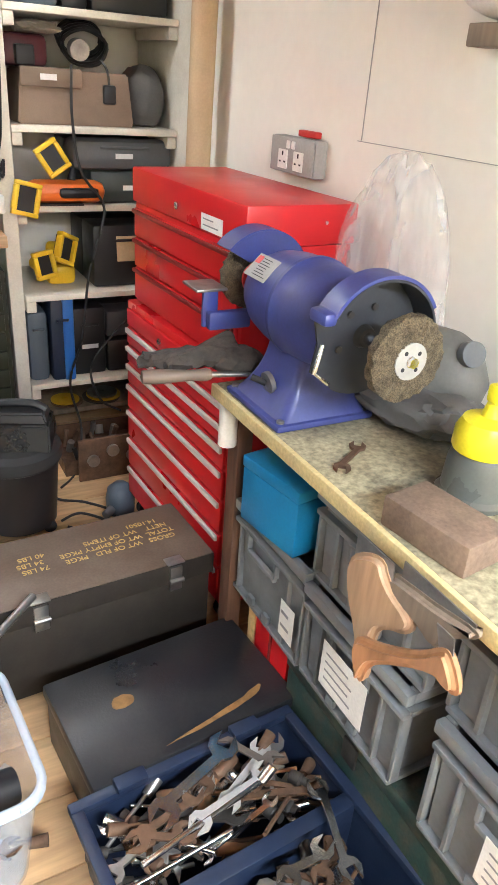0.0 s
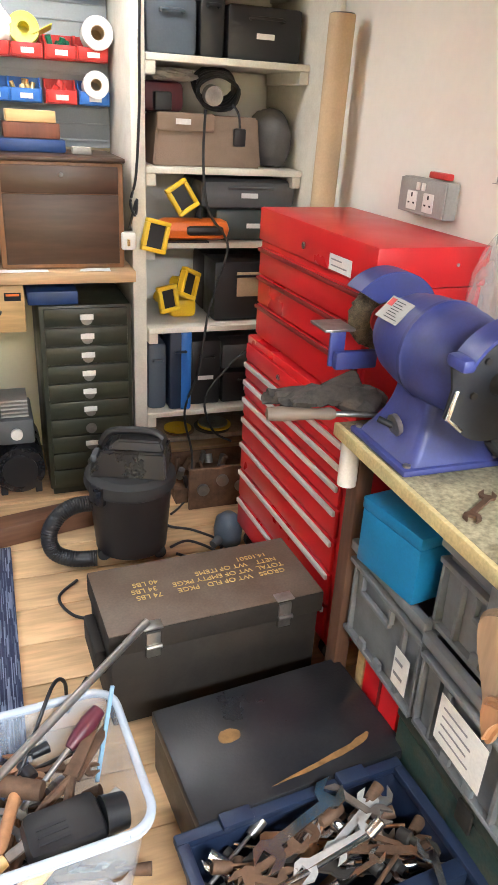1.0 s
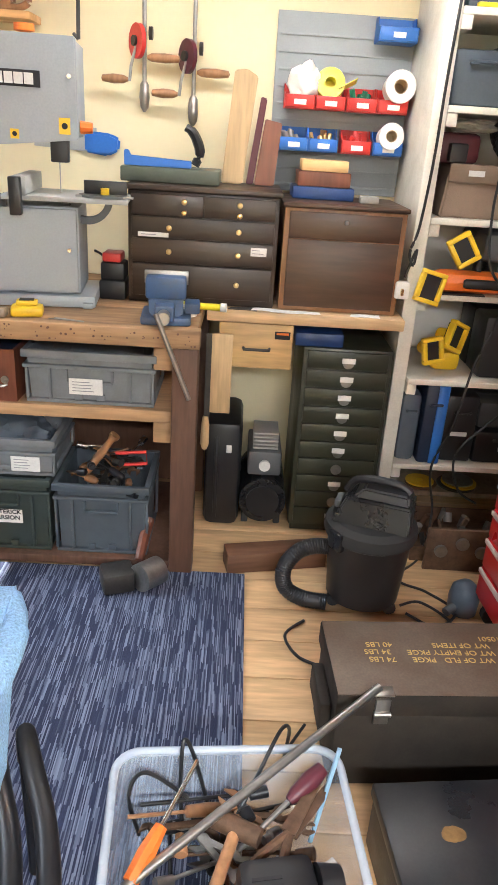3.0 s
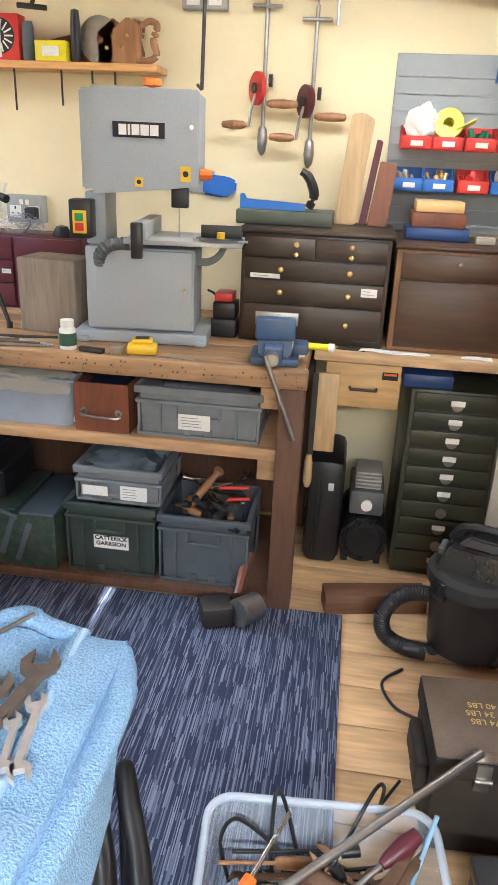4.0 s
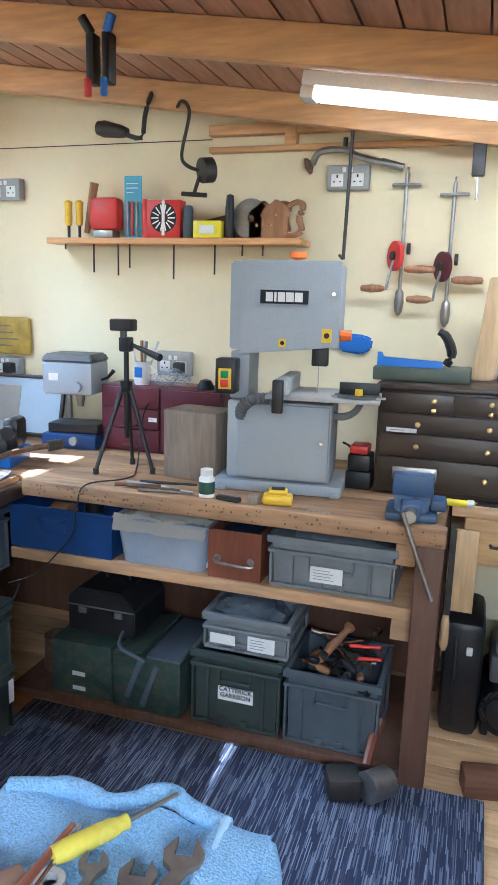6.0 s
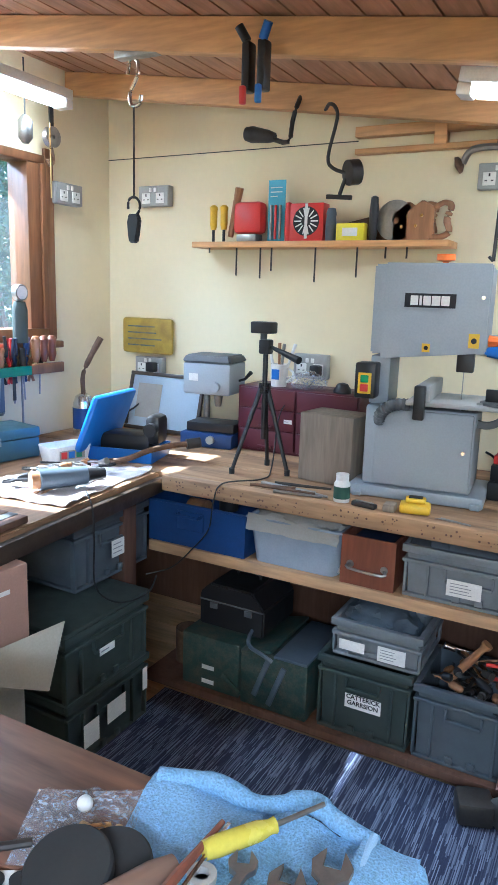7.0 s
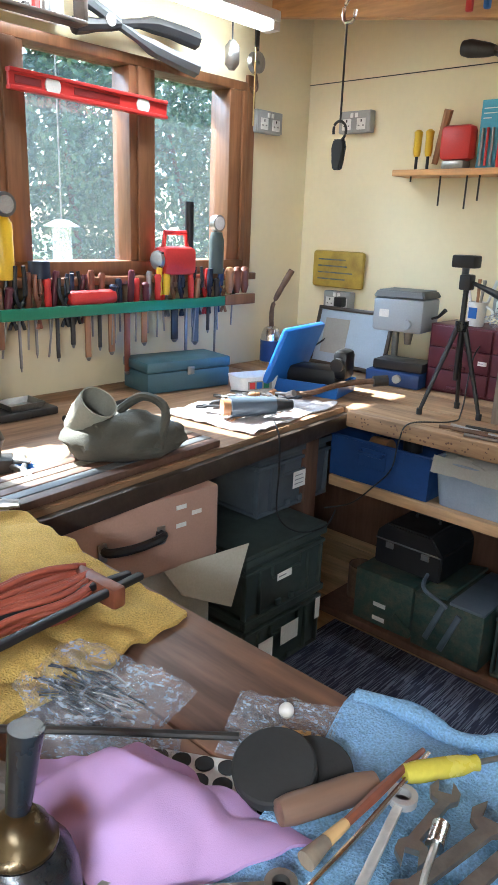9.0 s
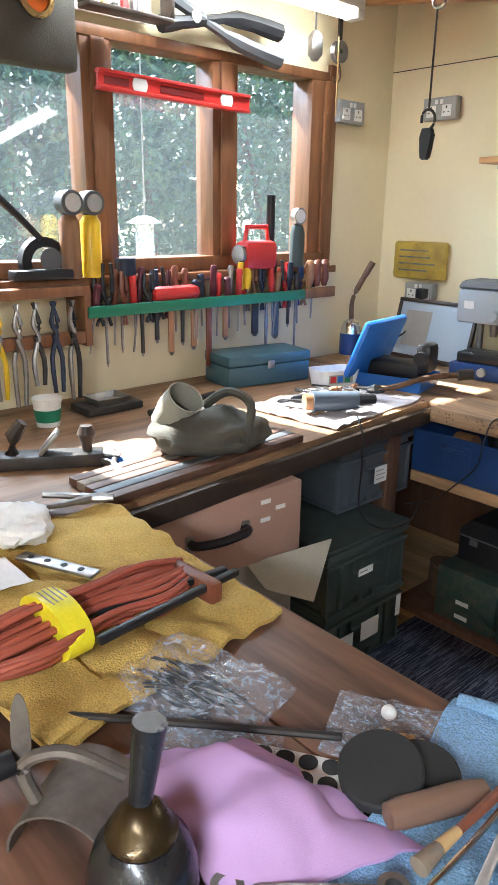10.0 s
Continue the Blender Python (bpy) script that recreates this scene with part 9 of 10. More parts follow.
for y0 in (-0.24, -0.03, 0.06):
    part("slot", box(bmnew(), 0.0062, 0.0075, y0 - 0.05, y0 + 0.04, -0.011, 0.011), M_REDDARK, lv)
# above the window
bo = thing("bolt_croppers", "black and grey garden loppers hung above the window", "loppers", -1.64, 2.45, 2.03)
for s in (-1, 1):
    part("arm", tube(bmnew(), [(0.0, -0.16, 0.01 + 0.05 * s), (0, -0.02, 0.01 * s), (0, 0.16, -0.035 * s - 0.01), (0, 0.36, -0.045 * s - 0.03)], [0.026, 0.020, 0.016, 0.028, 0.032], soft=3), M_GREY if s > 0 else M_BLACK, bo)
part("pivot", rod(bmnew(), (-0.01, -0.03, 0.0), (0.02, -0.03, 0.0), 0.02), M_STEEL, bo)
dbx = thing("display_box", "shallow wooden framed box of small parts above the window", "box", -1.655, 2.14, 1.985)
part("frame", rim(bmnew(), 0.28, 0.13, 0, 0.06, 0.012, 0.002), M_DARKWOOD, dbx, m=Matrix.Translation((0.03, 0, 0.07)) @ Matrix.Rotation(radians(90), 4, "Z") @ RXF)
part("back", box(bmnew(), -0.028, -0.022, -0.14, 0.14, 0.005, 0.135), M_PAPER, dbx)
for k in range(7):
    part("part_piece", box(bmnew(), -0.02, 0.0, -0.12 + 0.036 * k, -0.10 + 0.036 * k, 0.01, 0.04 + 0.02 * (k % 3), 0.003), [M_REDPL, M_STEEL, M_BRASS, M_IRON][k % 4], dbx)
hb = thing("hung_bag", "dark olive cloth bag with a brass ring hung above the window", "bag", -1.60, 1.80, 1.80)
part("cloth_body", box(bmnew(), -0.03, 0.03, -0.20, 0.155, 0, 0.24, 0.015), M_OLIVECL, hb)
lathe(b := bmnew(), [(0.035, 0), (0.05, 0.005), (0.05, 0.012), (0.035, 0.016), (0.035, 0)], Matrix.Translation((0.031, 0.03, 0.165)) @ Matrix.Rotation(radians(90), 4, "Y"), 26)
part("brass_ring", b, M_BRASS, hb)
part("ring_lens", rod(bmnew(), (0.0305, 0.03, 0.165), (0.036, 0.03, 0.165), 0.034, seg=22), M_ORANGE, hb)
pul = thing("pulley", "small steel pulley block hung by the window", "pulley", -1.64, 3.14, 2.03)
part("wheel", lathe(bmnew(), [(0.008, -0.012), (0.04, -0.012), (0.03, 0), (0.04, 0.012), (0.008, 0.012), (0.008, -0.012)], Matrix.Rotation(radians(90), 4, "Y"), 24), M_STEEL, pul)
part("hook", tube(bmnew(), [(0, 0, -0.04), (0, 0.01, -0.09), (0, -0.015, -0.11), (0, -0.03, -0.09)], 0.005, soft=4), M_RUST, pul)
part("strap", box(bmnew(), -0.004, 0.004, -0.01, 0.01, 0.04, 0.14), M_IRON, pul)
lant = thing("wire_cage_lamp", "small caged inspection lamp hung on a cord", "inspection lamp", -1.60, 2.96, 1.97)
part("cage", lathe(bmnew(), [(0.012, 0), (0.028, 0.02), (0.028, 0.08), (0.012, 0.10), (0, 0.10)], seg=10), M_STEEL, lant)
part("cord", rod(bmnew(), (0, 0, 0.10), (0, 0, 0.30), 0.003), M_BLACK, lant)
part("chain", rod(bmnew(), (0.0, 0.13, -0.18), (0.0, 0.13, 0.10), 0.003), M_BRASS, lant)
# bird feeder outside the glass
bf = thing("bird_feeder", "clear bird feeder hanging outside the window", "bird feeder", -2.15, 2.55, 1.18)
part("tube", lathe(bmnew(), [(0.04, 0), (0.04, 0.20), (0.037, 0.20), (0.037, 0.01), (0, 0.01)], seg=18), M_CLEAR, bf)
part("roof", lathe(bmnew(), [(0.075, 0.20), (0.03, 0.225), (0, 0.23)], seg=20), M_SOCKET, bf)
part("wire", rod(bmnew(), (0, 0, 0.23), (0, 0, 1.2), 0.003), M_STEEL, bf)


# ---- things on the near table ----
ZT = 0.8555
tw = thing("towel", "pale blue terry towel spread over the table end", "towel")
cloth("top_drape", [(0.235, 0.70, ZT), (0.355, 0.70, ZT), (0.342, 1.505, ZT), (0.082, 1.488, ZT)], M_TOWELB, "", "", 0.007, 70, 0.009, 3, 12, tw)
cloth("edge_fold", [(0.335, 0.72, 0.862), (0.395, 0.72, 0.850), (0.388, 1.506, 0.850), (0.336, 1.503, 0.862)], M_TOWELB, "", "", 0.016, 40, 0.009, 4, 12, tw)
tube(b := bmnew(), [(0.386, 1.500, 0.858), (0.402, 1.46, 0.852), (0.404, 1.38, 0.846), (0.400, 1.2, 0.846), (0.402, 0.95, 0.846), (0.40, 0.74, 0.846)], [0.014, 0.017, 0.016, 0.014, 0.016], 12, soft=8)
part("rounded_edge", b, M_TOWELB, tw)
cloth("hanging_side", [(0.396, 1.492, 0.852), (0.394, 0.72, 0.852), (0.415, 0.72, 0.64), (0.398, 1.43, 0.68)], M_TOWELB, "", "", 0.007, 44, 0.008, 5, 12, tw)
tube(b := bmnew(), [(0.084, 1.480, 0.868), (0.15, 1.500, 0.870), (0.21, 1.496, 0.869), (0.262, 1.522, 0.874), (0.30, 1.512, 0.872), (0.345, 1.502, 0.872)], [0.010, 0.012, 0.010, 0.013, 0.011, 0.010], 12, soft=8)
part("rolled_edge", b, M_TOWELB, tw)
part("hem", tube(bmnew(), [(0.342, 1.505, 0.878), (0.346, 1.40, 0.878), (0.349, 1.25, 0.878), (0.354, 1.0, 0.878)], 0.005, 8, soft=5), material("pale_hem", (0.42, 0.62, 0.84), 0.9, grain=0.1, grain_size=500), tw)
before = set(bpy.context.scene.objects)
tw2 = thing("towel", "mustard yellow terry towel spread on the table", "towel")
cloth("top_drape", [(-0.80, 1.06, ZT), (-0.20, 1.09, ZT), (-0.255, 1.51, ZT), (-0.80, 1.53, ZT)], M_TOWELY, "", "", 0.007, 64, 0.011, 9, 11, tw2)
cloth("folded_corner", [(-0.42, 1.05, ZT + 0.012), (-0.205, 1.095, ZT + 0.012), (-0.22, 1.20, ZT + 0.012), (-0.40, 1.19, ZT + 0.012)], M_TOWELY, "", "", 0.006, 20, 0.006, 10, 10, tw2)

cd = thing("extension_cable", "bundle of dull red extension cable with a yellow tag", "cable", -0.385, 1.255, 0.885, 3)
rnd = random.Random(6)
for k in range(34):
    a = 2 * math.pi * k / 34
    r0 = rnd.uniform(0.2, 1.0)
    ox, oz = 0.062 * r0 * math.cos(a), 0.032 * r0 * math.sin(a) + 0.024
    j = [rnd.uniform(-0.009, 0.009) for _ in range(6)]
    part("strand", tube(bmnew(), [(ox * 0.8 + j[0], -0.20 + rnd.uniform(-.015, .015), oz * 0.7), (ox * 1.25 + j[1], -0.10, oz + j[2] * 0.5), (ox * 0.85 + j[3], 0.0, oz), (ox * 1.2 + j[4], 0.09, oz + j[5] * 0.5), (ox * 0.6, 0.165 + rnd.uniform(-.015, .015), oz * 0.8)], 0.0048, 8, soft=5), M_CORD, cd)
part("tag", lathe(bmnew(), [(0.068, -0.019), (0.069, 0.0), (0.068, 0.019)], Matrix.Translation((0, -0.06, 0.022)) @ Matrix.Rotation(radians(90), 4, "X") @ Matrix.Diagonal((1, 0.62, 1, 1)), 24), M_YELLOWB, cd, "yellow printed tag")
text_bars(cd, Matrix.Translation((0.0, -0.06, 0.0648)), 0.05, 0.03, 4, 5)
for s in (-1, 1):
    part("prong", box(bmnew(), 0.05 + 0.03 * s - 0.007, 0.05 + 0.03 * s + 0.007, -0.05, 0.22, 0.02, 0.032, 0.004, Matrix.Rotation(0.1 * s - 0.05, 4, "Z")), M_BLACK, cd, "black winder arm")
part("winder_end", box(bmnew(), -0.02, 0.09, 0.15, 0.175, 0.0, 0.035, 0.006), M_MAHOG, cd)
gbar = thing("grey_strip", "drilled grey steel strap on the towel", "steel strap", -0.585, 1.30, 0.878, 24)
part("strap", box(bmnew(), -0.08, 0.08, -0.014, 0.014, 0, 0.006, 0.002), M_STEEL, gbar)
for k in range(4):
    part("hole", rod(bmnew(), (-0.055 + 0.035 * k, 0, 0.0062), (-0.055 + 0.035 * k, 0, 0.0068), 0.006), M_INK, gbar)
crumple_bag("white_cloth", -0.74, 1.30, 0.872, 0.07, 0.06, 0.035, 22, M_PAPER, "crumpled white rag on the towel", 0.3, cat="cloth")
cloth("paper", [(-0.66, 1.16, 0.885), (-0.55, 1.17, 0.885), (-0.55, 1.24, 0.885), (-0.66, 1.24, 0.885)], M_PAPER, "sheet of white paper on the towel", "paper", 0.001, 8, 0.003, 4)
cutters = thing("side_cutters", "grey side cutters with curved handles", "cutters", -0.80, 1.49, 0.825, 60)
for s in (-1, 1):
    part("arm", tube(bmnew(), [(-0.10, s * 0.035, 0.06), (-0.05, s * 0.022, 0.06), (0, 0, 0.06), (0.045, -s * 0.008, 0.06)], [0.007, 0.008, 0.011, 0.007], soft=3), M_STEEL, cutters)

# bags
def film_bag(x, y, z, w, d, h, seed, label, rz):
    """A flat bag of clear film: two creased sheets joined round the edge."""
    bm = bmnew()
    n = 26
    off = Vector((seed * 1.3, seed * 0.7, 0))
    for side in (0, 1):
        g = []
        for j in range(n + 1):
            for i in range(n + 1):
                u, v = i / n - 0.5, j / n - 0.5
                puff = max(0.0, (1 - (2 * u) ** 4) * (1 - (2 * v) ** 4)) ** 0.7
                q = Vector((u * w, v * d, 0))
                crease = 1 - abs(noise.noise(q * 17 + off)) * 2.6
                c2 = abs(noise.noise(q * 46 + off))
                rim = 0.06 * noise.noise(Vector((math.atan2(v, u) * 1.3, seed, 0)))
                zz = 0.0015 + side * puff * h * (0.35 + 0.65 * max(0, crease)) + side * c2 * h * 0.22
                g.append(bm.verts.new((u * w * (1 + rim), v * d * (1 + rim), zz)))
        for j in range(n):
            for i in range(n):
                k = j * (n + 1) + i
                bm.faces.new((g[k], g[k + 1], g[k + n + 2], g[k + n + 1]))
    t = single("plastic_bag", bm, M_CLEAR, label, "plastic bag", x, y, z, rz)
    return t


b1 = film_bag(-0.19, 1.292, ZT, 0.215, 0.16, 0.045, 51, "clear plastic bag of black cable ties", 15)
rnd = random.Random(12)
ct = thing("cable_ties", "black cable ties and wires inside a clear bag", "cable ties", -0.19, 1.282, ZT + 0.004, 15)
for k in range(44):
    a = rnd.uniform(-0.5, 0.5)
    x0, y0 = rnd.uniform(-0.035, 0.035), rnd.uniform(-0.04, 0.035)
    a *= 0.6
    z0 = 0.004 + 0.014 * rnd.random()
    a *= 0.6
    part("tie", tube(bmnew(), [(x0 - 0.042, y0 - 0.05 * a, z0), (x0, y0 + rnd.uniform(-0.008, 0.008), z0 + 0.004), (x0 + 0.042, y0 + 0.05 * a, z0)], 0.0013, 6, soft=3), M_BLACK if k % 3 else M_STEEL, ct)
b2 = film_bag(0.025, 1.42, ZT, 0.15, 0.12, 0.022, 61, "clear plastic bag with a white ball", 28)
b3 = film_bag(-0.10, 1.235, ZT, 0.17, 0.10, 0.010, 71, "flat clear plastic packet", 34)
single("white_ball", lathe(bmnew(), [(0, 0)] + [(0.0095 * math.sin(q), 0.0095 - 0.0095 * math.cos(q)) for q in [k * math.pi / 10 for k in range(1, 10)]] + [(0, 0.019)], seg=18), M_SOCKWH, "small white ball on the table", "ball", 0.018, 1.425, ZT + 0.016)
for k in range(4):
    single("wooden_dowel", rod(bmnew(), (-0.012, 0, 0.005), (0.012, 0, 0.005), 0.005), M_PINE, "short wooden dowel in a bag", "dowel", 0.035 + 0.012 * k, 1.41 + 0.008 * (k % 2), ZT + 0.006, 40 * k, "dowels")
# felt pads
fs = thing("felt_pad_sheet", "white sheet of round black felt pads", "felt pads", 0.050, 1.298, ZT, 32)
part("sheet", box(bmnew(), -0.11, 0.11, -0.055, 0.055, 0, 0.0012), M_PAPER, fs)
for i in range(8):
    for j in range(4):
        part("pad", rod(bmnew(), (-0.095 + 0.027 * i, -0.04 + 0.027 * j, 0.0013), (-0.095 + 0.027 * i, -0.04 + 0.027 * j, 0.0035), 0.0112, seg=16), M_RUBBER, fs)
# black rubber discs
for k, (x0, y0, z0, rx) in enumerate(((0.10, 1.372, ZT + 0.008, 16), (0.075, 1.338, ZT + 0.024, 18))):
    dsc = single("rubber_disc", lathe(bmnew(), [(0.0, 0), (0.0435, 0), (0.046, 0.003), (0.046, 0.016), (0.0435, 0.019), (0, 0.019)], seg=36), M_RUBBER, "thick round black rubber disc", "disc", x0, y0, z0, 10, "rubber discs", rx)
# lilac cloth
bm = bmnew()
n = 46
grid = {}
for j in range(n + 1):
    for i in range(n + 1):
        u, v = i / n, j / n
        a, c = Vector((-0.15, 1.13, 0)).lerp(Vector((0.075, 1.12, 0)), u), Vector((-0.075, 1.272, 0)).lerp(Vector((0.158, 1.308, 0)), u)
        p = a.lerp(c, v)
        ridge = 0.05 * math.exp(-((u - 0.35) / 0.13) ** 2) * (0.4 + 0.6 * v) + 0.026 * math.exp(-((u - 0.72 + 0.2 * v) / 0.18) ** 2)
        p.z = ZT + 0.012 + ridge * math.sin(math.pi * min(1, 0.15 + v)) ** 0.5 + 0.012 * abs(noise.noise(p * 10)) + 0.002 * noise.noise(p * 34) - 0.016 * math.exp(-((u - 0.16 - 0.25 * v) / 0.05) ** 2) + 0.020 * math.sin(math.pi * u) * math.sin(math.pi * v)
        p.x += 0.010 * noise.noise(Vector((v * 5, u * 2, 1)))
        p.y += 0.012 * noise.noise(Vector((u * 5, v * 2, 7)))
        grid[i, j] = bm.verts.new(p)
for j in range(n):
    for i in range(n):
        bm.faces.new((grid[i, j], grid[i + 1, j], grid[i + 1, j + 1], grid[i, j + 1]))
ex = bmesh.ops.extrude_face_region(bm, geom=list(bm.faces))
for v in ex["geom"]:
    if isinstance(v, bmesh.types.BMVert):
        v.co.z -= 0.004
single("microfibre_cloth", bm, M_PURPLE, "lilac microfibre cloth lying crumpled on the table", "cloth")
# handles and tools in front
hm = thing("file", "large file with a round wooden handle", "file", 0.133, 1.335, 0.884, 66)
part("handle", lathe(bmnew(), [(0, -0.045), (0.013, -0.043), (0.0155, -0.03), (0.016, 0.045), (0.012, 0.07), (0, 0.074)], Matrix.Rotation(radians(90), 4, "Y"), 20), wood("old_file_handle", (0.21, 0.125, 0.085), "x", rough=0.5, stain=0.8), hm)
rdv = thing("screwdriver", "yellow handled screwdriver lying on the blue towel", "screwdriver", 0.207, 1.462, 0.892, 56)
part("handle", lathe(bmnew(), [(0, -0.048), (0.010, -0.046), (0.0118, -0.03), (0.011, 0.02), (0.008, 0.033), (0.009, 0.040), (0, 0.041)], Matrix.Rotation(radians(90), 4, "Y"), 14), M_AMBER, rdv)
part("shank", rod(bmnew(), (0.0415, 0, 0), (0.105, 0, 0.004), 0.0032, 0.0028), M_STEEL, rdv)
bsh = thing("brush", "small brush with a red and cream handle", "brush", 0.177, 1.375, 0.893, 88)
part("handle", tube(bmnew(), [(-0.05, 0, 0), (0.0, 0, 0.002), (0.09, 0, 0.004)], [0.005, 0.006, 0.003]), M_MAHOG, bsh)
part("ferrule", rod(bmnew(), (-0.08, 0, 0), (-0.05, 0, 0), 0.007, 0.0055), M_PINE, bsh)
part("bristles", rod(bmnew(), (-0.11, 0, -0.002), (-0.0805, 0, 0), 0.010, 0.007), M_GREYWOOD, bsh)
sp = tube(bmnew(), [(0.190, 1.245, 0.888), (0.190, 1.32, 0.889), (0.187, 1.40, 0.890), (0.184, 1.472, 0.890)], 0.0032)
single("twist_bit", sp, M_CHROME, "long twisted steel drill bit", "drill bit")


def ring_spanner(x, y, z, rz, L, mat, label):
    t = thing("spanner", label, "spanner", x, y, z, rz, "spanners on the towel")
    b = bmnew()
    box(b, -L / 2 + 0.012, L / 2 - 0.012, -0.005, 0.005, 0, 0.006, 0.002)
    part("shaft", b, mat, t)
    for s in (-1, 1):
        lathe(b := bmnew(), [(0.0085, 0), (0.015, 0), (0.0155, 0.009), (0.0085, 0.009), (0.0085, 0)], Matrix.Translation((s * L / 2, 0, -0.001)), 20)
        part("ring", b, mat, t)
    return t


ring_spanner(0.212, 1.325, 0.884, 103, 0.15, M_BRIGHT, "chrome ring spanner on the blue towel")
ring_spanner(0.115, 1.185, 0.872, 48, 0.15, M_STEEL, "steel ring spanner at the table edge")
skt = thing("socket_bar", "bright socket on a cranked handle", "socket", 0.248, 1.372, 0.884, 105)
part("socket", rod(bmnew(), (-0.012, 0, 0.010), (0.016, 0, 0.010), 0.009, seg=18), M_CHROME, skt)
part("crank", tube(bmnew(), [(-0.012, 0, 0.010), (-0.05, 0.0, 0.009), (-0.09, -0.004, 0.008)], 0.004, soft=3), M_STEEL, skt)
for x0, y0, rz, L, r0, mt, lb in ((0.302, 1.392, 86, 0.20, 0.0105, M_OLDSTEEL, "large rusty open-ended spanner on the blue towel"), (0.268, 1.362, 84, 0.175, 0.0095, M_OLDSTEEL, "dark open-ended spanner on the blue towel"), (0.338, 1.372, 104, 0.11, 0.0055, M_BRIGHT, "bright open-ended spanner on the blue towel"), (0.325, 1.358, 109, 0.08, 0.0045, M_BRIGHT, "small bright spanner on the blue towel"),
                                 (0.232, 1.385, 98, 0.12, 0.0075, M_STEEL, "worn steel open-ended spanner on the towel")):
    spanner(b := bmnew(), L, r0, 0.007)
    single("spanner", b, mt, lb, "spanner", x0, y0, 0.888, rz, "spanners on the towel")
single("dark_cup", lathe(bmnew(), [(0.032, 0), (0.04, 0.05), (0.036, 0.05), (0.03, 0.006), (0, 0.006)], seg=20), M_MAHOG, "small dark red pot at the table edge", "pot", 0.305, 1.155, 0.884)
single("steel_rod", tube(bmnew(), [(-0.27, 1.11, 0.870), (-0.12, 1.24, 0.878), (0.0, 1.36, 0.87)], 0.005), M_IRON, "long thin dark rod across the table", "rod")
# oil can with black handle, scoop and trowel
oil = thing("oil_can", "black and brass oil can with an upright black handle", "oil can", 0.018, 1.072, ZT)
lathe(b := bmnew(), [(0.046, 0), (0.050, 0.01), (0.049, 0.05), (0.043, 0.072), (0.031, 0.085), (0, 0.085)], seg=28)
part("base", b, M_BLACKGL, oil)
lathe(b := bmnew(), [(0.030, 0.0855), (0.032, 0.088), (0.032, 0.091), (0.027, 0.095), (0.024, 0.106), (0.014, 0.118), (0, 0.122)], seg=24)
part("dome", b, material("aged_brass", (0.075, 0.050, 0.022), 0.28, metal=0.7, stain=0.6, stain_size=14), oil)
part("handle", rod(bmnew(), (0, 0, 0.122), (0.0, 0.012, 0.195), 0.0105, 0.015, 18), M_BLACKGL, oil)
sc = thing("metal_scoop", "dented grey metal scoop with a strap handle", "scoop", -0.075, 1.035, ZT, 35)
hood(b := bmnew(), 0.055, 0.10, -10, 190, 0.003)
part("bowl", b, M_OLDSTEEL, sc)
part("strap", tube(bmnew(), [(-0.03, 0.02, 0.05), (-0.04, 0.02, 0.09), (0.0, 0.03, 0.105), (0.05, 0.05, 0.07)], 0.007, soft=5), M_OLDSTEEL, sc)
tro = thing("scraper", "round bladed scraper with a black handle", "scraper", -0.20, 1.06, ZT + 0.01, 60)
part("blade", lathe(bmnew(), [(0, 0), (0.035, 0), (0.035, 0.003), (0, 0.003)], Matrix.Translation((0, 0, 0.045)) @ Matrix.Rotation(radians(80), 4, "X") @ Matrix.Diagonal((0.3, 1.4, 1, 1)), 24), M_OLDSTEEL, tro)
part("handle", rod(bmnew(), (-0.01, -0.01, 0.02), (-0.10, -0.05, 0.02), 0.014, 0.017), M_BLACK, tro)
cloth("green_sheet", [(-0.30, 0.86, ZT), (-0.10, 0.92, ZT), (-0.13, 1.0, ZT), (-0.30, 0.99, ZT)], material("pale_green_card", (0.45, 0.55, 0.20), 0.6), "pale green and white packet at the table edge", "packet", 0.003, 8, 0.003, 2)

# the whole layout sits a little tighter round the near corner
table_layout = Matrix.Translation((0.504, 0.867, ZT)) @ Matrix.Diagonal((0.945, 0.945, 0.945, 1)) @ Matrix.Translation((-0.498, -0.874, -ZT))
for ob in [o for o in bpy.context.scene.objects if o not in before and o.parent is None]:
    moved(ob, table_layout)

# ---- tub contents ----
before = set(bpy.context.scene.objects)
th = heap("hand_tools", "jumble of old hand tools in the plastic tub", "hand tools", 0.635, 1.68, 0.05, 0.32, 0.27, 46, 18, [M_IRON, M_RUST, M_STEEL, M_HANDLE, M_BLACK], (0.10, 0.24), 0.12)
single("threaded_rod", tube(bmnew(), [(0.955, 1.95, 0.295), (0.70, 1.775, 0.245), (0.40, 1.565, 0.19)], 0.0085, 12), M_STEEL, "long threaded steel rod lying across the tub", "threaded rod")
sdr = thing("screwdriver", "old screwdriver with a dark purple handle", "screwdriver", 0.78, 1.775, 0.225, 35, ry=-18)
part("handle", lathe(bmnew(), [(0, -0.045), (0.014, -0.042), (0.018, -0.01), (0.014, 0.03), (0.009, 0.045), (0, 0.046)], Matrix.Rotation(radians(-90), 4, "Y"), 16), M_MAROON, sdr)
part("shank", rod(bmnew(), (-0.17, 0, 0), (-0.0465, 0, 0), 0.005), M_STEEL, sdr)
rsd = thing("screwdriver", "screwdriver with a bright orange red handle", "screwdriver", 0.49, 1.655, 0.215, 58, ry=-20)
part("handle", lathe(bmnew(), [(0, -0.055), (0.015, -0.05), (0.017, 0.0), (0.012, 0.045), (0, 0.046)], Matrix.Rotation(radians(90), 4, "Y"), 8), M_ORANGE, rsd)
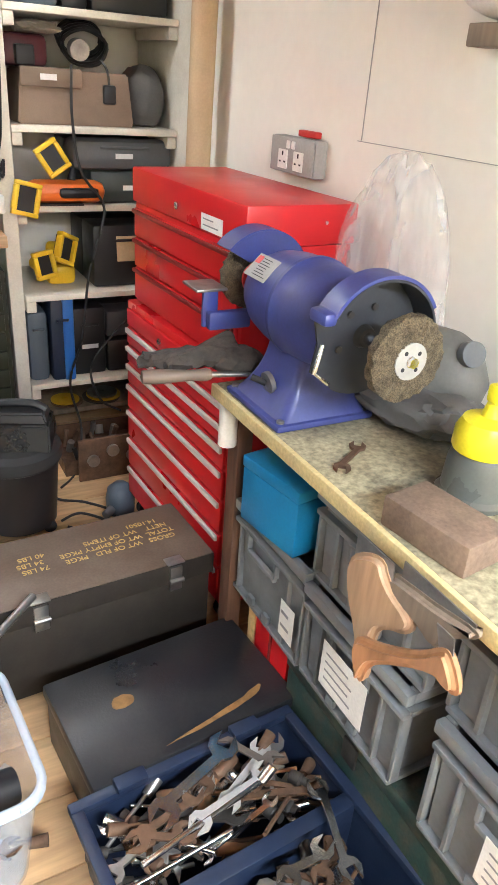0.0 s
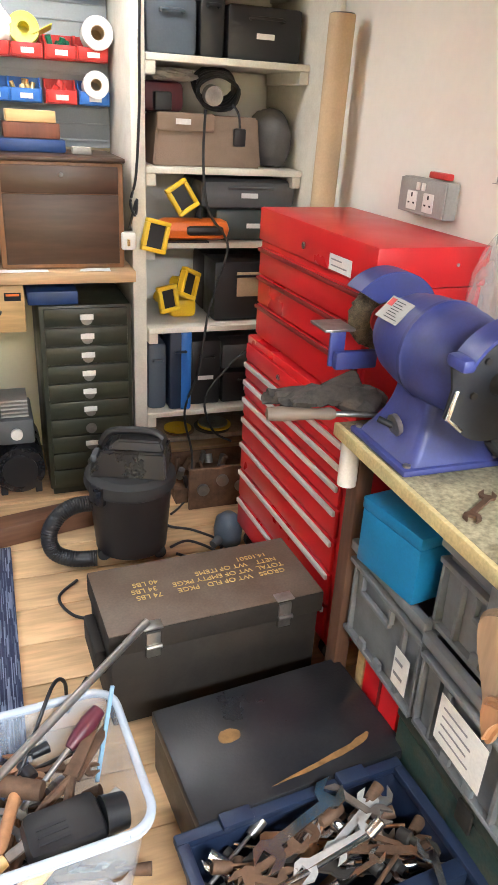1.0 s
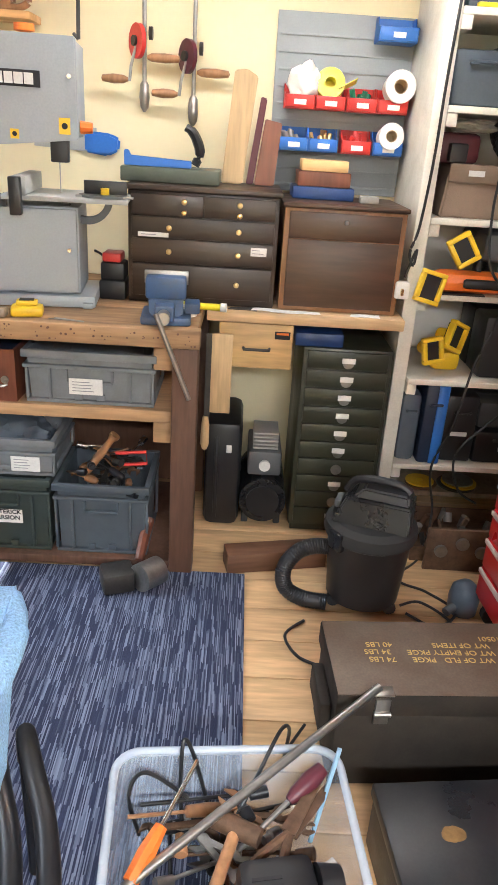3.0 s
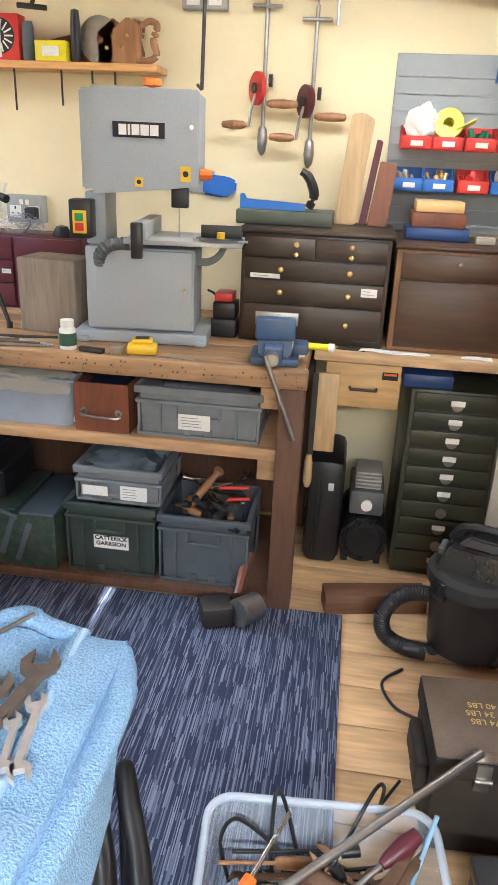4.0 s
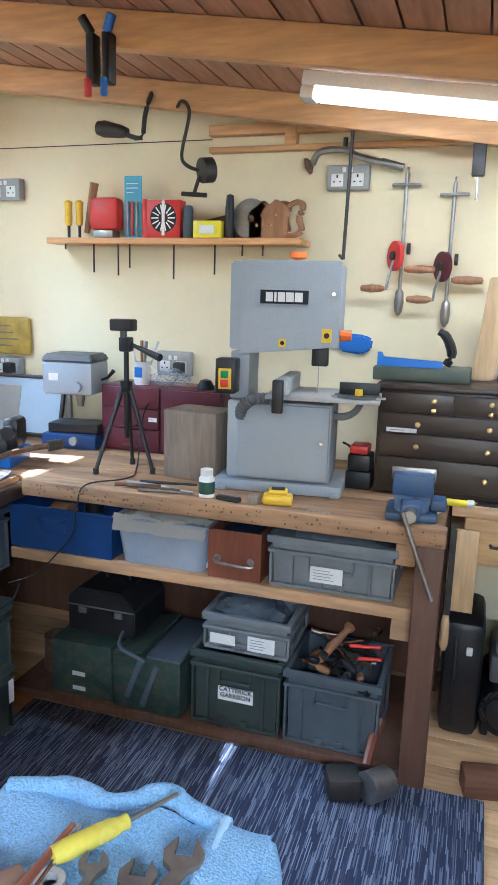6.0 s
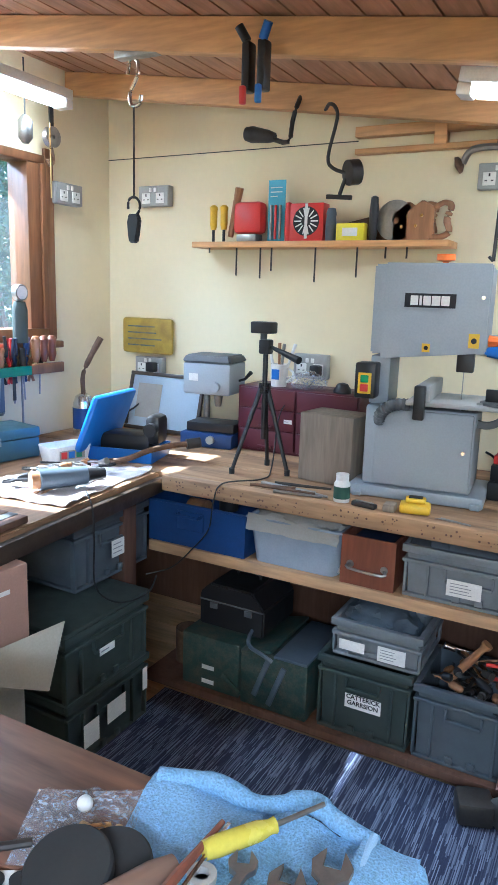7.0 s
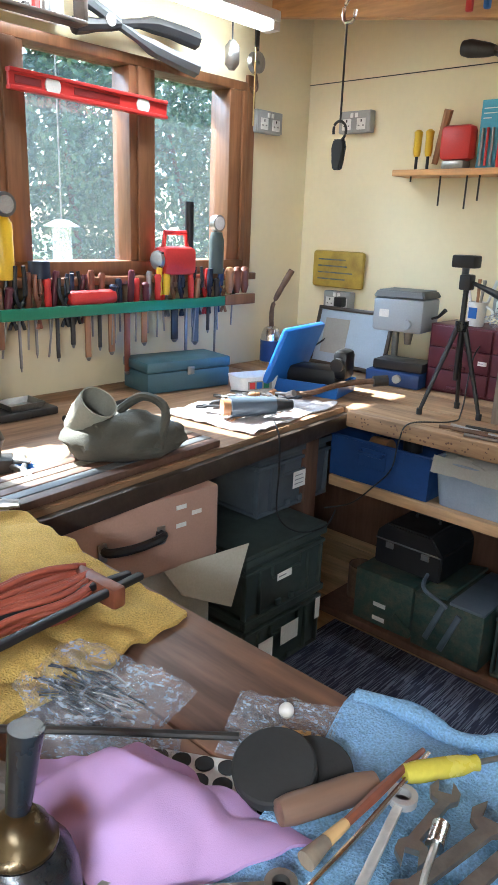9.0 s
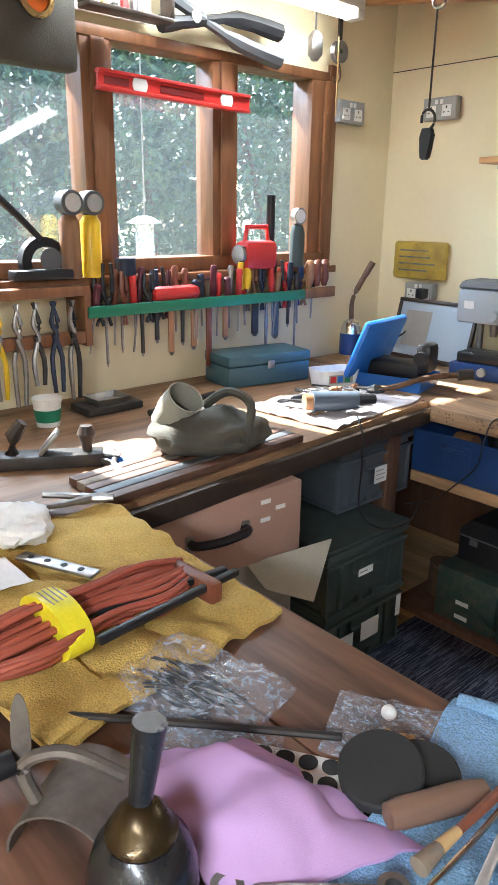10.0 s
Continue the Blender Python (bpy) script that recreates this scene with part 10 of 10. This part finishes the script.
part("shank", rod(bmnew(), (0.0465, 0, 0), (0.17, 0, 0), 0.0045), M_CHROME, rsd)
snd = thing("detail_sander", "black palm sander lying in the tub", "power tool", 0.71, 1.585, 0.185, 5)
part("body", box(bmnew(), -0.07, 0.06, -0.045, 0.045, 0, 0.055, 0.018), M_BLACK, snd)
part("nose", rod(bmnew(), (0.06, 0, 0.025), (0.10, 0.0, 0.02), 0.034, 0.03, 20), M_BLACK, snd)
for k in range(3):
    part("vent", box(bmnew(), -0.05, 0.0, -0.03 + 0.014 * k, -0.024 + 0.014 * k, 0.0545, 0.0565), M_INK, snd)
part("rating_label", box(bmnew(), -0.05, 0.01, -0.0465, -0.0452, 0.015, 0.035), M_PAPER, snd)
for x0, y0, rz in ((0.56, 1.56, 20), (0.66, 1.545, 28)):
    fl = thing("wood_chisel", "chisel with a yellow wooden handle", "chisel", x0, y0, 0.19, rz, "chisels in the tub", 0, -10)
    part("handle", lathe(bmnew(), [(0, -0.06), (0.013, -0.056), (0.016, 0.0), (0.010, 0.055), (0, 0.056)], Matrix.Rotation(radians(90), 4, "Y"), 14), M_PINE, fl)
    part("blade", box(bmnew(), 0.0565, 0.17, -0.009, 0.009, -0.003, 0.003, 0.001), M_STEEL, fl)
hmh = thing("hammer", "hammer with a rusty round head", "hammer", 0.645, 1.70, 0.21, -30)
part("head", rod(bmnew(), (-0.045, 0, 0), (0.045, 0, 0), 0.019, 0.017), M_RUST, hmh)
part("shaft", rod(bmnew(), (0, 0, 0), (0.02, -0.17, -0.03), 0.011), M_HANDLE, hmh)
wsn = thing("shears", "old pair of iron shears", "shears", 0.735, 1.68, 0.215, 52)
for s in (-1, 1):
    part("blade", slab(bmnew(), [(0, -0.012 * s), (0.14, 0.004 * s), (0.10, 0.018 * s), (0.0, 0.016 * s)], 0.004, Matrix.Translation((0, 0, 0.003 * s))), M_RUST, wsn)
    part("arm", tube(bmnew(), [(0.0, 0, 0), (-0.08, 0.025 * s, -0.01), (-0.16, 0.02 * s, -0.03)], 0.009, soft=4), M_RUST, wsn)
blr = single("steel_strap", box(bmnew(), -0.004, 0.004, -0.003, 0.003, 0, 0.19, 0.001), material("pale_blue_strap", (0.25, 0.42, 0.58), 0.4), "pale blue metal strap leaning in the tub", "strap", 0.79, 1.735, 0.12, 0, ry=16, rx=-18)
for pts in ([(0.60, 1.80, 0.14), (0.57, 1.83, 0.24), (0.55, 1.84, 0.27), (0.545, 1.80, 0.20), (0.55, 1.76, 0.14)], [(0.64, 1.74, 0.16), (0.69, 1.80, 0.22), (0.74, 1.87, 0.262), (0.77, 1.93, 0.20), (0.78, 2.0, 0.05), (0.80, 2.06, 0.01), (0.85, 2.13, 0.01)], [(0.47, 1.76, 0.12), (0.45, 1.78, 0.20), (0.48, 1.80, 0.235), (0.56, 1.78, 0.19)]):
    tube(b := bmnew(), pts, 0.004, 8, soft=7)
    single("power_cable", b, M_BLACK, "thin black cable trailing from the tub", "cable")
for ob in [o for o in bpy.context.scene.objects if o not in before and o.parent is None]:
    moved(ob, turn_about(0.635, 1.68, 4.5, 0.0185, 0.04))


# curved black rail standing by the table end
st = thing("stand", "black curved metal stand beside the table end", "stand")
for dx, dz in ((0.0, 0.0), (-0.055, -0.03)):
    rail = [(0.285 + dx, 1.79, 0.30 + dz), (0.292 + dx, 1.775, 0.375 + dz), (0.335 + dx, 1.675, 0.40 + dz), (0.375 + dx, 1.59, 0.395 + dz), (0.40 + dx, 1.51, 0.375 + dz), (0.41 + dx, 1.44, 0.33 + dz)]
    part("rail", tube(bmnew(), rail, 0.017, 12, soft=6), M_BLACK, st)
    part("leg", rod(bmnew(), (0.285 + dx, 1.79, 0.002), (0.285 + dx, 1.79, 0.30 + dz), 0.014, seg=14), M_BLACK, st)
    part("leg", rod(bmnew(), (0.41 + dx, 1.44, 0.002), (0.41 + dx, 1.44, 0.33 + dz), 0.014, seg=14), M_BLACK, st)
